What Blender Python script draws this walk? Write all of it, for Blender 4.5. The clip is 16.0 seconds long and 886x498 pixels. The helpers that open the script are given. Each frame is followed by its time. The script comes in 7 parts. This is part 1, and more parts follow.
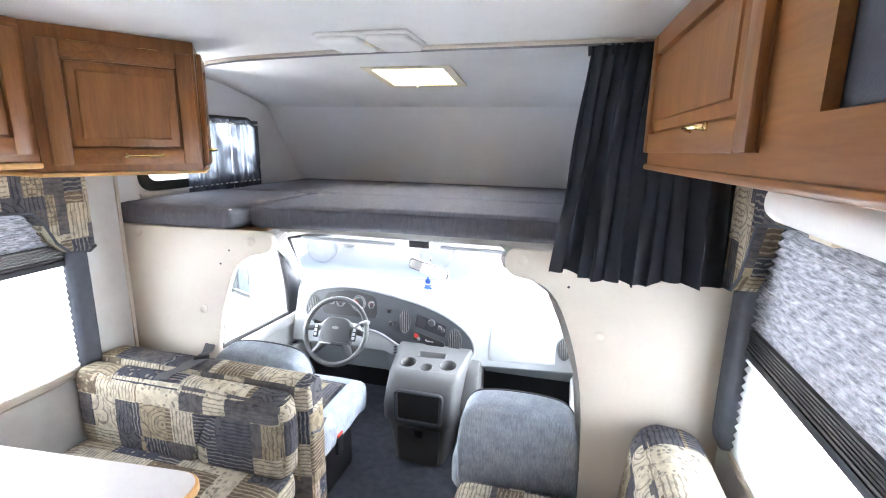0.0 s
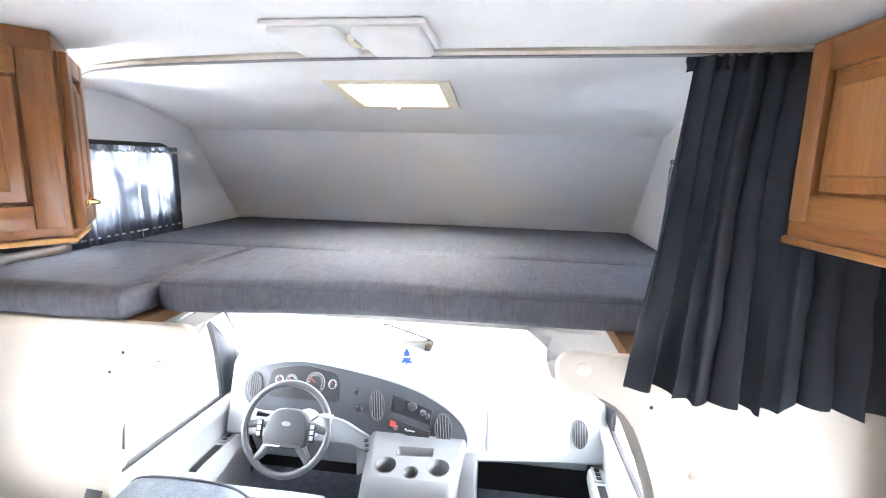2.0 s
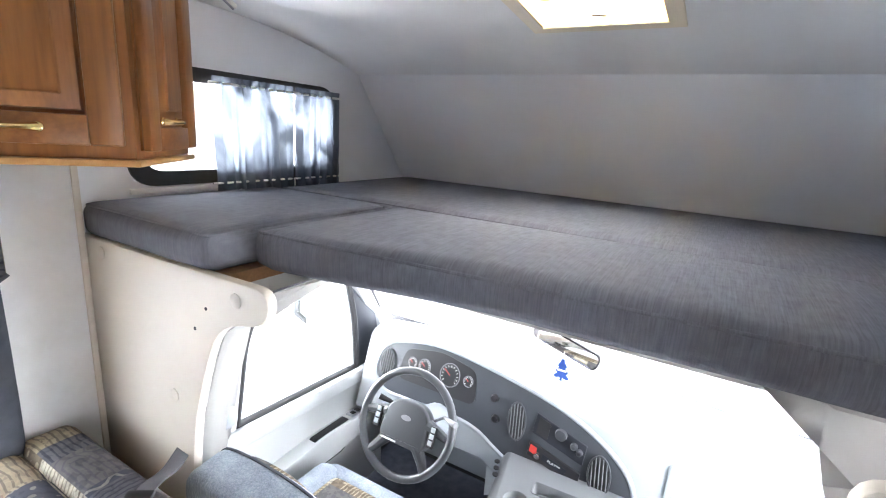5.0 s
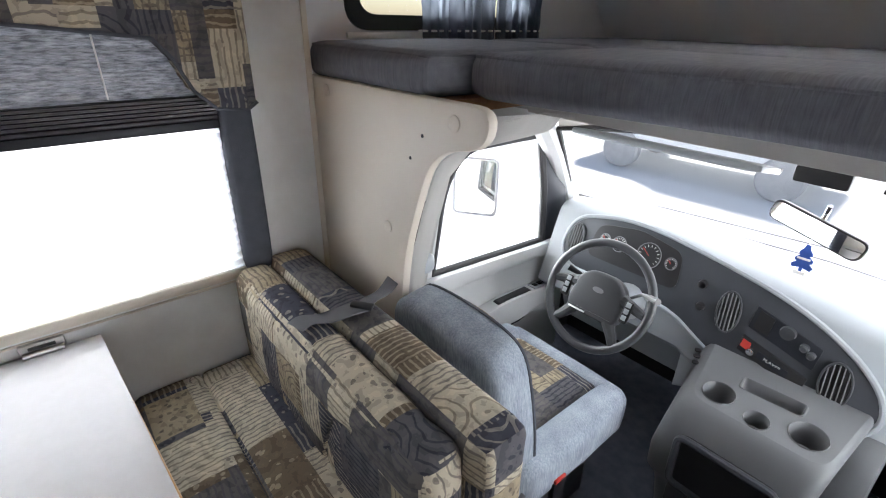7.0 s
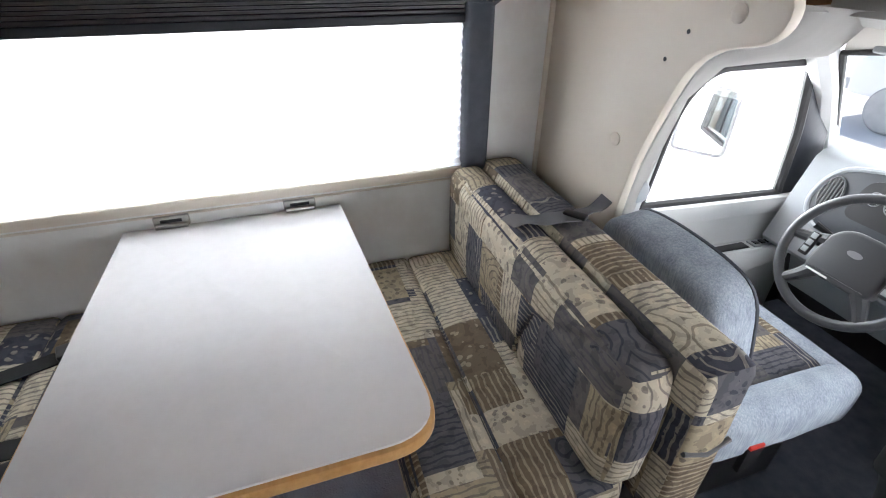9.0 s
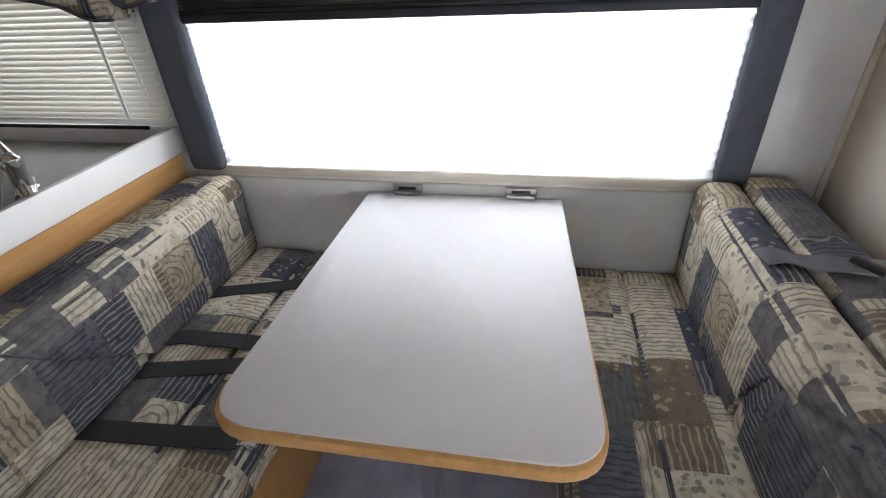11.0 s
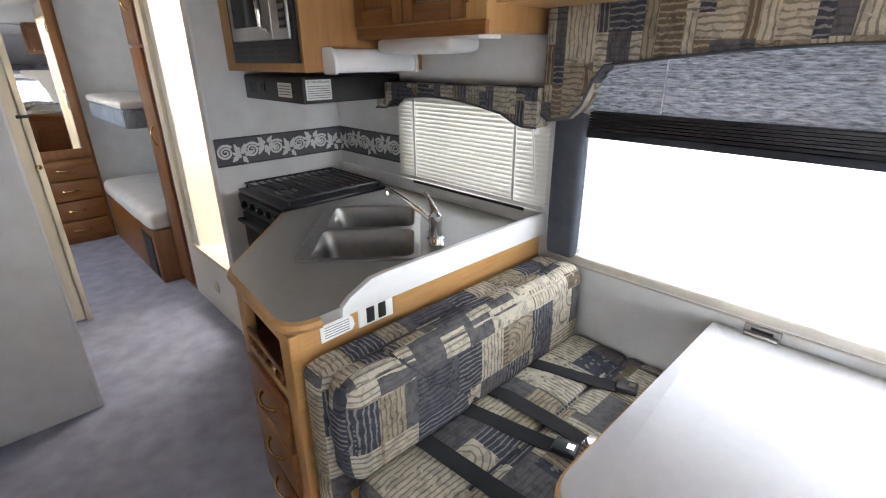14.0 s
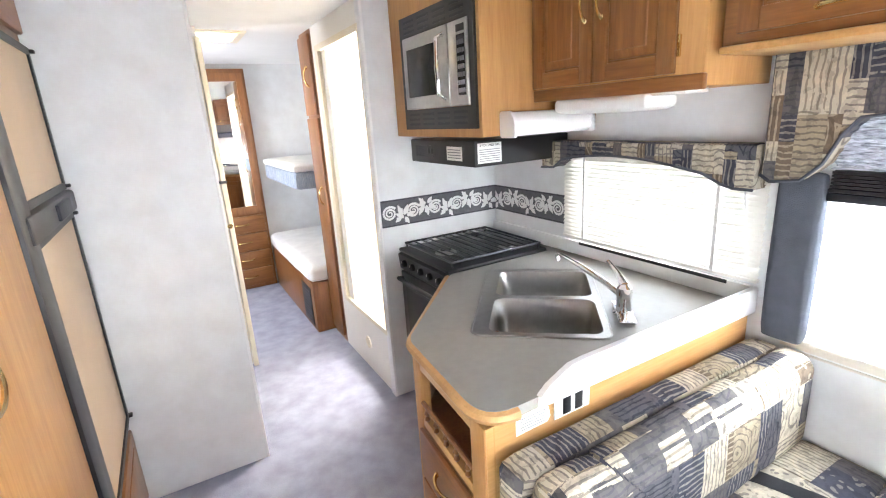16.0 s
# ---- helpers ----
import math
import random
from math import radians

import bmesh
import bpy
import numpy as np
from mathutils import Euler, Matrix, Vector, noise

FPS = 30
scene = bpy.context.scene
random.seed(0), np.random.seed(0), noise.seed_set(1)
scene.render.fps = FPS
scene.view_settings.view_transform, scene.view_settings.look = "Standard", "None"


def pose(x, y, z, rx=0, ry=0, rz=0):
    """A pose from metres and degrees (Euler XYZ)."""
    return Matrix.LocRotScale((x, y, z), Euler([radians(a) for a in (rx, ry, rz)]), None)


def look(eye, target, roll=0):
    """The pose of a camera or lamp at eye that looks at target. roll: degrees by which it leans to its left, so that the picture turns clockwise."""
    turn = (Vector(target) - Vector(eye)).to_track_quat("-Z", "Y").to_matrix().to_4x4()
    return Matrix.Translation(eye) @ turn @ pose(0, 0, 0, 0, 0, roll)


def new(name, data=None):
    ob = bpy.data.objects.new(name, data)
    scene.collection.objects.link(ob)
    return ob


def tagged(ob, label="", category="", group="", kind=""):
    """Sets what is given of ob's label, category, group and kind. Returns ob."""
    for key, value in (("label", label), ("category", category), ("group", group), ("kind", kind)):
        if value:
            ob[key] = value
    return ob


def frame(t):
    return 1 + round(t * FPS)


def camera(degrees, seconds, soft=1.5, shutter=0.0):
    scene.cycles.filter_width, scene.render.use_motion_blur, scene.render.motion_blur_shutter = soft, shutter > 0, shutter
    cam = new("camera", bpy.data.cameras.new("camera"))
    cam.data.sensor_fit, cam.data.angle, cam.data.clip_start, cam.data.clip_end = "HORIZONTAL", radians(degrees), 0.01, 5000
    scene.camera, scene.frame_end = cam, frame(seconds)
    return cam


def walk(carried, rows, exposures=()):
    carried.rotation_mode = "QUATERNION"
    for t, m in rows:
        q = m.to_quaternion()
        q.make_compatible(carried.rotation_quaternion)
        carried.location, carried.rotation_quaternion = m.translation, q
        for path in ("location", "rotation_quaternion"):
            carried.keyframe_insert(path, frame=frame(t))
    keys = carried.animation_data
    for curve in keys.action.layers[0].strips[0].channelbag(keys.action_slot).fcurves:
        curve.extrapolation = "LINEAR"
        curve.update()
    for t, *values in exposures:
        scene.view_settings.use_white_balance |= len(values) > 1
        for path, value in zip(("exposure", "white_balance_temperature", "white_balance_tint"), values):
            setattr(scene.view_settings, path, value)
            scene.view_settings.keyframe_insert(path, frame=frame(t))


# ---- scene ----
cam = camera(86.0, 16.0, 1.1)
PATH = [
    (0, (0.96, 1.157, 1.792), (0.481, 3.048, 1.35), 1.1),
    (0.5, (0.893, 1.224, 1.819), (0.389, 3.116, 1.412), 0.8),
    (1, (0.697, 1.293, 1.83), (0.392, 3.23, 1.441), 1.3),
    (1.5, (0.619, 1.498, 1.854), (0.399, 3.45, 1.477), 1.6),
    (2, (0.606, 1.75, 1.872), (0.359, 3.7, 1.505), 1.5),
    (2.5, (0.583, 1.95, 1.873), (0.339, 3.905, 1.525), 1.3),
    (3, (0.566, 2.122, 1.852), (0.24, 4.066, 1.515), 1.6),
    (3.2, (0.578, 2.183, 1.844), (0.186, 4.112, 1.492), 1.1),
    (5.3, (0.552, 2.26, 1.727), (-0.488, 3.887, 1.205), 4.0),
    (5.5, (0.539, 2.259, 1.703), (-0.548, 3.842, 1.143), 3.8),
    (6, (0.503, 2.252, 1.65), (-0.688, 3.713, 0.982), 3.1),
    (6.5, (0.478, 2.23, 1.602), (-0.812, 3.55, 0.83), 2.2),
    (7, (0.447, 2.215, 1.557), (-0.925, 3.38, 0.684), 1.3),
    (7.5, (0.426, 2.189, 1.523), (-1.012, 3.195, 0.564), 0.7),
    (8, (0.413, 2.156, 1.481), (-1.083, 3.014, 0.469), 0.9),
    (8.5, (0.406, 2.118, 1.455), (-1.141, 2.817, 0.398), 0.9),
    (9, (0.424, 2.078, 1.453), (-1.178, 2.6, 0.375), 0.4),
    (9.2, (0.393, 2.062, 1.428), (-1.218, 2.545, 0.347), 1.1),
    (11.3, (0.382, 2.111, 1.413), (-1.247, 1.618, 0.363), -3.4),
    (11.5, (0.393, 2.116, 1.427), (-1.216, 1.55, 0.384), -3.3),
    (12, (0.401, 2.126, 1.452), (-1.141, 1.356, 0.438), -3.8),
    (12.5, (0.418, 2.098, 1.463), (-1.057, 1.15, 0.5), -3.1),
    (13, (0.443, 2.034, 1.477), (-0.96, 0.921, 0.585), -2.2),
    (13.5, (0.49, 1.962, 1.495), (-0.852, 0.723, 0.68), -1.0),
    (14, (0.535, 1.914, 1.526), (-0.746, 0.571, 0.781), -0.5),
    (14.5, (0.569, 1.861, 1.547), (-0.658, 0.431, 0.874), -0.8),
    (15, (0.589, 1.778, 1.553), (-0.568, 0.264, 0.944), -1.7),
    (15.5, (0.606, 1.706, 1.557), (-0.452, 0.105, 0.996), -2.8),
    (16, (0.629, 1.66, 1.568), (-0.316, -0.018, 1.028), -3.5),
]
walk_rows = [(t, look(eye, target, roll)) for t, eye, target, roll in PATH]
EXPOSURES = [(t, stops, kelvin, 15) for t, stops, kelvin in (
    (0.0, 1.52, 6350), (1.5, 1.82, 6350), (2.4, 2.28, 6350), (3.0, 2.48, 6350), (5.5, 1.05, 6450), (6.3, 0.6, 6550), (7.0, 0.16, 6600), (8.0, 0.06, 6600), (9.0, 0.36, 6600),
    (12.0, 0.30, 6500), (13.5, 0.78, 6450), (14.5, 1.1, 6450), (15.2, 1.8, 6400), (16.0, 2.35, 6400))]
walk(cam, walk_rows, EXPOSURES)

# ---- world and lights ----
world = bpy.data.worlds.new("daylight")
scene.world = world
world.use_nodes = True
wn = world.node_tree.nodes
sky = wn.new("ShaderNodeTexSky")
sky.sky_type = 'NISHITA'
sky.sun_disc = False
sky.sun_elevation = radians(57.6)
sky.sun_rotation = radians(-14)
wn["Background"].inputs["Strength"].default_value = 0.15
world.node_tree.links.new(sky.outputs["Color"], wn["Background"].inputs["Color"])
sun_data = bpy.data.lights.new("sun", 'SUN')
sun_data.energy, sun_data.angle, sun_data.color = 5.0, radians(6), (1.0, 0.98, 0.95)
sun = new("sun", sun_data)
sun.matrix_world = look((-2.0, 8.0, 13.0), (0, 0, 0))


def window_lamp(name, eye, target, w, h, power, color=(0.92, 0.96, 1.0)):
    d = bpy.data.lights.new(name, 'AREA')
    d.shape, d.size, d.size_y, d.energy, d.color = 'RECTANGLE', w, h, power, color
    ob = new(name, d)
    ob.matrix_world = look(eye, target)
    return ob


XL, XR, CEIL, YP = -1.045, 1.575, 2.14, 2.92
window_lamp("dinette_window_light", (-1.35, 1.82, 1.15), (0, 1.82, 1.1), 1.7, 0.8, 48)
window_lamp("lounge_window_light", (1.85, 2.1, 1.2), (0, 2.1, 1.1), 1.4, 0.9, 58)
window_lamp("kitchen_window_light", (-1.35, 0.42, 1.2), (0, 0.42, 1.1), 0.95, 0.5, 6)
window_lamp("bunk_window_light", (-1.40, 3.5, 1.72), (0, 3.5, 1.7), 0.9, 0.45, 10, (0.95, 0.98, 1.0))
window_lamp("bunk_window_light", (1.70, 3.6, 1.72), (0, 3.6, 1.7), 0.9, 0.45, 10, (0.95, 0.98, 1.0))
window_lamp("bunk_vent_light", (0.175, 3.635, 2.42), (0.175, 3.635, 1), 0.42, 0.5, 230, (0.90, 0.95, 1.0))
window_lamp("shower_skylight_light", (-0.75, -1.05, 2.45), (-0.75, -1.05, 1), 0.5, 0.55, 26, (1.0, 0.94, 0.84))
window_lamp("bedroom_vent_light", (0.24, -1.87, 2.42), (0.24, -1.87, 1), 0.36, 0.36, 24, (1.0, 0.96, 0.88))
window_lamp("windscreen_light", (0.17, 5.35, 0.85), (0.17, 3.5, 0.75), 3.8, 2.5, 220, (0.92, 0.96, 1.0))
window_lamp("driver_window_light", (-1.75, 3.9, 0.75), (0, 3.7, 0.40), 2.2, 1.6, 190)
window_lamp("passenger_window_light", (2.1, 3.9, 0.75), (0, 3.7, 0.40), 2.2, 1.6, 260)
window_lamp("bedroom_window_light", (1.9, -2.4, 1.4), (0, -2.4, 1.2), 0.8, 0.6, 14)


# ---- materials ----
def material(name, color, rough=0.6, metal=0.0, vary=0.12, scale=6.0, fine=90.0, bump=0.1, color2=None, spec=0.5):
    m = bpy.data.materials.new(name)
    m.use_nodes = True
    nt = m.node_tree
    N, L = nt.nodes, nt.links
    b = N["Principled BSDF"]
    tc = N.new("ShaderNodeTexCoord")
    big = N.new("ShaderNodeTexNoise")
    big.inputs["Scale"].default_value, big.inputs["Detail"].default_value = scale, 5
    small = N.new("ShaderNodeTexNoise")
    small.inputs["Scale"].default_value, small.inputs["Detail"].default_value = fine, 3
    L.new(tc.outputs["Object"], big.inputs["Vector"])
    L.new(tc.outputs["Object"], small.inputs["Vector"])
    mix = N.new("ShaderNodeMix")
    mix.data_type = 'RGBA'
    c2 = color2 or tuple(c * (1 - vary * 2) for c in color)
    mix.inputs["A"].default_value, mix.inputs["B"].default_value = (*color, 1), (*c2, 1)
    add = N.new("ShaderNodeMath")
    add.operation = 'MULTIPLY_ADD'
    add.inputs[1].default_value, add.inputs[2].default_value = 0.35, 0
    L.new(small.outputs["Fac"], add.inputs[0])
    ramp = N.new("ShaderNodeMapRange")
    ramp.inputs["From Min"].default_value, ramp.inputs["From Max"].default_value = 0.35, 0.7
    ramp.inputs["To Max"].default_value = 0.7
    L.new(big.outputs["Fac"], ramp.inputs["Value"])
    L.new(ramp.outputs["Result"], add.inputs[2])
    L.new(add.outputs[0], mix.inputs["Factor"])
    L.new(mix.outputs["Result"], b.inputs["Base Color"])
    b.inputs["Roughness"].default_value, b.inputs["Metallic"].default_value = rough, metal
    b.inputs["Specular IOR Level"].default_value = spec
    if bump:
        bp = N.new("ShaderNodeBump")
        bp.inputs["Strength"].default_value, bp.inputs["Distance"].default_value = bump, 0.002
        L.new(small.outputs["Fac"], bp.inputs["Height"])
        L.new(bp.outputs["Normal"], b.inputs["Normal"])
    return m


def wood(name, light, dark, rough=0.35, axis='Z', scale=1.0):
    """Oak with grain along one axis."""
    m = material(name, light, rough, 0, bump=0)
    nt = m.node_tree
    N, L = nt.nodes, nt.links
    b = N["Principled BSDF"]
    tc = [n for n in N if n.type == 'TEX_COORD'][0]
    mp = N.new("ShaderNodeMapping")
    s = {'X': (1.2, 14, 14), 'Y': (14, 1.2, 14), 'Z': (14, 14, 1.2)}[axis]
    mp.inputs["Scale"].default_value = tuple(v * scale for v in s)
    L.new(tc.outputs["Object"], mp.inputs["Vector"])
    n1 = N.new("ShaderNodeTexNoise")
    n1.inputs["Scale"].default_value, n1.inputs["Detail"].default_value = 1.3, 6
    n1.inputs["Distortion"].default_value = 1.2
    n2 = N.new("ShaderNodeTexNoise")
    n2.inputs["Scale"].default_value, n2.inputs["Detail"].default_value = 9.0, 4
    L.new(mp.outputs["Vector"], n1.inputs["Vector"])
    L.new(mp.outputs["Vector"], n2.inputs["Vector"])
    r = N.new("ShaderNodeValToRGB")
    r.color_ramp.elements[0].position, r.color_ramp.elements[1].position = 0.3, 0.72
    r.color_ramp.elements[0].color, r.color_ramp.elements[1].color = (*dark, 1), (*light, 1)
    mx = N.new("ShaderNodeMath")
    mx.operation = 'MULTIPLY_ADD'
    mx.inputs[1].default_value = 0.45
    sub = N.new("ShaderNodeMath")
    sub.operation = 'MULTIPLY'
    sub.inputs[1].default_value = 0.6
    L.new(n1.outputs["Fac"], sub.inputs[0])
    L.new(n2.outputs["Fac"], mx.inputs[0])
    L.new(sub.outputs[0], mx.inputs[2])
    L.new(mx.outputs[0], r.inputs["Fac"])
    L.new(r.outputs["Color"], b.inputs["Base Color"])
    bp = N.new("ShaderNodeBump")
    bp.inputs["Strength"].default_value, bp.inputs["Distance"].default_value = 0.12, 0.001
    L.new(n2.outputs["Fac"], bp.inputs["Height"])
    L.new(bp.outputs["Normal"], b.inputs["Normal"])
    return m


def translucent(name, color, back, amount, rough=0.8):
    m = material(name, color, rough, bump=0.1, vary=0.05)
    nt = m.node_tree
    t = nt.nodes.new("ShaderNodeBsdfTranslucent")
    t.inputs["Color"].default_value = (*back, 1)
    mix = nt.nodes.new("ShaderNodeMixShader")
    mix.inputs[0].default_value = amount
    nt.links.new(nt.nodes["Principled BSDF"].outputs[0], mix.inputs[1])
    nt.links.new(t.outputs[0], mix.inputs[2])
    nt.links.new(mix.outputs[0], nt.nodes["Material Output"].inputs["Surface"])
    return m


def patchwork(name, bright=1.0, upright=False):
    """Woven upholstery: rectangular patches in cream, taupe, slate and navy, with drawn stripes, dots and scrolls."""
    m = bpy.data.materials.new(name)
    m.use_nodes = True
    nt = m.node_tree
    N, L = nt.nodes, nt.links
    b = N["Principled BSDF"]
    b.inputs["Roughness"].default_value = 0.9
    b.inputs["Specular IOR Level"].default_value = 0.15
    flat = N.new("ShaderNodeUVMap")
    flat.uv_map = "UVMap"
    wob = N.new("ShaderNodeTexNoise")
    wob.inputs["Scale"].default_value, wob.inputs["Detail"].default_value = 13, 2
    L.new(flat.outputs["UV"], wob.inputs["Vector"])
    uv = N.new("ShaderNodeVectorMath")
    uv.operation = 'MULTIPLY_ADD'
    uv.inputs[1].default_value = (0.045, 0.045, 0)
    L.new(wob.outputs["Color"], uv.inputs[0])
    L.new(flat.outputs["UV"], uv.inputs[2])

    def brick(w, h, off, shift):
        mp = N.new("ShaderNodeMapping")
        mp.inputs["Location"].default_value = (shift, shift * 0.7, 0)
        L.new(flat.outputs["UV"], mp.inputs["Vector"])
        t = N.new("ShaderNodeTexBrick")
        t.inputs["Color1"].default_value, t.inputs["Color2"].default_value = (0, 0, 0, 1), (1, 1, 1, 1)
        t.inputs["Mortar Size"].default_value, t.inputs["Scale"].default_value = 0, 1
        t.inputs["Brick Width"].default_value, t.inputs["Row Height"].default_value = w, h
        t.offset = off
        t.squash, t.squash_frequency = 0.62, 3
        L.new(mp.outputs["Vector"], t.inputs["Vector"])
        return t.outputs["Color"]

    def ramp(src, stops):
        r = N.new("ShaderNodeValToRGB")
        r.color_ramp.interpolation = 'CONSTANT'
        while len(r.color_ramp.elements) < len(stops):
            r.color_ramp.elements.new(0.5)
        for e, (p, c) in zip(r.color_ramp.elements, stops):
            e.position, e.color = p, (*[v * bright for v in c], 1)
        L.new(src, r.inputs["Fac"])
        return r.outputs["Color"]

    def mixc(f, a, c, blend='MIX'):
        x = N.new("ShaderNodeMix")
        x.data_type, x.blend_type = 'RGBA', blend
        for s, k in ((f, "Factor"), (a, "A"), (c, "B")):
            if isinstance(s, (int, float)):
                x.inputs[k].default_value = s
            elif isinstance(s, tuple):
                x.inputs[k].default_value = (*s, 1)
            else:
                L.new(s, x.inputs[k])
        return x.outputs["Result"]

    def math_(op, a, c=0.0, clamp=False):
        x = N.new("ShaderNodeMath")
        x.operation, x.use_clamp = op, clamp
        for i, s in enumerate((a, c)):
            if isinstance(s, (int, float)):
                x.inputs[i].default_value = s
            else:
                L.new(s, x.inputs[i])
        return x.outputs[0]

    cells = brick(0.29, 0.075, 0.37, 0.03) if upright else brick(0.33, 0.15, 0.37, 0.03)
    sub = brick(0.17, 0.15, 0.3, 0.41) if upright else brick(0.21, 0.33, 0.3, 0.41)
    pick = math_('FRACT', math_('ADD', math_('MULTIPLY', cells, 3.1), math_('MULTIPLY', sub, 1.7)))
    cream, sand, taupe, grey, slate, navy = (0.50, 0.445, 0.345), (0.34, 0.285, 0.20), (0.16, 0.125, 0.088), (0.125, 0.12, 0.118), (0.105, 0.104, 0.114), (0.062, 0.064, 0.084)
    base = ramp(pick, [(0, cream), (0.2, grey), (0.36, sand), (0.5, slate), (0.63, cream), (0.76, taupe), (0.9, navy)])
    ink = ramp(pick, [(0, (0.16, 0.14, 0.13)), (0.2, (0.09, 0.085, 0.10)), (0.36, (0.13, 0.11, 0.09)), (0.5, (0.035, 0.037, 0.055)),
                      (0.63, (0.2, 0.17, 0.13)), (0.76, (0.40, 0.34, 0.25)), (0.9, (0.30, 0.28, 0.25))])
    # ragged stripes
    wv = N.new("ShaderNodeTexWave")
    wv.inputs["Scale"].default_value, wv.inputs["Distortion"].default_value = 19.0, 3.4
    wv.inputs["Detail"].default_value, wv.inputs["Detail Scale"].default_value = 2.0, 1.6
    L.new(flat.outputs["UV"], wv.inputs["Vector"])
    wv2 = N.new("ShaderNodeTexWave")
    wv2.bands_direction = 'Y'
    wv2.inputs["Scale"].default_value, wv2.inputs["Distortion"].default_value = 19.0, 3.4
    wv2.inputs["Detail"].default_value = 2.0
    L.new(flat.outputs["UV"], wv2.inputs["Vector"])
    br = N.new("ShaderNodeTexNoise")
    br.inputs["Scale"].default_value, br.inputs["Detail"].default_value = 38, 4
    L.new(flat.outputs["UV"], br.inputs["Vector"])
    gap = math_('GREATER_THAN', br.outputs["Fac"], 0.36)
    vert = math_('MULTIPLY', math_('GREATER_THAN', wv.outputs["Fac"], 0.76), gap)
    horz = math_('MULTIPLY', math_('GREATER_THAN', wv2.outputs["Fac"], 0.77), gap)
    vo = N.new("ShaderNodeTexVoronoi")
    vo.inputs["Scale"].default_value = 42
    L.new(uv.outputs[0], vo.inputs["Vector"])
    dots = math_('LESS_THAN', vo.outputs["Distance"], 0.3)
    rg = N.new("ShaderNodeTexVoronoi")
    rg.inputs["Scale"].default_value = 8.0
    L.new(uv.outputs[0], rg.inputs["Vector"])
    rings = math_('GREATER_THAN', math_('SINE', math_('MULTIPLY', rg.outputs["Distance"], 42.0)), 0.72)
    kind = math_('FRACT', math_('MULTIPLY', math_('ADD', cells, sub), 4.7))
    k1 = math_('LESS_THAN', kind, 0.62 if upright else 0.34)
    k2 = math_('GREATER_THAN', kind, 0.56)
    k3 = math_('GREATER_THAN', kind, 0.90 if upright else 0.82)
    mask = math_('ADD', math_('MULTIPLY', k1, vert), math_('MULTIPLY', math_('SUBTRACT', k2, k3), horz))
    mid = math_('SUBTRACT', 1.0, math_('ADD', k1, k2))
    mask = math_('ADD', mask, math_('MULTIPLY', mid, dots))
    mask = math_('ADD', mask, math_('MULTIPLY', k3, rings), True)
    col = mixc(math_('MULTIPLY', mask, 0.75), base, ink)
    ns = N.new("ShaderNodeTexNoise")
    ns.inputs["Scale"].default_value, ns.inputs["Detail"].default_value = 35, 4
    L.new(uv.outputs[0], ns.inputs["Vector"])
    wear = ramp(ns.outputs["Fac"], [(0, (0.72, 0.72, 0.74)), (0.45, (0.95, 0.95, 0.95)), (0.6, (1.1, 1.08, 1.05))])
    col = mixc(1.0, col, wear, 'MULTIPLY')
    L.new(col, b.inputs["Base Color"])
    wvf = N.new("ShaderNodeTexNoise")
    wvf.inputs["Scale"].default_value = 420
    L.new(uv.outputs[0], wvf.inputs["Vector"])
    bp = N.new("ShaderNodeBump")
    bp.inputs["Strength"].default_value, bp.inputs["Distance"].default_value = 0.25, 0.002
    L.new(wvf.outputs["Fac"], bp.inputs["Height"])
    L.new(bp.outputs["Normal"], b.inputs["Normal"])
    return m


M_CEIL = material("white_ceiling_vinyl", (0.80, 0.80, 0.79), 0.6, vary=0.03, fine=140, bump=0.12)
M_WALLPAPER = material("marbled_wallpaper", (0.75, 0.76, 0.755), 0.55, vary=0.10, scale=9, fine=60, color2=(0.655, 0.65, 0.635), bump=0.2)
M_BUNKWALL = material("bunk_wall_vinyl", (0.76, 0.77, 0.79), 0.6, vary=0.03, scale=3, fine=200, bump=0.15)
M_BEIGE = material("beige_fibreglass", (0.66, 0.60, 0.52), 0.5, vary=0.04, scale=4, fine=300, bump=0.08)
M_CABTRIM = material("pale_grey_plastic", (0.52, 0.53, 0.53), 0.5, vary=0.03, fine=400, bump=0.12)
M_DASH = material("grey_dash_vinyl", (0.34, 0.365, 0.385), 0.55, vary=0.04, fine=500, bump=0.2)
M_WHEEL = material("dark_grey_leathergrain", (0.05, 0.053, 0.058), 0.36, vary=0.04, fine=500, bump=0.2)
M_CONSOLE = material("mid_grey_plastic", (0.135, 0.14, 0.145), 0.5, vary=0.04, fine=400, bump=0.15)
M_DARKDASH = material("charcoal_dash_plastic", (0.024, 0.027, 0.034), 0.42, vary=0.05, fine=400, bump=0.15, spec=0.22)
M_PANEL = material("slate_dash_panel", (0.048, 0.052, 0.06), 0.45, vary=0.05, fine=400, bump=0.15, spec=0.3)
M_CARPAINT = material("pale_silver_paint", (0.84, 0.845, 0.85), 0.35, vary=0.02, bump=0)
# Car glass and tyres: base colours lightened to carry the yard's washed-out glare.
M_CARGLASS = material("glare_paled_car_glass", (0.58, 0.59, 0.60), 0.3, vary=0.02, bump=0)
M_TYRE = material("glare_paled_tyre_rubber", (0.46, 0.46, 0.46), 0.85, vary=0.1, bump=0.1)
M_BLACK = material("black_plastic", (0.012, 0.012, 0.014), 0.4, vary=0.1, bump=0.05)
M_RUBBER = material("black_rubber", (0.02, 0.02, 0.022), 0.7, vary=0.1, bump=0.05)
M_CARPET = material("blue_grey_carpet", (0.40, 0.415, 0.51), 0.95, vary=0.2, scale=9, fine=150, bump=1.0, color2=(0.265, 0.275, 0.345), spec=0.1)
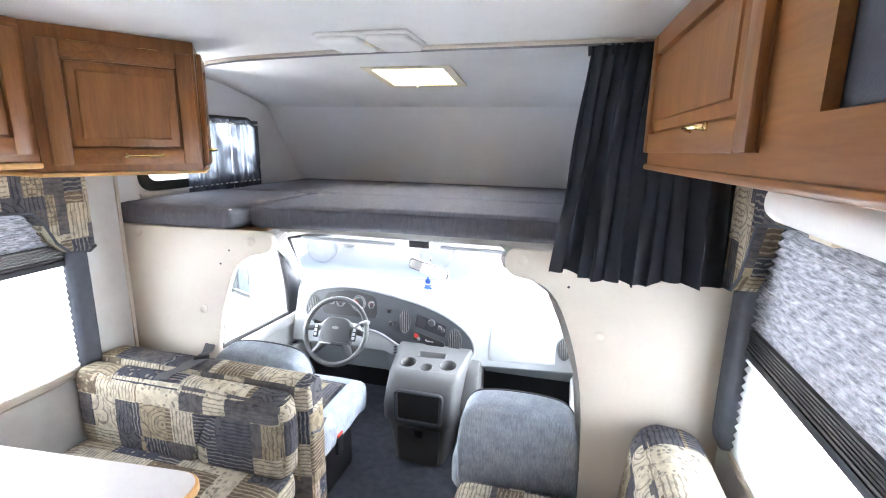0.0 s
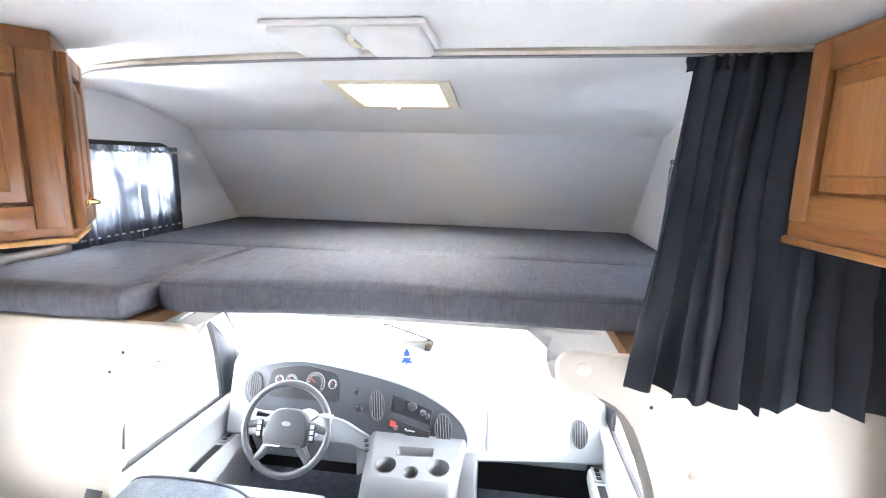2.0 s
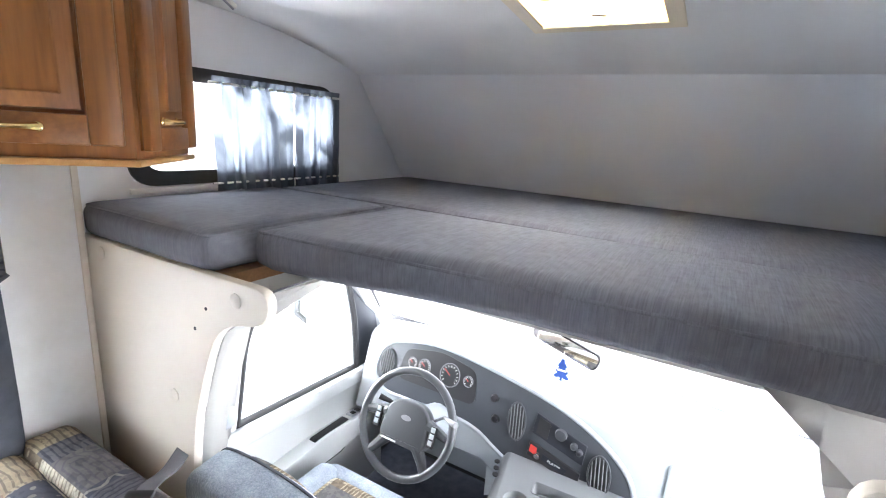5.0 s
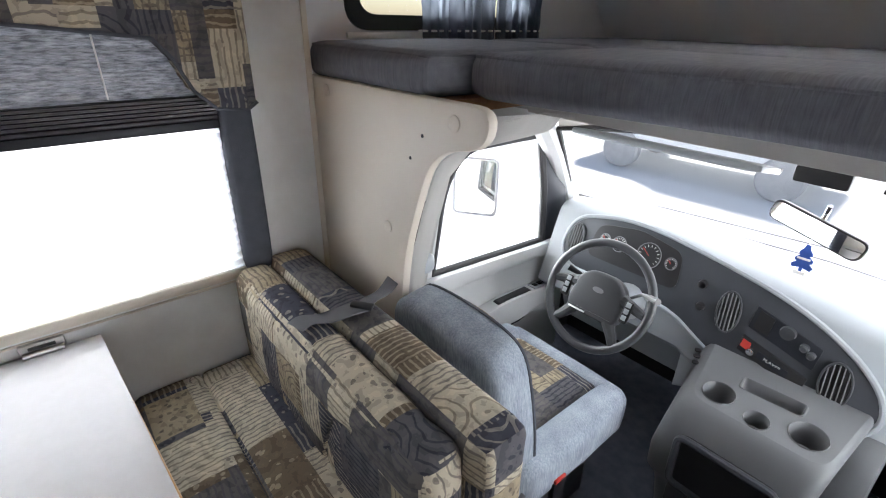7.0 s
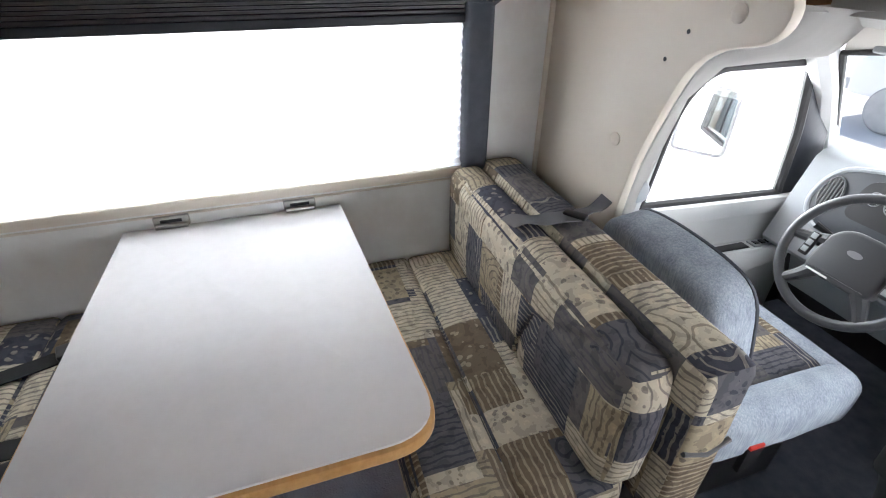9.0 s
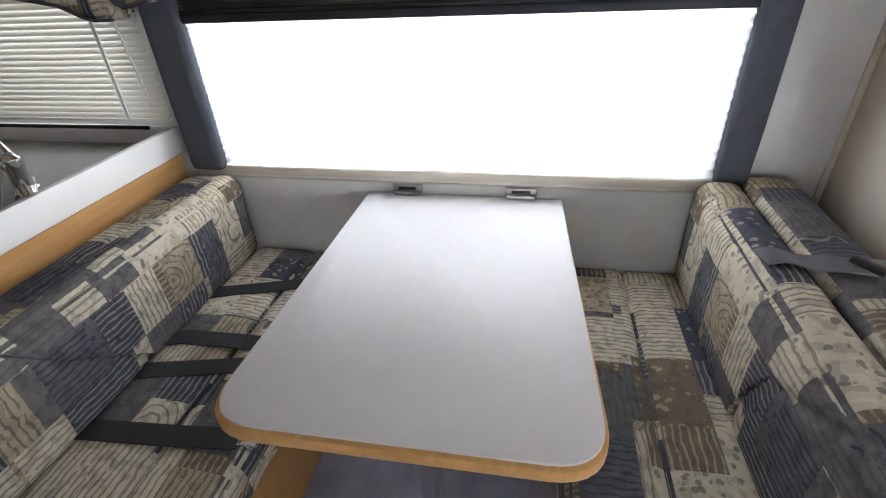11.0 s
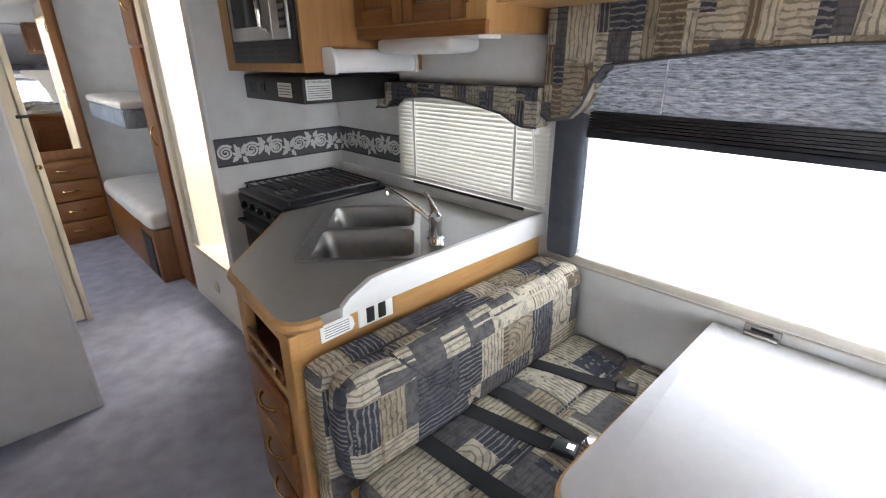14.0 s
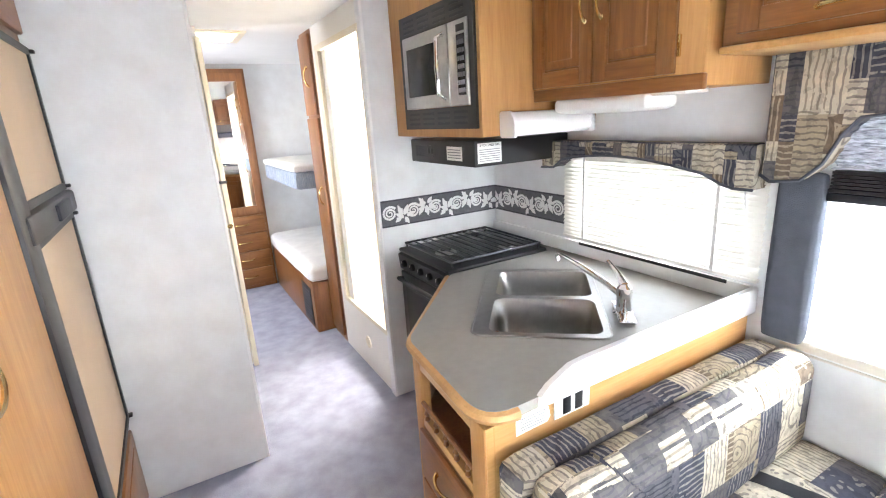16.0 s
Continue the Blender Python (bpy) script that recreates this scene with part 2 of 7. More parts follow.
M_CABCARPET = material("dark_blue_carpet", (0.115, 0.125, 0.155), 0.95, vary=0.2, scale=20, fine=300, bump=0.9, spec=0.1)
M_OAK = wood("honey_oak_upright", (0.285, 0.118, 0.034), (0.15, 0.052, 0.014))
M_OAKX = wood("honey_oak_crosswise", (0.285, 0.118, 0.034), (0.15, 0.052, 0.014), axis='X')
M_OAKY = wood("honey_oak_lengthwise", (0.285, 0.118, 0.034), (0.15, 0.052, 0.014), axis='Y')
M_LOAK = wood("light_oak_veneer", (0.52, 0.28, 0.10), (0.38, 0.175, 0.055), 0.45)
M_LOAKX = wood("light_oak_trim", (0.58, 0.33, 0.13), (0.43, 0.22, 0.07), 0.4, axis='X')
M_PLY = wood("bare_plywood", (0.36, 0.19, 0.09), (0.24, 0.12, 0.05), 0.7, axis='X')
M_MATTRESS = material("charcoal_tweed", (0.14, 0.145, 0.165), 0.95, vary=0.15, scale=40, fine=420, bump=0.5, color2=(0.10, 0.102, 0.12), spec=0.1)
M_DENIM = material("grey_blue_upholstery", (0.36, 0.40, 0.45), 0.9, vary=0.12, scale=18, fine=380, bump=0.6, color2=(0.13, 0.16, 0.21), spec=0.15)
M_STRAP = material("slate_blue_fabric", (0.092, 0.10, 0.118), 0.9, vary=0.12, scale=25, fine=350, bump=0.6, spec=0.15)
M_CURTAIN = translucent("navy_curtain_cloth", (0.0156, 0.0180, 0.0264), (0.09, 0.11, 0.15), 0.16)
M_SHEER = translucent("navy_window_curtain_cloth", (0.04, 0.05, 0.075), (0.32, 0.36, 0.43), 0.42)


def patchy(m, low, high, scale):
    """Cloth that lets through more light in some folds than in others."""
    nt = m.node_tree
    mix = [n for n in nt.nodes if n.type == 'MIX_SHADER'][0]
    tc = [n for n in nt.nodes if n.type == 'TEX_COORD'][0]
    mp = nt.nodes.new("ShaderNodeMapping")
    mp.inputs["Scale"].default_value = scale
    nt.links.new(tc.outputs["Object"], mp.inputs["Vector"])
    n = nt.nodes.new("ShaderNodeTexNoise")
    n.inputs["Scale"].default_value, n.inputs["Detail"].default_value, n.inputs["Distortion"].default_value = 1.0, 4, 1.4
    nt.links.new(mp.outputs["Vector"], n.inputs["Vector"])
    r = nt.nodes.new("ShaderNodeMapRange")
    for k, v in (("From Min", 0.4), ("From Max", 0.62), ("To Min", low), ("To Max", high)):
        r.inputs[k].default_value = v
    nt.links.new(n.outputs["Fac"], r.inputs["Value"])
    nt.links.new(r.outputs["Result"], mix.inputs[0])


patchy(M_SHEER, 0.04, 0.38, (4, 5, 3))
M_SHADE = translucent("white_pleated_cloth", (0.85, 0.86, 0.88), (0.9, 0.92, 0.95), 0.55)
M_GREYSHADE = translucent("grey_pleated_cloth", (0.16, 0.165, 0.185), (0.11, 0.115, 0.13), 0.11)


def streaks(m, scale, strength, c1, c2):
    """Woven streaks laid over a cloth's base colour; scale: how fine along x, y and z."""
    nt = m.node_tree
    N, L = nt.nodes, nt.links
    b = N["Principled BSDF"]
    tc = [n for n in N if n.type == 'TEX_COORD'][0]
    mp = N.new("ShaderNodeMapping")
    mp.inputs["Scale"].default_value = scale
    L.new(tc.outputs["Object"], mp.inputs["Vector"])
    n = N.new("ShaderNodeTexNoise")
    n.inputs["Scale"].default_value, n.inputs["Detail"].default_value, n.inputs["Roughness"].default_value = 1.0, 6, 0.7
    L.new(mp.outputs["Vector"], n.inputs["Vector"])
    r = N.new("ShaderNodeValToRGB")
    r.color_ramp.elements[0].position, r.color_ramp.elements[1].position = 0.36, 0.66
    r.color_ramp.elements[0].color, r.color_ramp.elements[1].color = (*c1, 1), (*c2, 1)
    L.new(n.outputs["Fac"], r.inputs["Fac"])
    x = N.new("ShaderNodeMix")
    x.data_type = 'RGBA'
    x.inputs["Factor"].default_value = strength
    old = b.inputs["Base Color"].links[0].from_socket
    L.new(old, x.inputs["A"])
    L.new(r.outputs["Color"], x.inputs["B"])
    L.new(x.outputs["Result"], b.inputs["Base Color"])


streaks(M_GREYSHADE, (4, 26, 170), 0.95, (0.035, 0.035, 0.042), (0.50, 0.50, 0.53))
streaks(M_MATTRESS, (260, 9, 14), 0.26, (0.065, 0.068, 0.08), (0.22, 0.225, 0.25))
streaks(M_DENIM, (220, 220, 14), 0.5, (0.20, 0.235, 0.28), (0.54, 0.59, 0.65))
M_SLAT = translucent("cream_blind_slat", (0.80, 0.78, 0.72), (0.8, 0.78, 0.7), 0.10, 0.4)
M_TABLE = material("light_grey_laminate", (0.56, 0.54, 0.535), 0.5, vary=0.03, scale=30, fine=300, bump=0.04)
M_COUNTER = material("taupe_laminate", (0.33, 0.32, 0.29), 0.38, vary=0.05, scale=30, fine=350, bump=0.04)
M_WHITE = material("white_plastic", (0.82, 0.81, 0.79), 0.4, vary=0.03, bump=0.03)
M_CREAM = material("cream_plastic", (0.80, 0.72, 0.56), 0.45, vary=0.04, bump=0.03)
M_STEEL = material("brushed_steel", (0.43, 0.42, 0.40), 0.3, 1.0, vary=0.08, scale=40, bump=0.04)
M_CHROME = material("chrome", (0.85, 0.85, 0.86), 0.08, 1.0, vary=0.02, bump=0)
M_BRASS = material("polished_brass", (0.78, 0.58, 0.26), 0.2, 1.0, vary=0.08, bump=0)
M_IRON = material("black_enamel", (0.014, 0.014, 0.016), 0.3, vary=0.1, bump=0.05)
M_VENTLID = translucent("white_vent_lid", (0.85, 0.84, 0.80), (0.95, 0.93, 0.88), 0.88)
M_OVENGLASS = material("dark_oven_glass", (0.012, 0.012, 0.013), 0.2, bump=0, spec=0.15)
M_HEADLINER = material("grey_headliner_cloth", (0.48, 0.47, 0.45), 0.9, vary=0.05, fine=300, bump=0.3, spec=0.1)
M_PATCH = patchwork("patchwork_upholstery")
M_PATCHV = patchwork("patchwork_valance_cloth", 0.95, True)
# Cream vent plastic; the yellow of light falling through is put into the colour.
M_THROAT = material("yellow_lit_plastic", (0.82, 0.62, 0.30), 0.45, vary=0.05, bump=0.02)
M_SHOWER = material("ivory_shower_plastic", (0.82, 0.79, 0.72), 0.35, vary=0.03, bump=0.02)
M_BELT = material("black_webbing", (0.012, 0.012, 0.015), 0.8, vary=0.1, fine=500, bump=0.5)
M_GREYBELT = material("grey_webbing", (0.13, 0.13, 0.14), 0.8, vary=0.1, fine=500, bump=0.5)
M_SHEET = material("white_ticking", (0.72, 0.71, 0.69), 0.9, vary=0.08, scale=9, bump=0.4)
M_GROUND = material("pale_concrete", (0.80, 0.80, 0.785), 0.9, vary=0.06, scale=0.8, fine=20, bump=0.2)
M_MIRROR = material("mirror_glass", (0.9, 0.9, 0.9), 0.02, 1.0, vary=0.0, bump=0)
M_TANPANEL = material("tan_fridge_panel", (0.56, 0.40, 0.25), 0.45, vary=0.05, scale=5, bump=0.05)
M_RED = material("red_plastic", (0.6, 0.04, 0.03), 0.4, bump=0)
M_BLUE = material("blue_card", (0.02, 0.08, 0.35), 0.7, bump=0)
M_PAPER = material("white_paper_label", (0.8, 0.8, 0.78), 0.7, vary=0.03, bump=0)
M_INK = material("dark_print", (0.04, 0.04, 0.05), 0.7, bump=0)
M_FAINT = material("grey_print", (0.25, 0.25, 0.27), 0.7, bump=0)
M_BORDER = material("charcoal_border_print", (0.13, 0.13, 0.145), 0.7, vary=0.15, scale=60, bump=0)


def glass_material(name, tint=(0.97, 0.99, 0.98)):
    m = bpy.data.materials.new(name)
    m.use_nodes = True
    nt = m.node_tree
    nt.nodes.remove(nt.nodes["Principled BSDF"])
    tr = nt.nodes.new("ShaderNodeBsdfTransparent")
    tr.inputs["Color"].default_value = (*tint, 1)
    gl = nt.nodes.new("ShaderNodeBsdfGlossy")
    gl.inputs["Roughness"].default_value = 0.02
    lw = nt.nodes.new("ShaderNodeLayerWeight")
    pw = nt.nodes.new("ShaderNodeMath")
    pw.operation = 'POWER'
    pw.inputs[1].default_value = 5.0
    nt.links.new(lw.outputs["Facing"], pw.inputs[0])
    fr = nt.nodes.new("ShaderNodeMath")
    fr.operation = 'MULTIPLY_ADD'
    fr.inputs[1].default_value, fr.inputs[2].default_value = 0.5, 0.03
    nt.links.new(pw.outputs[0], fr.inputs[0])
    mx = nt.nodes.new("ShaderNodeMixShader")
    nt.links.new(fr.outputs[0], mx.inputs[0])
    nt.links.new(tr.outputs[0], mx.inputs[1])
    nt.links.new(gl.outputs[0], mx.inputs[2])
    nt.links.new(mx.outputs[0], nt.nodes["Material Output"].inputs["Surface"])
    return m


M_GLASS = glass_material("window_glass")


# ---- mesh builders ----
def box(x0, x1, y0, y1, z0, z1, bevel=0.0, seg=2):
    bm = bmesh.new()
    bmesh.ops.create_cube(bm, size=1)
    for v in bm.verts:
        v.co = Vector(((x0 + x1) / 2 + v.co.x * abs(x1 - x0), (y0 + y1) / 2 + v.co.y * abs(y1 - y0), (z0 + z1) / 2 + v.co.z * abs(z1 - z0)))
    if bevel:
        bmesh.ops.bevel(bm, geom=bm.edges[:], offset=bevel, segments=seg, affect='EDGES', profile=0.5)
    return bm


def prism(pts, axis, a, b, bevel=0.0, seg=2):
    """A polygon drawn in the two other axes (in x, y, z order), pushed from a to b along axis."""
    bm = bmesh.new()

    def at(u, v, w):
        return {'X': (w, u, v), 'Y': (u, w, v), 'Z': (u, v, w)}[axis]
    lo = [bm.verts.new(at(u, v, a)) for u, v in pts]
    hi = [bm.verts.new(at(u, v, b)) for u, v in pts]
    bm.faces.new(lo)
    bm.faces.new(hi[::-1])
    n = len(pts)
    for i in range(n):
        bm.faces.new((lo[i], lo[(i + 1) % n], hi[(i + 1) % n], hi[i]))
    bmesh.ops.recalc_face_normals(bm, faces=bm.faces[:])
    if bevel:
        rim = [e for e in bm.edges if (e.verts[0] in lo) == (e.verts[1] in lo)]
        bmesh.ops.bevel(bm, geom=rim, offset=bevel, segments=seg, affect='EDGES', profile=0.5)
    return bm


def rounded(pts, r, seg=5):
    """Round the corners of a polygon; r is one radius or one for each corner."""
    out = []
    n = len(pts)
    for i in range(n):
        p, a, b = Vector(pts[i]), Vector(pts[i - 1]), Vector(pts[(i + 1) % n])
        rr = r[i] if isinstance(r, (list, tuple)) else r
        if rr <= 0:
            out.append(tuple(p))
            continue
        u, v = (a - p).normalized(), (b - p).normalized()
        q0, q1 = p + u * min(rr, (a - p).length * 0.49), p + v * min(rr, (b - p).length * 0.49)
        for k in range(seg + 1):
            t = k / seg
            out.append(tuple(q0 * (1 - t) ** 2 + p * 2 * t * (1 - t) + q1 * t * t))
    return out


def tube(pts, r, seg=8, closed=False):
    """A round bar along a line of points; r is one radius or one for each point."""
    bm = bmesh.new()
    pts = [Vector(p) for p in pts]
    rings = []
    n = len(pts)
    up = None
    for i, p in enumerate(pts):
        d = (pts[(i + 1) % n] - pts[i - 1]) if closed or 0 < i < n - 1 else (pts[1] - pts[0] if i == 0 else pts[-1] - pts[-2])
        d.normalize()
        if up is None:
            up = Vector((0, 0, 1)) if abs(d.z) < 0.9 else Vector((1, 0, 0))
        s = d.cross(up).normalized()
        up = s.cross(d).normalized()
        rr = r[i] if isinstance(r, (list, tuple)) else r
        rings.append([bm.verts.new(p + (s * math.cos(a) + up * math.sin(a)) * rr) for a in (2 * math.pi * k / seg for k in range(seg))])
    m = n if closed else n - 1
    for i in range(m):
        a, b = rings[i], rings[(i + 1) % n]
        for k in range(seg):
            bm.faces.new((a[k], a[(k + 1) % seg], b[(k + 1) % seg], b[k]))
    if not closed:
        bm.faces.new(rings[0][::-1])
        bm.faces.new(rings[-1])
    bmesh.ops.recalc_face_normals(bm, faces=bm.faces[:])
    return bm


def lathe(profile, centre, axis='Z', seg=24):
    """Turn a profile of (radius, height) about an axis."""
    bm = bmesh.new()
    c = Vector(centre)
    rings = []
    for r, h in profile:
        ring = []
        for k in range(seg):
            a = 2 * math.pi * k / seg
            u, v = r * math.cos(a), r * math.sin(a)
            ring.append(bm.verts.new(c + Vector({'X': (h, u, v), 'Y': (u, h, v), 'Z': (u, v, h)}[axis])))
        rings.append(ring)
    for a, b in zip(rings, rings[1:]):
        for k in range(seg):
            bm.faces.new((a[k], a[(k + 1) % seg], b[(k + 1) % seg], b[k]))
    bm.faces.new(rings[0])
    bm.faces.new(rings[-1])
    bmesh.ops.recalc_face_normals(bm, faces=bm.faces[:])
    return bm


def cushion(x0, x1, y0, y1, z0, z1, r=0.04, bulge=0.012, cuts=14, grooves=(), wrinkle=0.003):
    """A stuffed block with soft edges. grooves: (axis of run, function of the other two giving the distance to a seam)."""
    bm = bmesh.new()
    bmesh.ops.create_cube(bm, size=2)
    bmesh.ops.subdivide_edges(bm, edges=bm.edges[:], cuts=cuts, use_grid_fill=True)
    c = Vector(((x0 + x1) / 2, (y0 + y1) / 2, (z0 + z1) / 2))
    h = Vector((abs(x1 - x0) / 2, abs(y1 - y0) / 2, abs(z1 - z0) / 2))
    for v in bm.verts:
        u = v.co.copy()
        u = Vector([math.copysign(abs(a) ** 0.75, a) for a in u])
        p = Vector((u.x * h.x, u.y * h.y, u.z * h.z))
        inner = Vector([max(-(h[i] - r), min(h[i] - r, p[i])) for i in range(3)])
        d = p - inner
        if d.length > 1e-9:
            p = inner + d.normalized() * min(r, max(d.length, r * 0.999))
        for i in range(3):
            if abs(v.co[i]) > 0.999:
                j, k = (i + 1) % 3, (i + 2) % 3
                p[i] += math.copysign(bulge, v.co[i]) * (1 - u[j] ** 2) * (1 - u[k] ** 2)
        q = c + p
        nz = noise.noise(q * 7) * wrinkle + noise.noise(q * 17) * wrinkle * 0.5
        for g in grooves:
            dist = g(q)
            nz -= 0.024 * math.exp(-(dist / 0.013) ** 2)
        q += p.normalized() * nz
        v.co = q
    for f in bm.faces:
        f.smooth = True
    return bm


def merge(*bms):
    out = bmesh.new()
    tmp = bpy.data.meshes.new("tmp")
    for b in bms:
        b.to_mesh(tmp)
        out.from_mesh(tmp)
        b.free()
    bpy.data.meshes.remove(tmp)
    return out


def turned(bm, m):
    bmesh.ops.transform(bm, matrix=m, verts=bm.verts[:])
    return bm


def box_uv(bm, upright=False):
    """Metre-true coordinates, face by face, for woven cloth."""
    uv = bm.loops.layers.uv.new("UVMap")
    bm.normal_update()
    for f in bm.faces:
        n = f.normal
        ax = max(range(3), key=lambda i: abs(n[i]))
        for l in f.loops:
            p = l.vert.co
            u, v = {0: (p.y, p.z), 1: (p.x, p.z + 0.31), 2: (p.x + 0.13, p.y)}[ax]
            l[uv].uv = (v * 0.9 + 0.05, u) if upright else (u, v)


ORIGIN = [Vector((0, 0, 0))]       # where the assembly being built is set down


def mesh_object(name, bm, mat, smooth=None):
    if mat.name.startswith("patchwork"):
        box_uv(bm, "valance" in mat.name)
    me = bpy.data.meshes.new(name)
    bmesh.ops.translate(bm, verts=bm.verts[:], vec=ORIGIN[0])
    bm.normal_update()
    if smooth:
        for f in bm.faces:
            f.smooth = True
        lim = radians(smooth)
        for e in bm.edges:
            if len(e.link_faces) == 2 and e.calc_face_angle() > lim:
                e.smooth = False
    bm.to_mesh(me)
    bm.free()
    me.materials.append(mat)
    return new(name, me)


def part(name, bm, mat, parent, label="", smooth=35):
    ob = mesh_object(name, bm, mat, smooth)
    ob.parent = parent
    if parent.type == 'EMPTY':
        ob.matrix_parent_inverse = Matrix.Translation(-parent.location)
    if label:
        ob["label"] = label
    return ob


def thing(name, loc, label, category, group="", kind=""):
    ob = new(name)
    ob.empty_display_size = 0.05
    ob.location = Vector(loc) + ORIGIN[0]
    return tagged(ob, label, category, group, kind)


def single(name, bm, mat, label, category, group="", kind="", smooth=35):
    return tagged(mesh_object(name, bm, mat, smooth), label, category, group, kind)


def structure(name, bm, mat, label="", category="", smooth=30):
    return tagged(mesh_object(name, bm, mat, smooth), label, category or name.split("_")[0], "", "structure")


def cells(axis, a, b, us, vs, holes):
    """A wall of thickness a to b across axis, over the ranges us and vs, with rectangular holes (u0, u1, v0, v1)."""
    U = sorted({us[0], us[1], *[h[i] for h in holes for i in (0, 1) if us[0] < h[i] < us[1]]})
    V = sorted({vs[0], vs[1], *[h[i] for h in holes for i in (2, 3) if vs[0] < h[i] < vs[1]]})

    def solid(i, j):
        if not (0 <= i < len(U) - 1 and 0 <= j < len(V) - 1):
            return False
        u, v = (U[i] + U[i + 1]) / 2, (V[j] + V[j + 1]) / 2
        return not any(h[0] < u < h[1] and h[2] < v < h[3] for h in holes)
    bm = bmesh.new()
    made = {}

    def vert(i, j, w):
        k = (i, j, w)
        if k not in made:
            u, v = U[i], V[j]
            made[k] = bm.verts.new({'X': (w, u, v), 'Y': (u, w, v), 'Z': (u, v, w)}[axis])
        return made[k]
    for i in range(len(U) - 1):
        for j in range(len(V) - 1):
            if not solid(i, j):
                continue
            for w in (a, b):
                bm.faces.new((vert(i, j, w), vert(i + 1, j, w), vert(i + 1, j + 1, w), vert(i, j + 1, w)))
            for di, dj, p, q in ((-1, 0, (i, j), (i, j + 1)), (1, 0, (i + 1, j), (i + 1, j + 1)), (0, -1, (i, j), (i + 1, j)), (0, 1, (i, j + 1), (i + 1, j + 1))):
                if not solid(i + di, j + dj):
                    bm.faces.new((vert(*p, a), vert(*q, a), vert(*q, b), vert(*p, b)))
    bmesh.ops.recalc_face_normals(bm, faces=bm.faces[:])
    return bm


def text_mesh(body, size, m):
    """Built-in lettering as a thin mesh, placed by m."""
    cu = bpy.data.curves.new("lettering", 'FONT')
    cu.body, cu.size, cu.extrude, cu.align_x, cu.align_y = body, size, 0.0004, 'CENTER', 'CENTER'
    ob = bpy.data.objects.new("lettering", cu)
    me = ob.to_mesh()
    bm = bmesh.new()
    bm.from_mesh(me)
    ob.to_mesh_clear()
    bpy.data.objects.remove(ob)
    bmesh.ops.transform(bm, matrix=m, verts=bm.verts[:])
    return bm


# ---- the shell ----
DW = (1.03, 2.61, 0.80, 1.58)      # dinette window
KW = (0.0, 0.84, 0.965, 1.38)      # kitchen window
OW = (3.10, 4.0, 1.535, 1.90)      # bunk windows
RW = (1.50, 2.68, 0.82, 1.58)      # lounge window
SY = -0.638                        # kitchen end wall
BACK = -3.9
structure("wall_left", cells('X', XL - 0.05, XL, (BACK, YP), (0, CEIL), [DW, KW]), M_WALLPAPER, "pale marbled wallpaper side wall with window openings")
structure("wall_bunk_left", cells('X', XL - 0.105, XL - 0.055, (YP - 0.02, 4.75), (1.36, CEIL), [OW]), M_BUNKWALL, "white vinyl wall of the sleeping loft")
structure("wall_right", cells('X', XR, XR + 0.05, (BACK, YP), (0, CEIL), [RW, (-2.8, -2.0, 1.1, 1.7)]), M_WALLPAPER, "pale marbled wallpaper side wall")
XB = 1.345                         # right wall of the loft
structure("wall_loft_return", box(XB, XR + 0.05, YP + 0.001, YP + 0.04, 1.40, CEIL), M_BUNKWALL, "white vinyl return beside the sleeping loft", "wall")
structure("wall_bunk_right", cells('X', XB, XB + 0.07, (YP + 0.04, 4.75), (1.36, CEIL), [(3.15, 3.95, 1.535, 1.90)]), M_BUNKWALL, "white vinyl wall of the sleeping loft")
structure("wall_back", cells('Y', BACK - 0.05, BACK, (XL - 0.05, XR + 0.05), (0, CEIL), []), M_WALLPAPER, "grey rear wall of the bedroom")
structure("floor", cells('Z', -0.1, 0.0, (XL - 0.05, XR + 0.05), (BACK, 2.97), []), M_CARPET, "blue-grey cut-pile carpet, worn in the aisle", "floor")
structure("ceiling", cells('Z', CEIL, CEIL + 0.06, (XL - 0.12, XR + 0.05), (BACK, 3.25),
          [(-1.0, -0.5, -1.35, -0.75), (0.08, 0.40, -2.05, -1.70)]), M_CEIL, "white textured vinyl ceiling", "ceiling")


def loft_z(y):
    """Height of the loft's ceiling, which curves down towards the front."""
    return CEIL - 0.165 * max(0.0, y - 3.3) ** 2


VENT = (-0.015, 0.365, 3.46, 3.81)
bm = bmesh.new()
ys = [3.25, 3.30, 3.36, 3.41, VENT[2], 3.55, 3.63, 3.72, VENT[3], 3.9, 4.0, 4.1, 4.2, 4.3]
xs = [XL - 0.12, VENT[0], VENT[1], XR + 0.05]
low = [[bm.verts.new((x, y, loft_z(y))) for x in xs] for y in ys]
high = [[bm.verts.new((x, y, CEIL + 0.06)) for x in xs] for y in ys]
for j in range(len(ys) - 1):
    for i in range(3):
        if i == 1 and VENT[2] <= ys[j] < VENT[3]:
            continue
        bm.faces.new((low[j][i], low[j + 1][i], low[j + 1][i + 1], low[j][i + 1]))
        bm.faces.new((high[j][i], high[j][i + 1], high[j + 1][i + 1], high[j + 1][i]))
structure("ceiling_loft", bm, M_CEIL, "white vinyl ceiling curving down over the loft", "ceiling", 60)
structure("wall_kitchen_end", cells('Y', SY - 0.04, SY, (XL, -0.30), (0, CEIL), []), M_WALLPAPER, "wallpapered end wall beside the stove", "wall")
slope = prism([(4.19, 2.02), (4.66, 1.43), (4.70, 1.36), (4.75, 1.36), (4.75, CEIL), (4.19, CEIL)], 'X', XL - 0.055, XB)
structure("wall_front_slope", slope, M_BUNKWALL, "sloped white front wall of the sleeping loft", "wall")
structure("ground", cells('Z', -1.0, -0.9, (-600, 600), (-600, 600), []), M_GROUND, "pale concrete yard", "ground")



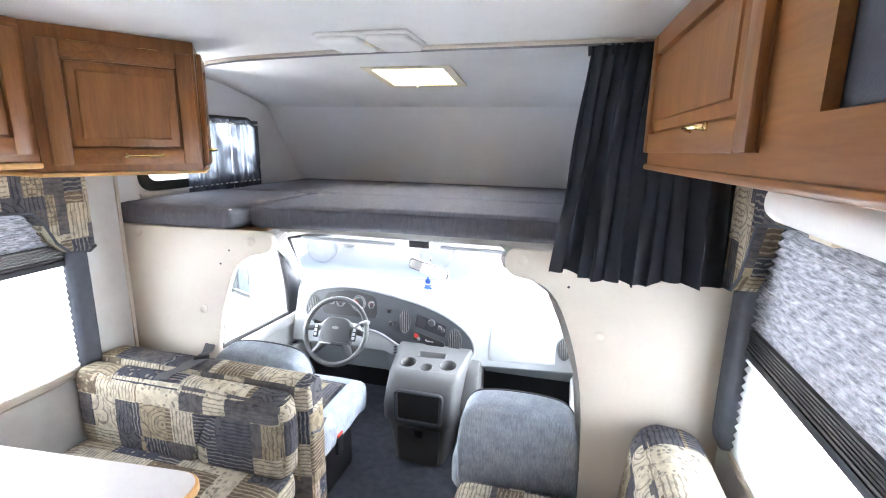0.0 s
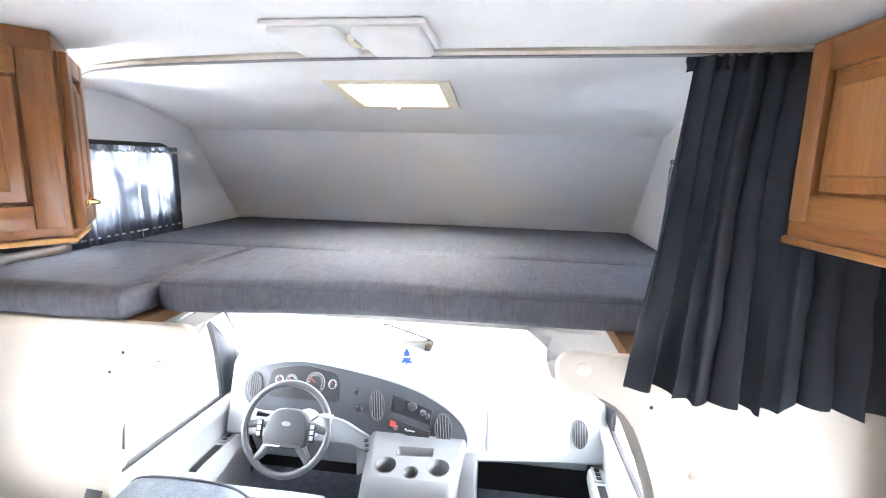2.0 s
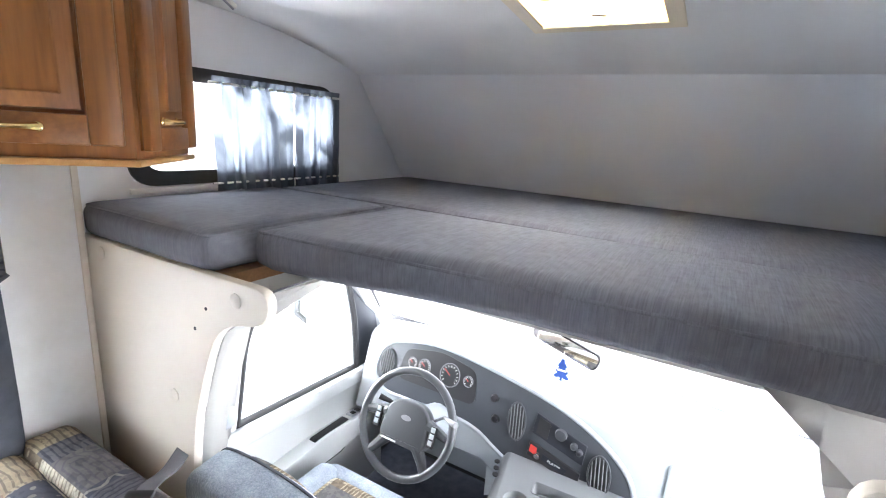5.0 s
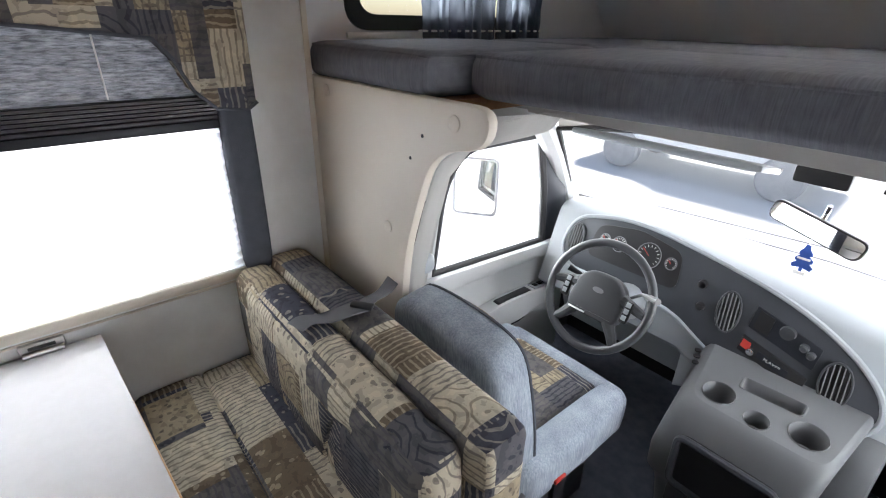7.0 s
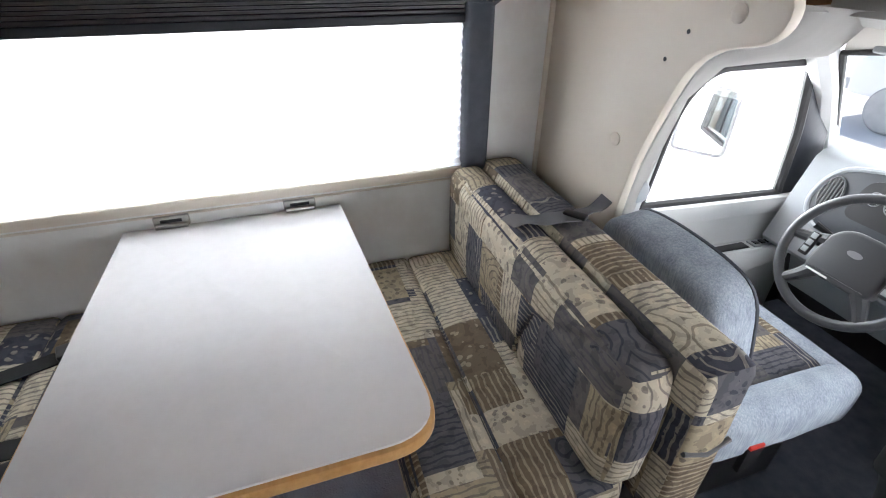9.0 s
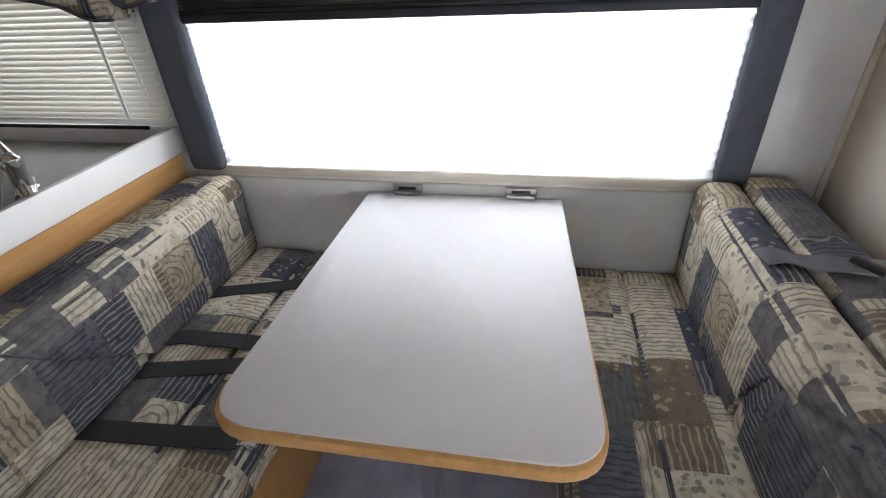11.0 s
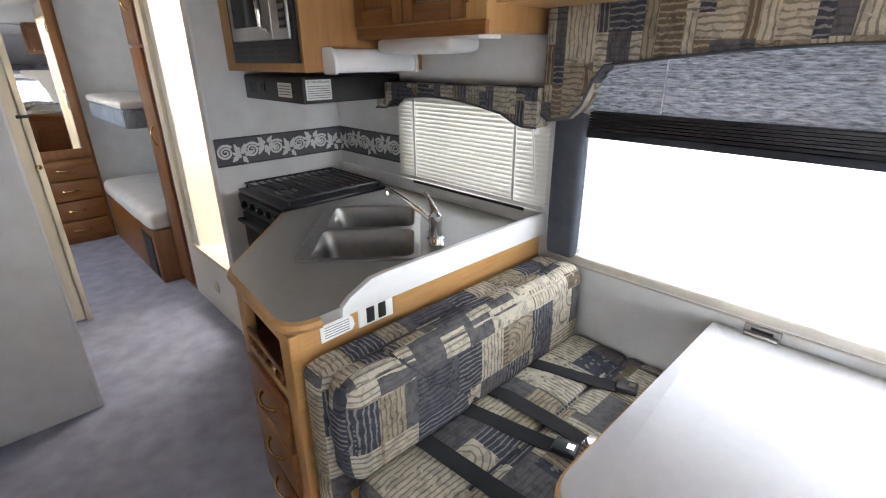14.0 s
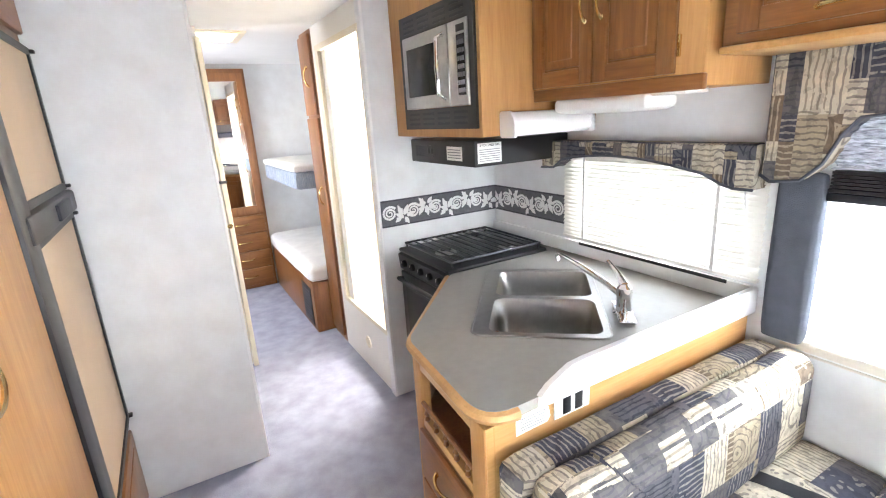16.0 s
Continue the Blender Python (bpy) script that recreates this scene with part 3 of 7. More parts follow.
def parked_car(cx, cy, turn):
    """A pale off-roader parked in the yard."""
    m = pose(cx, cy, -0.9, 0, 0, turn)
    car = thing("parked_car", (cx, cy, -0.9), "pale silver off-road car parked in the sunlit yard", "car")
    side = rounded([(-2.0, 0.45), (-2.05, 0.85), (-1.95, 1.02), (-0.75, 1.12), (-0.35, 1.68), (1.75, 1.70), (1.98, 1.05), (2.0, 0.45)], [0.08, 0.1, 0.12, 0.1, 0.18, 0.2, 0.15, 0.08], 5)
    body = part("body", turned(prism(side, 'Y', -0.85, 0.85, 0.05), m), M_CARPAINT, car)
    for a, b in ((-0.38, 0.45), (0.55, 1.65)):
        for s in (-1, 1):
            part("side_window", turned(prism(rounded([(a - 0.12 if a < 0 else a, 1.16), (b, 1.16), (b, 1.58), (a + 0.12 if a < 0 else a, 1.58)], 0.05, 4), 'Y', s * 0.851, s * 0.858), m), M_CARGLASS, body)
    for s in (-1, 1):
        part("headlight", turned(box(-2.07, -2.02, s * 0.6 - 0.13, s * 0.6 + 0.13, 0.78, 0.92, 0.01), m), M_WHITE, body)
        part("door_handle", turned(box(0.28, 0.42, s * 0.855 - 0.012, s * 0.855 + 0.012, 1.0, 1.03, 0.004), m), M_CABTRIM, body)
    part("bumper", turned(box(-2.12, -2.02, -0.82, 0.82, 0.48, 0.66, 0.03), m), M_CABTRIM, body)
    for wx in (-1.3, 1.3):
        for s in (-1, 1):
            tyre = part("wheel", turned(lathe([(0.20, -0.11), (0.31, -0.11), (0.345, -0.07), (0.345, 0.07), (0.31, 0.11), (0.20, 0.11), (0.19, 0.02)], (wx, s * 0.80, 0.345), 'Y', 28), m), M_TYRE, car)
            part("rim", turned(lathe([(0.205, -0.095 * s), (0.19, -0.02 * s), (0.06, 0.06 * s), (0.02, 0.065 * s)], (wx, s * 0.80, 0.345), 'Y', 20), m), M_CABTRIM, tyre)
    return car


parked_car(-2.95, 11.4, 4)

# sleeping platform and the two moulded bulkhead halves
structure("bunk_platform", prism([(XL - 0.055, YP + 0.03), (-0.45, YP + 0.04), (-0.45, 3.45), (0.95, 3.45), (0.95, YP + 0.04), (XB, YP + 0.04), (XB, 4.66), (XL - 0.055, 4.66)], "Z", 1.345, 1.379), M_PLY, "plywood sleeping platform over the cab", "platform")
left_half = rounded([(XL - 0.05, -0.1), (XL - 0.05, 1.386), (-0.242, 1.394), (-0.252, 1.305), (-0.43, 1.268), (-0.50, 1.10), (-0.56, 0.92), (-0.60, 0.5), (-0.61, -0.1)], [0, 0, 0.055, 0.065, 0.12, 0.2, 0.2, 0.2, 0], 5)
right_half = rounded([(XR + 0.05, -0.1), (XR + 0.05, 1.40), (0.755, 1.40), (0.76, 1.295), (0.935, 1.275), (1.03, 1.06), (1.085, 0.81), (1.10, 0.45), (1.10, -0.1)], [0, 0, 0.055, 0.06, 0.14, 0.2, 0.2, 0.2, 0], 5)
bh = thing("cab_bulkhead", (-0.8, YP, 0), "beige moulded bulkhead panel beside the cab opening", "bulkhead", "bulkheads", "structure")
part("panel", prism(left_half, 'Y', YP, YP + 0.03, 0.008), M_BEIGE, bh)
bh2 = thing("cab_bulkhead", (1.3, YP, 0), "beige moulded bulkhead panel behind the passenger seat", "bulkhead", "bulkheads", "structure")
part("panel", prism(right_half, 'Y', YP, YP + 0.03, 0.008), M_BEIGE, bh2)
for parent, spots in ((bh, ((-0.957, 1.352), (-0.354, 1.348), (-0.634, 1.007))), (bh2, ((0.827, 1.358), (1.128, 1.089)))):
    for x, z in spots:
        part("screw_cap", lathe([(0.019, 0.0), (0.019, -0.003), (0.012, -0.007), (0.004, -0.008)], (x, YP, z), 'Y', 14), M_BEIGE, parent)
for parent, spots in ((bh, ((-0.52, 1.235), (-0.47, 1.30))), (bh2, ((1.0, 1.27),))):
    for x, z in spots:
        part("screw_hole", lathe([(0.005, 0.0), (0.005, -0.0012), (0.001, -0.0013)], (x, YP, z), 'Y', 8), M_INK, parent)


# ---- dinette ----
def seam(points, axes):
    """Distance from a place to a broken line drawn in two axes."""
    def dist(q):
        p = Vector((q[axes[0]], q[axes[1]]))
        best = 9.0
        for a, b in zip(points, points[1:]):
            a, b = Vector(a), Vector(b)
            t = max(0.0, min(1.0, (p - a).dot(b - a) / (b - a).length_squared))
            best = min(best, (p - a - (b - a) * t).length)
        return best
    return dist


front_bench = thing("dinette_bench", (-0.5, 2.55, 0), "forward dinette bench in patchwork upholstery against the bulkhead", "bench", "dinette benches")
part("base", box(-1.04, -0.06, 2.26, 2.80, 0, 0.34, 0.006), M_LOAK, front_bench, "light oak box base")
part("seat_cushion", cushion(-1.04, -0.02, 2.20, 2.42, 0.34, 0.475, 0.035, 0.012), M_PATCH, front_bench)
part("seat_cushion", cushion(-1.04, -0.02, 2.40, 2.66, 0.34, 0.475, 0.035, 0.012), M_PATCH, front_bench)
part("back_cushion", cushion(-1.035, -0.015, 2.565, 2.695, 0.46, 0.815, 0.05, 0.012, 84,
     [seam([(-0.86, 0.83), (-0.79, 0.64), (-0.62, 0.46)], (0, 2)), seam([(-0.12, 0.80), (-0.33, 0.70), (-0.43, 0.46)], (0, 2))]), M_PATCH, front_bench)
part("back_rest", cushion(-1.035, 0.03, 2.685, 2.82, 0.12, 0.83, 0.03, 0.006, 16), M_PATCH, front_bench)
part("piping", tube([(0.032, 2.70, 0.62), (0.036, 2.76, 0.60), (0.032, 2.815, 0.62)], 0.006), M_GREYBELT, front_bench)

rear_bench = thing("dinette_bench", (-0.5, 1.2, 0), "rear dinette bench in patchwork upholstery with black lap belts", "bench", "dinette benches")
part("base", box(-1.04, 0.02, 0.89, 1.46, 0, 0.34, 0.006), M_LOAK, rear_bench, "light oak box base")
part("seat_cushion", cushion(-1.04, 0.05, 1.05, 1.30, 0.34, 0.475, 0.035, 0.012), M_PATCH, rear_bench)
part("seat_cushion", cushion(-1.04, 0.05, 1.285, 1.50, 0.34, 0.475, 0.035, 0.012), M_PATCH, rear_bench)
part("back_cushion", cushion(-1.02, 0.065, 0.96, 1.085, 0.46, 0.785, 0.05, 0.012, 84,
     [seam([(-0.05, 0.83), (-0.20, 0.66), (-0.36, 0.52), (-0.42, 0.46)], (0, 2)), seam([(-0.86, 0.83), (-0.80, 0.66), (-0.72, 0.46)], (0, 2))]), M_PATCH, rear_bench)
part("back_rest", cushion(-1.03, 0.075, 0.865, 0.97, 0.12, 0.772, 0.03, 0.006, 16), M_PATCH, rear_bench)


def ribbon(pts, w, t=0.003, side=(0, 1, 0)):
    """A strap along a line of points, w wide along side."""
    bm = bmesh.new()
    s = Vector(side).normalized() * (w / 2)
    pts = [Vector(p) for p in pts]
    rows = []
    for i, p in enumerate(pts):
        d = pts[min(i + 1, len(pts) - 1)] - pts[max(i - 1, 0)]
        n = d.cross(s).normalized() * t
        rows.append([bm.verts.new(q) for q in (p - s, p + s, p + s + n, p - s + n)])
    for a, b in zip(rows, rows[1:]):
        for k in range(4):
            bm.faces.new((a[k], a[(k + 1) % 4], b[(k + 1) % 4], b[k]))
    bm.faces.new(rows[0])
    bm.faces.new(rows[-1])
    bmesh.ops.recalc_face_normals(bm, faces=bm.faces[:])
    return bm


def lap_belt(pts, side, tongue):
    ob = thing("lap_belt", pts[0], "black webbing lap belt lying across the bench seat", "seat belt", "lap belts")
    part("webbing", ribbon(pts, 0.056, 0.004, side), M_BELT, ob)
    e = Vector(pts[-1])
    d = (e - Vector(pts[-2])).normalized()
    ang = math.degrees(math.atan2(d.y, d.x))
    if tongue:
        part("tongue", turned(merge(box(0, 0.05, -0.026, 0.026, 0, 0.012, 0.004), box(0.05, 0.085, -0.012, 0.012, 0.003, 0.006)), pose(e.x, e.y, e.z, 0, 0, ang)), M_CHROME, ob, "chromed latch tongue")
    else:
        b = part("buckle", turned(box(-0.01, 0.06, -0.028, 0.028, 0, 0.02, 0.006), pose(e.x, e.y, e.z, 0, 0, ang)), M_BLACK, ob)
        part("button", turned(box(0.03, 0.05, -0.01, 0.01, 0.02, 0.0225), pose(e.x, e.y, e.z, 0, 0, ang)), M_CHROME, b)


lap_belt([(-0.69, 1.05, 0.488), (-0.716, 1.09, 0.486), (-0.756, 1.243, 0.489), (-0.801, 1.369, 0.487)], (1, 0.25, 0), False)
lap_belt([(-0.48, 1.06, 0.488), (-0.494, 1.127, 0.493), (-0.498, 1.285, 0.494), (-0.501, 1.418, 0.488)], (1, 0, 0), True)
lap_belt([(-0.35, 1.05, 0.488), (-0.36, 1.084, 0.487), (-0.394, 1.254, 0.489), (-0.424, 1.374, 0.487)], (1, 0.2, 0), False)
lap_belt([(-0.165, 1.05, 0.488), (-0.173, 1.105, 0.487), (-0.187, 1.329, 0.490), (-0.205, 1.475, 0.487)], (1, 0.1, 0), True)

table = thing("dinette_table", (-0.6, 1.88, 0), "light grey laminate dinette table with a honey oak edge", "table")
outline = rounded([(-1.035, 1.545), (-1.035, 2.19), (-0.07, 2.245), (-0.06, 1.56)], [0.004, 0.004, 0.10, 0.10], 8)
tilt = Matrix.Translation((-1.035, 0, 0.722)) @ pose(0, 0, 0, 0, -1.7, 0) @ Matrix.Translation((1.035, 0, -0.722))
part("tabletop", turned(prism(outline, 'Z', 0.694, 0.722, 0.003), tilt), M_TABLE, table)
inset = rounded([(-1.02, 1.545), (-1.02, 2.19), (-0.06, 2.252), (-0.05, 1.553)], [0.004, 0.004, 0.105, 0.105], 8)
part("edge_band", turned(prism(inset, 'Z', 0.690, 0.717, 0.004), tilt), M_LOAKX, table, "honey oak edge band")
part("leg", merge(tube([(-0.28, 1.90, 0.02), (-0.28, 1.90, 0.71)], 0.03, 16), lathe([(0.10, 0), (0.10, 0.01), (0.04, 0.03)], (-0.28, 1.9, 0), 'Z', 20)), M_CHROME, table, "chromed tube leg")
for y in (1.682, 2.061):
    hg = part("hinge", merge(box(XL, -1.028, y - 0.05, y + 0.05, 0.722, 0.756, 0.004), tube([(-1.022, y - 0.045, 0.728), (-1.022, y + 0.045, 0.728)], 0.008, 10)), M_STEEL, table, "metal wall hinge bracket")
    part("slot", box(-1.029, -1.0265, y - 0.03, y + 0.03, 0.738, 0.748), M_BLACK, hg)


# ---- windows, shades and valances ----
def pleats(x, y0, y1, z0, z1, pitch, depth):
    bm = bmesh.new()
    n = max(2, int(round((z1 - z0) / pitch)) * 2)
    cols = 24
    grid = []
    for i in range(n + 1):
        z = z0 + (z1 - z0) * i / n
        row = []
        for j in range(cols + 1):
            y = y0 + (y1 - y0) * j / cols
            if j == 0:
                y += 0.010 if i % 2 else -0.014
            row.append(bm.verts.new((x + (depth if i % 2 else 0) + 0.002 * noise.noise(Vector((y * 3, z * 9, 0))), y, z + 0.003 * noise.noise(Vector((y * 2, z * 30, 5))))))
        grid.append(row)
    for a, b in zip(grid, grid[1:]):
        for j in range(cols):
            bm.faces.new((a[j], a[j + 1], b[j + 1], b[j]))
    return bm


def window(name, side, hole, label, rim=0.025, mat=M_BLACK):
    """A framed pane in a side wall; side: the wall's outer face, towards which the frame stands."""
    y0, y1, z0, z1 = hole
    s = 1 if side > 0 else -1
    ob = thing(name, (side, (y0 + y1) / 2, z0), label, "window", "", "structure")
    part("window_frame", cells('X', side - 0.045 * s, side + 0.006 * s, (y0, y1), (z0, z1), [(y0 + rim, y1 - rim, z0 + rim, z1 - rim)]), mat, ob)
    p = part("pane", box(side - 0.012 * s, side - 0.008 * s, y0 + rim, y1 - rim, z0 + rim, z1 - rim), M_GLASS, ob)
    p.visible_shadow = False
    return ob


w1 = window("window_1", XL - 0.05, DW, "wide dinette window with a dark frame behind a pleated shade")
part("mullion", box(XL - 0.075, XL - 0.045, 1.78, 1.82, 0.825, 1.555), M_BLACK, w1)
w2 = window("window_2", XL - 0.05, KW, "kitchen window with a white frame behind a blind", 0.03, M_WHITE)
w3 = window("window_3", XR + 0.05, RW, "lounge window with a dark frame behind a pleated shade")


def round_window(name, x, hole, label):
    y0, y1, z0, z1 = hole
    ob = thing(name, (x, (y0 + y1) / 2, z0), label, "window", "", "structure")
    s = 1 if x > 0 else -1
    outer = rounded([(y0 - 0.02, z0 - 0.02), (y1 + 0.02, z0 - 0.02), (y1 + 0.02, z1 + 0.02), (y0 - 0.02, z1 + 0.02)], 0.09, 6)
    inner = rounded([(y0 + 0.03, z0 + 0.03), (y1 - 0.03, z0 + 0.03), (y1 - 0.03, z1 - 0.03), (y0 + 0.03, z1 - 0.03)], 0.07, 6)
    bm = bmesh.new()
    n = len(outer)
    loops = []
    for pts, dx in ((outer, 0.0), (outer, -0.012 * s), (inner, -0.012 * s), (inner, 0.045 * s)):
        loops.append([bm.verts.new((x + dx, u, v)) for u, v in pts])
    for a, b in zip(loops, loops[1:]):
        for i in range(n):
            bm.faces.new((a[i], a[(i + 1) % n], b[(i + 1) % n], b[i]))
    bmesh.ops.recalc_face_normals(bm, faces=bm.faces[:])
    part("window_frame", bm, M_BLACK, ob, "black rounded rubber frame")
    p = part("pane", prism(inner, 'X', x + 0.02 * s, x + 0.024 * s), M_GLASS, ob)
    p.visible_shadow = False
    part("mullion", box(x + 0.01 * s, x + 0.035 * s, (y0 + y1) / 2 - 0.012, (y0 + y1) / 2 + 0.012, z0, z1), M_BLACK, ob)
    return ob


round_window("window_4", XL - 0.055, OW, "small loft window with rounded black frame")
round_window("window_5", XB, (3.15, 3.95, 1.535, 1.90), "small loft window with rounded black frame")


def shade(x, s, y0, y1, z0, zm, z1, label, drop):
    ob = thing("pleated_shade", (x, (y0 + y1) / 2, z0), label, "window shade", "pleated shades")
    part("lower_cloth", pleats(x, y0, y1, z0, zm, 0.028, 0.012 * s), M_SHADE, ob, "white light-filtering pleated cloth", None)
    part("upper_cloth", pleats(x, y0, y1, zm + 0.09, z1, 0.028, 0.014 * s), M_GREYSHADE, ob, "grey room-darkening pleated cloth", None)
    part("pleat_backing", box(x - 0.004 * s - 0.003, x - 0.004 * s + 0.003, y0, y1, zm + 0.005, zm + 0.092), M_BLACK, ob)
    for i in range(5):
        z = zm + 0.04 + i * 0.010
        part("folded_pleat", box(x - 0.012, x + 0.016, y0, y1, z, z + 0.007), M_BLACK, ob)
    part("rail", box(x - 0.016, x + 0.02, y0 - 0.005, y1 + 0.005, zm, zm + 0.024, 0.003), M_DARKDASH, ob, "dark blue-black aluminium rail")
    part("rail", box(x - 0.014, x + 0.018, y0 - 0.005, y1 + 0.005, zm + 0.026, zm + 0.037, 0.003), M_BLACK, ob)
    part("headrail", box(x - 0.016, x + 0.02, y0, y1, z1, z1 + 0.03, 0.003), M_DARKDASH, ob)
    return ob


sh = shade(XL + 0.012, 1, 1.035, 2.622, 0.806, 1.262, 1.60, "two-tone pleated window shade, white below and grey above", 0)
for y in (1.28, 1.82, 2.36):
    part("cord", tube([(XL + 0.035, y, 1.36), (XL + 0.036, y, 1.60)], 0.0022, 6), M_WHITE, sh)
sr = shade(XR - 0.012, -1, 1.45, 2.74, 0.80, 1.15, 1.60, "two-tone pleated window shade half lowered, grey above", 0)
single("window_sill", merge(box(XL, XL + 0.022, 0.96, 2.66, 0.782, 0.806, 0.004), box(XL, XL + 0.012, 0.96, 2.66, 0.770, 0.782)), M_BEIGE, "beige plastic window sill trim below the shade", "window sill", "", "structure")
single("window_sill", merge(box(XR - 0.022, XR, 1.4, 2.76, 0.772, 0.80, 0.004)), M_BEIGE, "beige plastic window sill trim below the shade", "window sill", "", "structure")


def valance(x0, x1, pts, label, group="valances"):
    """A padded pelmet whose lower edge follows pts in the y-z plane."""
    ob = thing("valance", ((x0 + x1) / 2, pts[0][0], pts[0][1]), label, "valance", group)
    part("padded_face", prism(pts, 'X', x0, x1, 0.012), M_PATCHV, ob)
    front = x1 if x0 < 0 else x0
    part("piping", tube([(front, y, z) for y, z in pts[1:-1]], 0.005, 6), M_STRAP, ob, "slate-blue piping along the lower edge")
    return ob


def arch(y0, y1, ztip, zarch, ztop, w):
    pts = [(y0, ztop), (y0, ztip + 0.02), (y0 + 0.03, ztip), (y0 + w - 0.05, ztip + 0.01), (y0 + w, ztip + 0.06), (y0 + w + 0.035, ztip + 0.14)]
    n = 16
    ya, yb = y0 + w + 0.07, y1 - w - 0.07
    for i in range(n + 1):
        t = i / n
        pts.append((ya + (yb - ya) * t, zarch - 0.03 + 0.05 * math.sin(math.pi * t)))
    pts += [(y1 - w - 0.035, ztip + 0.14), (y1 - w, ztip + 0.06), (y1 - w + 0.05, ztip + 0.01), (y1 - 0.03, ztip), (y1, ztip + 0.02), (y1, ztop)]
    return pts


valance(XL, XL + 0.09, arch(0.872, 2.705, 1.315, 1.53, 1.70, 0.16), "padded patchwork valance arched over the dinette window")
valance(XR - 0.09, XR, arch(1.30, 2.87, 1.345, 1.61, 1.72, 0.16), "padded patchwork valance arched over the lounge window")
kpts = [(-0.115, 1.425), (-0.115, 1.30), (-0.03, 1.305)] + [(-0.03 + 0.78 * i / 14, 1.315 + 0.055 * math.sin(math.pi * (0.12 + 0.88 * i / 14))) for i in range(1, 14)] + [(0.76, 1.295), (0.80, 1.285), (0.862, 1.285), (0.862, 1.425)]
valance(XL, XL + 0.10, kpts, "small padded patchwork valance over the kitchen window")
for x0, x1, y0, y1, z0, z1, lab in ((XL, XL + 0.05, 2.61, 2.70, 0.795, 1.34, "slate-blue padded side strip of the dinette window"), (XL, XL + 0.05, 0.905, 1.03, 0.795, 1.34, "slate-blue padded side strip of the dinette window"),
                                     (XR - 0.05, XR, 2.76, 2.87, 0.79, 1.36, "slate-blue padded side strip of the lounge window")):
    single("side_strip", cushion(x0, x1, y0, y1, z0, z1, 0.018, 0.003, 10, (), 0.001), M_STRAP, lab, "window trim", "side strips")
single("trim", tube([(XL + 0.002, 0.97, 0.756), (XL + 0.002, 2.2, 0.755), (XL + 0.002, 2.66, 0.758)], 0.004, 6), M_BEIGE, "thin bead of sealant under the window sill", "trim", "", "structure")
single("trim", box(XL, XL + 0.008, YP - 0.02, YP - 0.002, 0.5, CEIL, 0.002), M_BEIGE, "narrow beige corner moulding", "trim", "", "structure")

# mini blind
blind = thing("mini_blind", (XL + 0.02, 0.42, 0.965), "cream horizontal mini blind, closed over the kitchen window", "blind")
slat = turned(prism([(-0.0125, 0), (-0.006, 0.0022), (0, 0.003), (0.006, 0.0022), (0.0125, 0), (0.0125, 0.0006), (0, 0.0036), (-0.0125, 0.0006)], 'Y', -0.03, 0.875), pose(0, 0, 0, 0, 52, 0))
first = None
nsl = 23
for i in range(nsl):
    z = 0.985 + i * (1.40 - 0.985) / (nsl - 1)
    if first is None:
        first = part("slat", slat, M_SLAT, blind)
        mesh = first.data
    else:
        first = new("slat", mesh)
        first.parent = blind
        first.matrix_parent_inverse = Matrix.Translation(-blind.location)
    first.location = (XL + 0.026, 0, z)
part("bottom_rail", box(XL + 0.012, XL + 0.038, -0.03, 0.875, 0.962, 0.974, 0.003), M_SLAT, blind)
part("headrail", box(XL + 0.008, XL + 0.042, -0.03, 0.875, 1.395, 1.42, 0.003), M_SLAT, blind)
for y in (0.10, 0.72):
    part("ladder_tape", box(XL + 0.037, XL + 0.039, y - 0.006, y + 0.006, 0.97, 1.40), M_WHITE, blind)
part("wand", tube([(XL + 0.05, 0.80, 1.39), (XL + 0.052, 0.845, 1.02)], 0.003, 6), M_WHITE, blind)


# ---- cabinets ----
def bow_handle(parent, p0, p1, out, name="handle", label="brass bow handle", mat=None):
    """A bowed brass pull between two feet; out: the way it stands off."""
    p0, p1, out = Vector(p0), Vector(p1), Vector(out)
    pts, rad = [], []
    for i in range(11):
        t = i / 10
        pts.append(p0.lerp(p1, t) + out * (0.004 + 0.022 * math.sin(math.pi * t) ** 0.6))
        rad.append(0.0045 + 0.0035 * abs(2 * t - 1) ** 3)
    feet = [lathe([(0.009, 0), (0.009, 0.003), (0.005, 0.007)], (0, 0, 0), 'Z', 12) for _ in (0, 1)]
    rot = out.to_track_quat('Z', 'Y').to_matrix().to_4x4()
    for f, p in zip(feet, (p0, p1)):
        turned(f, Matrix.Translation(p) @ rot)
    return part(name, merge(tube(pts, rad, 8), *feet), mat or M_BRASS, parent, label)


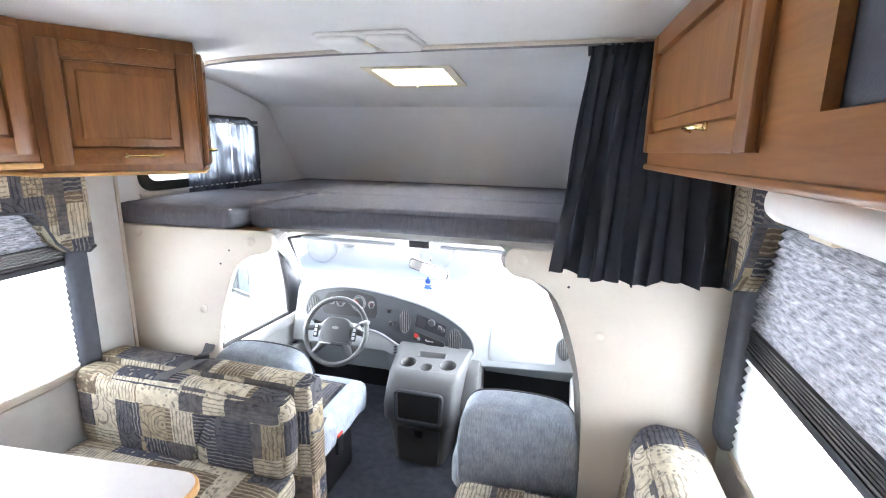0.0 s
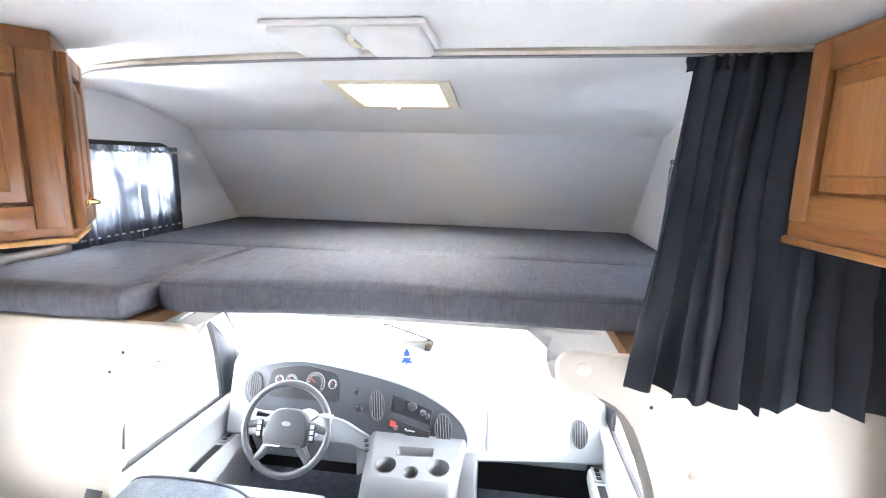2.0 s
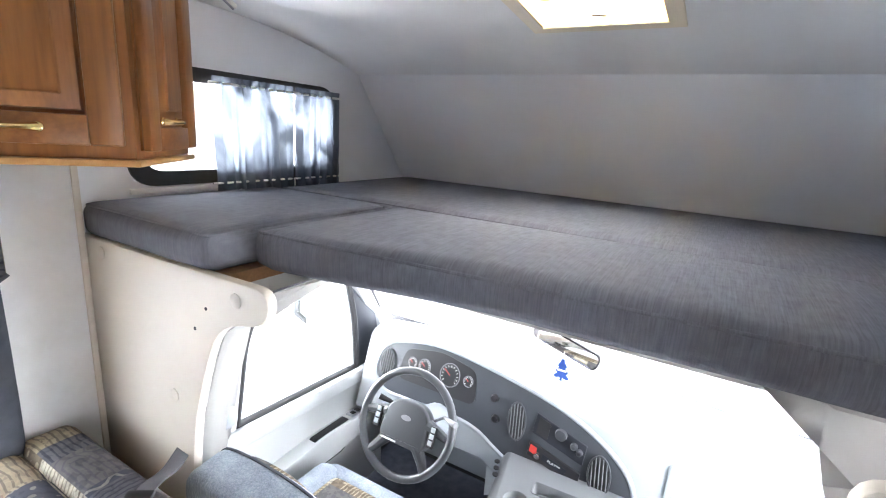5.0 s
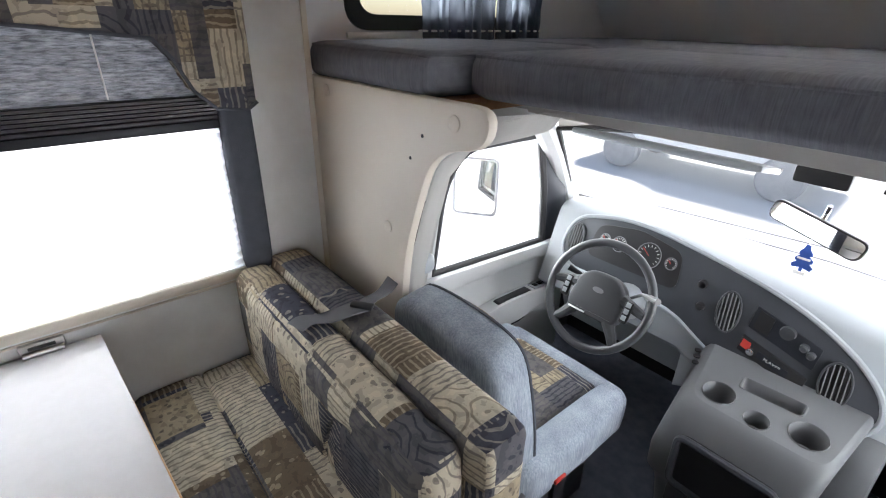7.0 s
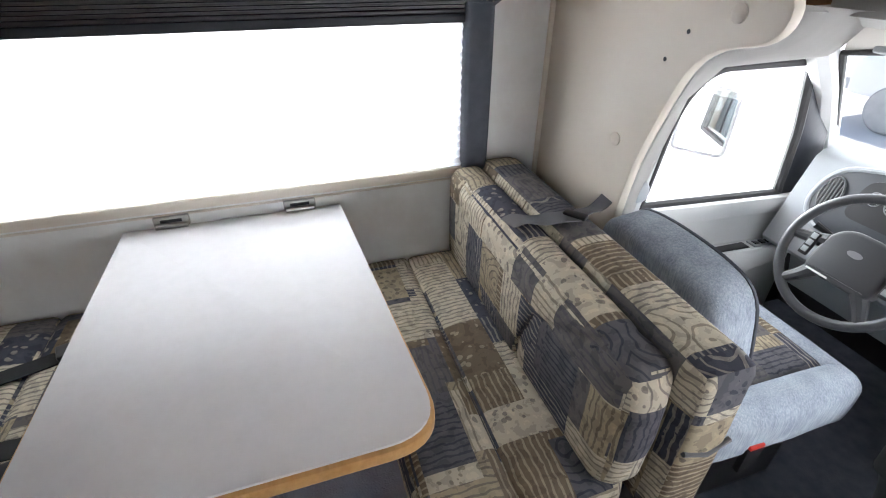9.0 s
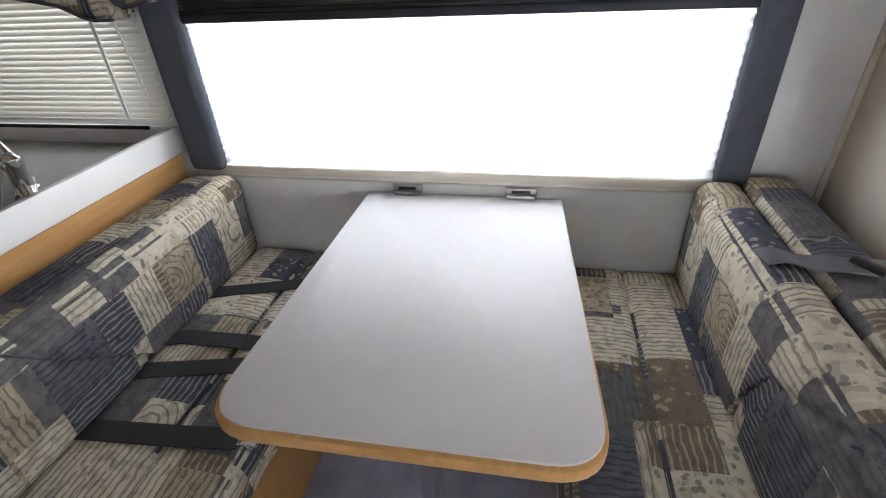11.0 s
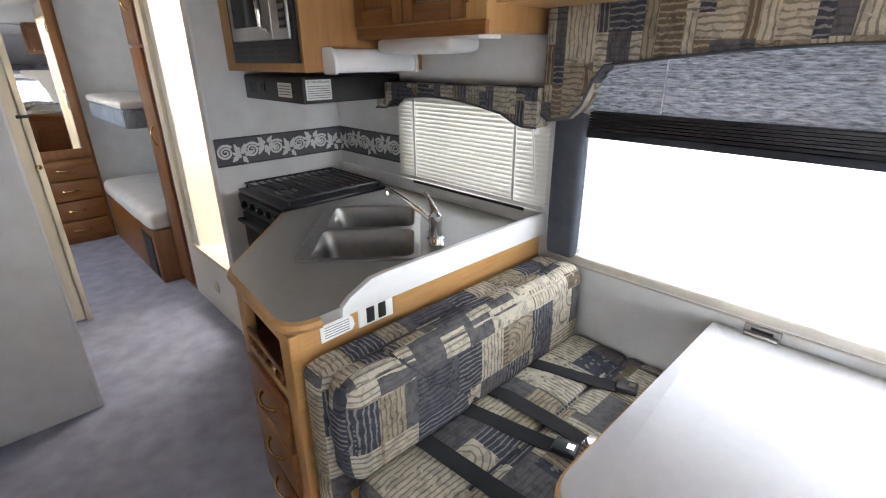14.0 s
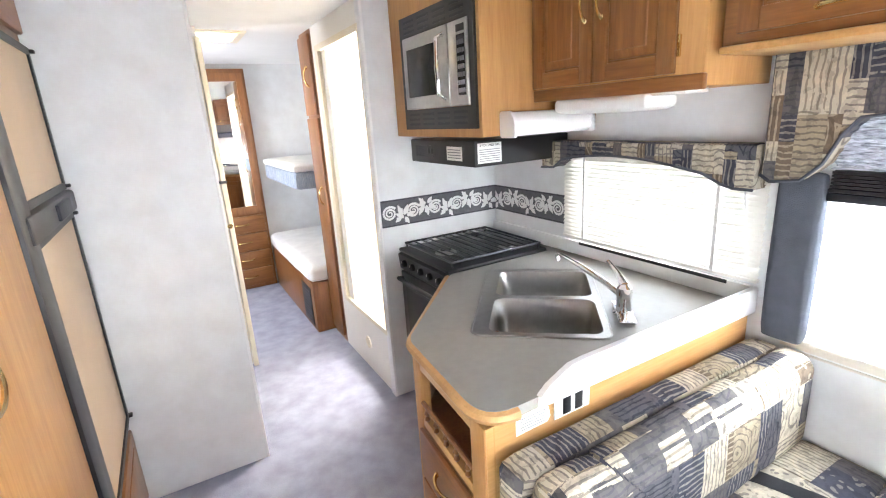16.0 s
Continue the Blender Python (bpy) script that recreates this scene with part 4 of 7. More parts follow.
def panel_door(parent, m, w, h, handle=None, name="door", t=0.022):
    """A raised-panel door of width w and height h in its own plane (x across, z up, front towards -y), placed by m."""
    r = min(0.055, w * 0.2)
    d = part(name, turned(box(0.001, w - 0.001, -0.004, 0, 0.001, h - 0.001), m), M_OAK, parent)
    for a, c in ((0, r), (w - r, w)):
        part("stile", turned(box(a, c, -t, -0.004, 0, h, 0.005), m), M_OAK, d)
    for a, c in ((0, r), (h - r, h)):
        part("rail", turned(box(r, w - r, -t + 0.001, -0.004, a, c, 0.002), m), M_OAKX if abs(m.to_3x3()[0][0]) > 0.5 else M_OAKY, d)
    bm = bmesh.new()
    loops = []
    for k, (ins, dep) in enumerate(((r - 0.002, -0.005), (r + 0.006, -0.005), (r + 0.009, -0.012), (r + 0.034, -t + 0.003), (r + 0.037, -t - 0.001))):
        loops.append([bm.verts.new(p) for p in ((ins, dep, ins), (w - ins, dep, ins), (w - ins, dep, h - ins), (ins, dep, h - ins))])
    for a, b in zip(loops, loops[1:]):
        for i in range(4):
            bm.faces.new((a[i], a[(i + 1) % 4], b[(i + 1) % 4], b[i]))
    bm.faces.new(loops[-1])
    bmesh.ops.recalc_face_normals(bm, faces=bm.faces[:])
    part("panel", turned(bm, m), M_OAK, d)
    if handle:
        (a, c) = handle
        out = (m.to_3x3() @ Vector((0, -1, 0)))
        bow_handle(d, m @ Vector((a[0], -t, a[1])), m @ Vector((c[0], -t, c[1])), out)
    return d


def facing(x, y, z, deg):
    """The pose of a door's lower left corner; deg turns it from facing -y."""
    return pose(x, y, z, 0, 0, deg)


# corner cabinet by the loft
cc = thing("corner_cabinet", (-0.7, 2.7, 1.66), "honey oak overhead corner cabinet with raised-panel doors", "cabinet", "overhead cabinets")
foot = [(XL, 2.37), (-0.72, 2.37), (-0.441, 2.776), (-0.596, 2.979), (XL, 2.979)]
part("body", prism(foot, 'Z', 1.664, CEIL - 0.002, 0.003), M_OAK, cc)
part("light_rail", prism([(XL, 2.372), (-0.712, 2.362), (-0.428, 2.776), (-0.588, 2.99), (XL, 2.99)], 'Z', 1.650, 1.664, 0.005), M_LOAKX, cc, "rounded lighter oak bottom edge")
d1 = Vector((-0.441 + 0.72, 2.776 - 2.37, 0))
ang1 = math.degrees(math.atan2(d1.y, d1.x))
panel_door(cc, facing(-0.712, 2.386, 1.69, ang1) @ pose(0.012, -0.006, 0), d1.length - 0.045, 0.40, ((0.21, 0.03), (0.32, 0.03)))
d2 = Vector((-0.596 + 0.441, 2.979 - 2.776, 0))
ang2 = math.degrees(math.atan2(d2.y, d2.x))
panel_door(cc, facing(-0.441, 2.776, 1.68, ang2) @ pose(0.012, -0.003, 0), d2.length - 0.02, 0.42, ((0.05, 0.06), (0.12, 0.06)))
for k in (0.14, 0.34):
    p = Vector((-0.72, 2.37, 0)).lerp(Vector((-0.441, 2.776, 0)), k / 0.4926)
    part("hinge", turned(box(-0.03, 0.03, -0.01, 0.0, 0, 0.006, 0.002), pose(p.x, p.y, 2.088, 0, 0, ang1)), M_BRASS, cc)

# dinette overhead run
oc = thing("overhead_cabinet", (-0.9, 1.6, 1.70), "honey oak overhead cabinet run above the dinette", "cabinet", "overhead cabinets")
part("body", box(XL, -0.72, 0.855, 2.368, 1.70, CEIL - 0.002, 0.003), M_OAKY, oc)
part("light_rail", box(XL, -0.705, 0.855, 2.366, 1.68, 1.70, 0.006), M_LOAKX, oc, "lighter oak bottom edge")
for i in range(3):
    panel_door(oc, facing(-0.72, 0.90 + i * 0.485, 1.725, 90), 0.47, 0.38, ((0.18, 0.03), (0.29, 0.03)))

# lounge overhead cabinet
ORIGIN[0] = Vector((0.036, -0.008, 0.048))
rc = thing("overhead_cabinet", (1.35, 2.0, 1.70), "honey oak overhead cabinet with a raised-panel door and cloth-covered bay", "cabinet", "overhead cabinets")
part("body", cells('X', 1.21, 1.23, (0.95, 2.865), (1.70, CEIL - 0.050), [(1.0, 1.86, 1.785, 2.06)]), M_OAKY, rc)
part("carcass", merge(box(1.23, XR - 0.085, 0.95, 2.86, 1.70, 1.72), box(1.23, XR - 0.085, 0.95, 0.97, 1.72, CEIL - 0.050), box(1.23, XR - 0.085, 2.845, 2.865, 1.72, CEIL - 0.050), box(1.24, 1.26, 1.95, 1.97, 1.72, CEIL - 0.050)), M_OAK, rc)
part("light_rail", box(1.20, XR - 0.085, 0.95, 2.872, 1.682, 1.70, 0.006), M_OAKY, rc)
part("cloth_panel", box(1.232, 1.24, 0.98, 1.88, 1.76, 2.07), M_STRAP, rc, "blue-grey cloth covering the open bay")
panel_door(rc, facing(1.21, 2.835, 1.735, -90), 0.82, 0.342, ((0.52, 0.05), (0.62, 0.05)))
rc.rotation_euler = (radians(-1.0), 0, radians(2.2))
lamp = thing("under_cabinet_lamp", (1.36, 1.8, 1.66), "white plastic lamp under the overhead cabinet, switched off", "lamp", "under cabinet lamps")
part("diffuser", cushion(1.27, 1.50, 1.55, 2.16, 1.615, 1.682, 0.03, 0.004, 10, (), 0), M_WHITE, lamp)
part("switch", box(1.30, 1.33, 1.95, 2.02, 1.605, 1.617, 0.003), M_CREAM, lamp)
ORIGIN[0] = Vector((0, 0, 0))
single("wall_slot", box(XL, XL + 0.003, 2.40, 2.50, 0.752, 0.762, 0.001), M_CREAM, "narrow cream plastic slot cover on the wall below the window", "trim")


# ---- sleeping loft ----
def mattress(x0, x1, y0, y1, label, z0=1.380, z1=1.488, skew=0.0):
    ob = thing("loft_mattress", ((x0 + x1) / 2, (y0 + y1) / 2, z0), label, "mattress", "loft mattresses")
    bm = cushion(x0, x1, y0, y1, z0, z1, 0.034, 0.010, 24, (), 0.004)

    def shift(x, y):
        t = max(0.0, min(1.0, (x + 0.48) / 0.75))
        return skew * t * t * (3 - 2 * t) * max(0.0, 1 - (y - y0) / (y1 - y0))
    for v in bm.verts:
        v.co.y += shift(v.co.x, v.co.y)
    part("cover", bm, M_MATTRESS, ob)
    pts = rounded([(x0 + 0.012, y0 + 0.012), (x1 - 0.012, y0 + 0.012), (x1 - 0.012, y1 - 0.012), (x0 + 0.012, y1 - 0.012)], 0.02, 3)
    part("piping", tube([(u, v + shift(u, v), z1 - 0.010) for u, v in pts], 0.004, 6, True), M_MATTRESS, ob)
    return ob


mattress(-0.455, 1.335, 3.04, 3.66, "charcoal tweed mattress overhanging the cab", 1.380, 1.488, 0.10)
mattress(-1.085, -0.470, 2.928, 3.65, "small charcoal tweed mattress filling the loft corner", 1.380, 1.487)
mattress(-1.085, 1.335, 3.675, 4.60, "wide charcoal tweed mattress against the front slope")


def drape(pts, z0, z1, waves, depth, flare=0.0, seed=0, ragged=0.02, rows=26, cols=150, lean=Vector((0, 0, 0))):
    """Gathered cloth hung along a line in plan. flare: how much the folds open towards the hem."""
    bm = bmesh.new()
    pts = [Vector((*p, 0)) for p in pts]
    grid = []
    for i in range(rows + 1):
        v = i / rows
        row = []
        for j in range(cols + 1):
            u = j / cols
            s = u * (len(pts) - 1)
            k = min(int(s), len(pts) - 2)
            p = pts[k].lerp(pts[k + 1], s - k)
            d = (pts[k + 1] - pts[k]).normalized()
            nrm = Vector((-d.y, d.x, 0))
            ph = 2 * math.pi * waves * (u + 0.03 * noise.noise(Vector((u * 4, v * 1.5, seed))))
            amp = depth * (0.5 + 0.7 * v) * (0.7 + 0.6 * noise.noise(Vector((u * 6, v * 2, seed + 3))))
            off = nrm * (amp * math.sin(ph) + 0.4 * depth * noise.noise(Vector((u * 24, v * 8, seed + 6)))) + d * (flare * (u - 1.0) * v + amp * 0.5 * math.cos(ph * 1.3))
            off += lean * v
            z = z1 + (z0 - z1) * v - ragged * v * (0.5 + noise.noise(Vector((u * 5, 0, seed + 9))))
            row.append(bm.verts.new(p + off + Vector((0, 0, z))))
        grid.append(row)
    for a, b in zip(grid, grid[1:]):
        for j in range(cols):
            bm.faces.new((a[j], a[j + 1], b[j + 1], b[j]))
    for f in bm.faces:
        f.smooth = True
    return bm


cur = thing("privacy_curtain", (1.2, 2.96, 1.36), "navy-black cloth curtain drawn aside and hung from the ceiling track", "curtain")
part("cloth", drape([(1.01, 2.94), (1.13, 2.93), (1.26, 2.925), (1.40, 2.915), (1.555, 2.90)], 1.345, 2.115, 10, 0.027, 0.09, 2, 0.04, 30, 220, Vector((0, -0.06, 0))), M_CURTAIN, cur, "", 80)
part("heading_tape", drape([(1.0, 2.953), (1.12, 2.938), (1.24, 2.928), (1.555, 2.90)], 2.085, 2.122, 17, 0.012, 0.0, 4, 0.0, 3, 120), M_CURTAIN, cur, "gathered heading tape", 80)


def window_curtain(x, s, y0, y1, seed, label):
    ob = thing("window_curtain", (x, (y0 + y1) / 2, 1.50), label, "curtain", "loft window curtains")
    ym = y0 + (y1 - y0) * 0.58
    for a, b, sd in ((y0, ym - 0.004, seed), (ym + 0.004, y1, seed + 5)):
        part("cloth", drape([(x, a), (x + 0.004 * s, (a + b) / 2), (x, b)], 1.485, 1.90, 9 if sd == seed else 6, 0.012, 0.0, sd, 0.045, 22, 90), M_SHEER, ob, "", 80)
    part("rod", tube([(x, y0 - 0.01, 1.875), (x, y1 + 0.01, 1.875)], 0.005, 8), M_WHITE, ob)
    part("rod", tube([(x, y0 - 0.01, 1.515), (x, y1 + 0.01, 1.515)], 0.004, 8), M_WHITE, ob)


window_curtain(XL - 0.02, 1, 3.37, 4.03, 11, "short navy curtain gathered over the loft window, lit from behind")
window_curtain(XB - 0.03, -1, 3.12, 3.97, 21, "short navy curtain gathered over the loft window, lit from behind")
single("window_ledge", box(XL - 0.055, XL - 0.04, 3.08, 3.98, 1.492, 1.510, 0.003), M_WHITE, "white plastic ledge below the loft window", "trim", "", "structure")

trk = [(-0.99, 3.42), (-0.86, 3.27), (-0.70, 3.17), (-0.5, 3.095), (-0.3, 3.055), (0.0, 3.01), (0.4, 2.975), (0.8, 2.96), (1.2, 2.945), (1.5, 2.93)]
tr = thing("curtain_track", (0, 3, 2.12), "beige curved curtain track screwed to the ceiling", "curtain track")
part("rail", tube([(x, y, CEIL - 0.009) for x, y in trk], 0.010, 6), M_BEIGE, tr)
part("channel", tube([(x, y - 0.004, CEIL - 0.020) for x, y in trk], 0.004, 6), M_FAINT, tr)

cl = thing("ceiling_lamp", (0.27, 2.81, CEIL), "white double ceiling lamp with ribbed diffusers, switched off", "lamp")
part("base", box(0.10, 0.44, 2.70, 2.92, CEIL - 0.014, CEIL - 0.001, 0.006), M_WHITE, cl)
for a, b in ((0.11, 0.255), (0.285, 0.43)):
    part("diffuser", cushion(a, b, 2.71, 2.91, CEIL - 0.034, CEIL - 0.008, 0.012, 0.003, 10, (), 0), M_WHITE, cl)
part("switch", box(0.261, 0.279, 2.77, 2.83, CEIL - 0.03, CEIL - 0.012, 0.003), M_CREAM, cl)


def roof_vent(x0, x1, y0, y1, label):
    ob = thing("roof_vent", ((x0 + x1) / 2, (y0 + y1) / 2, CEIL), label, "roof vent", "roof vents")
    part("flange", cells('Z', CEIL - 0.012, CEIL - 0.001, (x0 - 0.035, x1 + 0.035), (y0 - 0.035, y1 + 0.035), [(x0 + 0.006, x1 - 0.006, y0 + 0.006, y1 - 0.006)]), M_CREAM, ob)
    part("throat", cells('Z', CEIL - 0.010, CEIL + 0.13, (x0 + 0.001, x1 - 0.001), (y0 + 0.001, y1 - 0.001), [(x0 + 0.010, x1 - 0.010, y0 + 0.010, y1 - 0.010)]), M_THROAT, ob, "cream plastic throat with a yellow lit tone in its colour")
    part("lid", box(x0 - 0.02, x1 + 0.02, y0 - 0.02, y1 + 0.02, CEIL + 0.132, CEIL + 0.137, 0.002), M_VENTLID, ob, "white translucent lid")
    cr = part("crank", tube([((x0 + x1) / 2 + 0.03, (y0 + y1) / 2 + 0.1, CEIL + 0.04), ((x0 + x1) / 2 + 0.03, (y0 + y1) / 2 + 0.06, CEIL - 0.02), ((x0 + x1) / 2, (y0 + y1) / 2 + 0.02, CEIL - 0.03), ((x0 + x1) / 2, (y0 + y1) / 2 + 0.02, CEIL - 0.055)], 0.005, 8), M_CHROME, ob, "bent metal crank")
    part("crossbar", box(x0 + 0.01, x1 - 0.01, (y0 + y1) / 2 + 0.09, (y0 + y1) / 2 + 0.105, CEIL + 0.045, CEIL + 0.055), M_CREAM, ob)
    return ob


lv_ = roof_vent(*VENT, "cream plastic roof vent over the loft with a crank")
lv_.location.z += loft_z(3.635) - CEIL
lv_.rotation_euler.x = -math.atan(0.33 * 0.335)
roof_vent(0.08, 0.40, -2.05, -1.70, "cream plastic roof vent over the hall")

# ---- cab ----
CFL = -0.10
structure("cab_floor", cells('Z', CFL - 0.05, CFL, (-0.95, 1.30), (2.97, 4.75), []), M_CABCARPET, "dark blue carpet of the cab floor", "floor")
structure("cab_step", box(-0.61, 1.10, 2.95, 2.972, CFL, 0.0), M_CABCARPET, "carpeted step between cab and living area", "step")
roof = prism([(3.28, 1.332), (3.5, 1.296), (3.72, 1.258), (3.80, 1.25), (3.82, 1.343), (3.28, 1.343)], 'X', -0.90, 1.23, 0.002)
structure("cab_headliner", roof, M_HEADLINER, "pale moulded headliner of the cab", "headliner")
structure("headliner_lip", box(-0.44, 0.94, 3.262, 3.282, 1.328, 1.3785, 0.004), M_HEADLINER, "pale padded lip at the rear of the headliner", "headliner")
structure("wall_cab_front", box(-0.95, 1.30, 4.36, 4.40, CFL, 0.72), M_BLACK, "dark firewall under the dashboard", "wall")
for name, x0, x1 in (("wall_cab_left", -0.96, -0.90), ("wall_cab_right", 1.24, 1.30)):
    structure(name, box(x0, x1, 4.12, 4.36, CFL, 0.68), M_BLACK, "dark side of the footwell", "wall")
structure("wall_loft_nose", box(XL - 0.1, XR + 0.05, 3.83, 4.75, 1.29, 1.3445), M_CABTRIM, "underside of the loft over the windscreen", "wall")


def cab_side(fx, tag, group):
    """A cab door with its pillars; fx maps the driver's side to either side."""
    def ex(pts, a, b, bev=0.006):
        u, v = sorted((fx(a), fx(b)))
        return prism(pts, 'X', u, v, bev)
    door = thing("cab_door", (fx(-0.84), 3.6, CFL), tag, "vehicle door", group)
    part("door_panel", ex([(3.10, CFL + 0.02), (3.10, 0.63), (3.25, 0.64), (3.93, 0.605), (4.12, 0.60), (4.12, CFL + 0.02)], -0.90, -0.805, 0.012), M_CABTRIM, door)
    part("upper_trim", ex([(3.12, 0.575), (3.12, 0.645), (3.30, 0.645), (3.95, 0.61), (4.08, 0.60), (4.08, 0.54)], -0.81, -0.788, 0.008), M_CABTRIM, door)
    arm = part("armrest", ex(rounded([(3.22, 0.30), (3.22, 0.40), (3.62, 0.425), (3.93, 0.41), (3.95, 0.33), (3.7, 0.29)], 0.03, 4), -0.81, -0.735, 0.012), M_CABTRIM, door)
    part("pull_recess", ex(rounded([(3.56, 0.421), (3.78, 0.419), (3.77, 0.427), (3.57, 0.429)], 0.003, 2), -0.785, -0.750, 0), M_BLACK, arm)
    sw = part("switch_plate", ex([(3.80, 0.418), (3.92, 0.411), (3.92, 0.418), (3.80, 0.425)], -0.79, -0.745, 0), M_DASH, arm)
    for k in range(3):
        y = 3.815 + 0.033 * k
        part("switch", ex([(y, 0.42), (y + 0.022, 0.418), (y + 0.022, 0.425), (y, 0.428)], -0.78, -0.757, 0.001), M_BLACK, sw)
    rec = part("release_recess", ex(rounded([(3.66, 0.22), (3.66, 0.28), (3.80, 0.28), (3.80, 0.22)], 0.025, 4), -0.806, -0.800, 0), M_DARKDASH, door)
    part("release_lever", tube([(fx(-0.795), 3.68, 0.245), (fx(-0.775), 3.72, 0.262), (fx(-0.78), 3.78, 0.26)], 0.008, 8), M_CHROME, rec, "chromed release lever")
    win = rounded([(3.245, 0.64), (3.30, 1.00), (3.40, 1.125), (3.84, 1.125), (3.905, 0.87), (3.93, 0.605)], [0.01, 0.1, 0.08, 0.03, 0.05, 0.01], 5)
    fr = part("window_seal", tube([(fx(-0.84), y, z) for y, z in win], 0.018, 8, True), M_RUBBER, door)
    g = part("pane", ex(win, -0.852, -0.848, 0), M_GLASS, door)
    g.visible_shadow = False
    part("mirror_sail", ex([(3.93, 0.60), (4.11, 0.60), (4.05, 0.86), (3.95, 1.06), (3.85, 1.125), (3.905, 0.87)], -0.86, -0.825, 0.006), M_DARKDASH, door, "dark corner cover")
    # pillars and roof rail
    pil = thing("door_pillar", (fx(-0.84), 3.1, CFL), "pale grey pillar trim around the cab door", "pillar trim", "", "structure")
    rear = [(2.952, CFL)] + [(2.952, 1.33), (3.4, 1.26), (3.40, 1.14), (3.29, 1.02), (3.235, 0.64), (3.10, 0.62), (3.10, CFL)]
    part("rear_pillar", ex(rear, -0.90, -0.815, 0.01), M_CABTRIM, pil)
    part("roof_rail", ex([(3.39, 1.135), (3.40, 1.30), (3.80, 1.25), (3.86, 1.135)], -0.90, -0.815, 0.008), M_CABTRIM, pil)
    part("front_pillar", tube([(fx(-0.80), 3.78, 1.20), (fx(-0.82), 3.92, 1.05), (fx(-0.865), 4.07, 0.87), (fx(-0.895), 4.21, 0.62)], [0.055, 0.05, 0.05, 0.055], 10), M_CABTRIM, pil)
    part("belt_slot", ex([(3.14, 0.80), (3.165, 0.80), (3.20, 0.97), (3.175, 0.97)], -0.816, -0.806, 0.003), M_BLACK, pil)
    part("belt_guide", cushion(min(fx(-0.81), fx(-0.74)), max(fx(-0.81), fx(-0.74)), 3.12, 3.20, 0.71, 0.79, 0.03, 0.0, 8, (), 0), M_DASH, pil)
    # moulded return from the bulkhead arch to the pillar
    arc = [(-0.285, 1.370), (-0.253, 1.36), (-0.268, 1.318), (-0.31, 1.296), (-0.38, 1.275), (-0.44, 1.235), (-0.50, 1.10), (-0.56, 0.92), (-0.595, 0.6), (-0.61, CFL)]
    far = [(-0.33, 3.32, 1.338), (-0.50, 3.55, 1.312), (-0.66, 3.76, 1.268), (-0.79, 3.84, 1.145), (-0.812, 3.62, 1.135), (-0.812, 3.42, 1.13), (-0.812, 3.31, 1.04), (-0.812, 3.255, 0.86), (-0.812, 3.20, 0.62), (-0.812, 3.14, CFL)]
    bm = bmesh.new()
    a = [bm.verts.new((fx(x) if fx(0) == 0 else 0.482 - x, YP + 0.028, z)) for x, z in arc]
    lines = [a]
    for k in (0.25, 0.5, 0.75, 1.0):
        lines.append([bm.verts.new(v.co.lerp(Vector((fx(p[0]), p[1], p[2])), k)) for p, v in zip(far, a)])
    for p, q in zip(lines, lines[1:]):
        for i in range(len(p) - 1):
            bm.faces.new((p[i], p[i + 1], q[i + 1], q[i]))
    bmesh.ops.solidify(bm, geom=bm.faces[:], thickness=0.006)
    part("moulded_return", bm, M_HEADLINER, pil, "", 70)
    return door


cab_side(lambda x: x, "pale grey driver door with armrest, switches and large window", "cab doors")
cab_side(lambda x: 0.34 - x, "pale grey passenger door with armrest and large window", "cab doors")

ws = thing("windscreen", (0.17, 4.3, 0.75), "wide raked windscreen with a dark rubber edge", "windscreen", "", "structure")
ws_base = [(0.17 + u, 4.33 - 0.15 * abs(u / 1.03) ** 2.2, 0.775 - 0.025 * abs(u)) for u in (-1.03, -0.85, -0.6, -0.3, 0.0, 0.3, 0.6, 0.85, 1.03)]
ws_head = [(0.17 + u * 0.89, 3.80 + 0.03 * abs(u / 1.03) ** 2, 1.245 - 0.08 * abs(u / 1.03) ** 2.5) for u in (-1.03, -0.85, -0.6, -0.3, 0.0, 0.3, 0.6, 0.85, 1.03)]
bm = bmesh.new()
lo = [bm.verts.new(p) for p in ws_base]
hi = [bm.verts.new(p) for p in ws_head]
for k in range(8):
    bm.faces.new((lo[k], lo[k + 1], hi[k + 1], hi[k]))
ws_pts = ws_base + ws_head[::-1]
g = part("pane", bm, M_GLASS, ws)
g.visible_shadow = False
bm = bmesh.new()
lo = [bm.verts.new(p) for p in ws_head]
hi = [bm.verts.new((x, y - 0.03, 1.30)) for x, y, z in ws_head]
for k in range(8):
    bm.faces.new((lo[k], lo[k + 1], hi[k + 1], hi[k]))
bmesh.ops.solidify(bm, geom=bm.faces[:], thickness=0.006)
part("header_trim", bm, M_HEADLINER, ws, "pale cloth trim over the windscreen")
part("seal", tube([ws_base[0]] + ws_head + [ws_base[-1]], 0.012, 8), M_RUBBER, ws)
part("base_seal", tube(ws_base, 0.0025, 8), M_FAINT, ws)
mir = thing("rear_view_mirror", (0.12, 4.1, 1.03), "slim interior mirror on a chromed stalk", "mirror")
mt = pose(0.157, 3.95, 1.002, -9.5, 12, -10)
part("housing", turned(prism(rounded([(-0.137, -0.034), (0.137, -0.034), (0.141, 0.032), (-0.141, 0.032)], 0.025, 5), 'Y', 0, 0.022, 0.003), mt), M_BLACK, mir)
part("glass", turned(prism(rounded([(-0.132, -0.029), (0.132, -0.029), (0.136, 0.027), (-0.134, 0.025)], 0.022, 5), 'Y', -0.003, 0.0), mt), M_MIRROR, mir, "mirror glass")
part("stalk", tube([(0.16, 3.972, 1.007), (0.165, 3.985, 1.045), (0.17, 3.97, 1.075)], 0.007, 8), M_CHROME, mir)
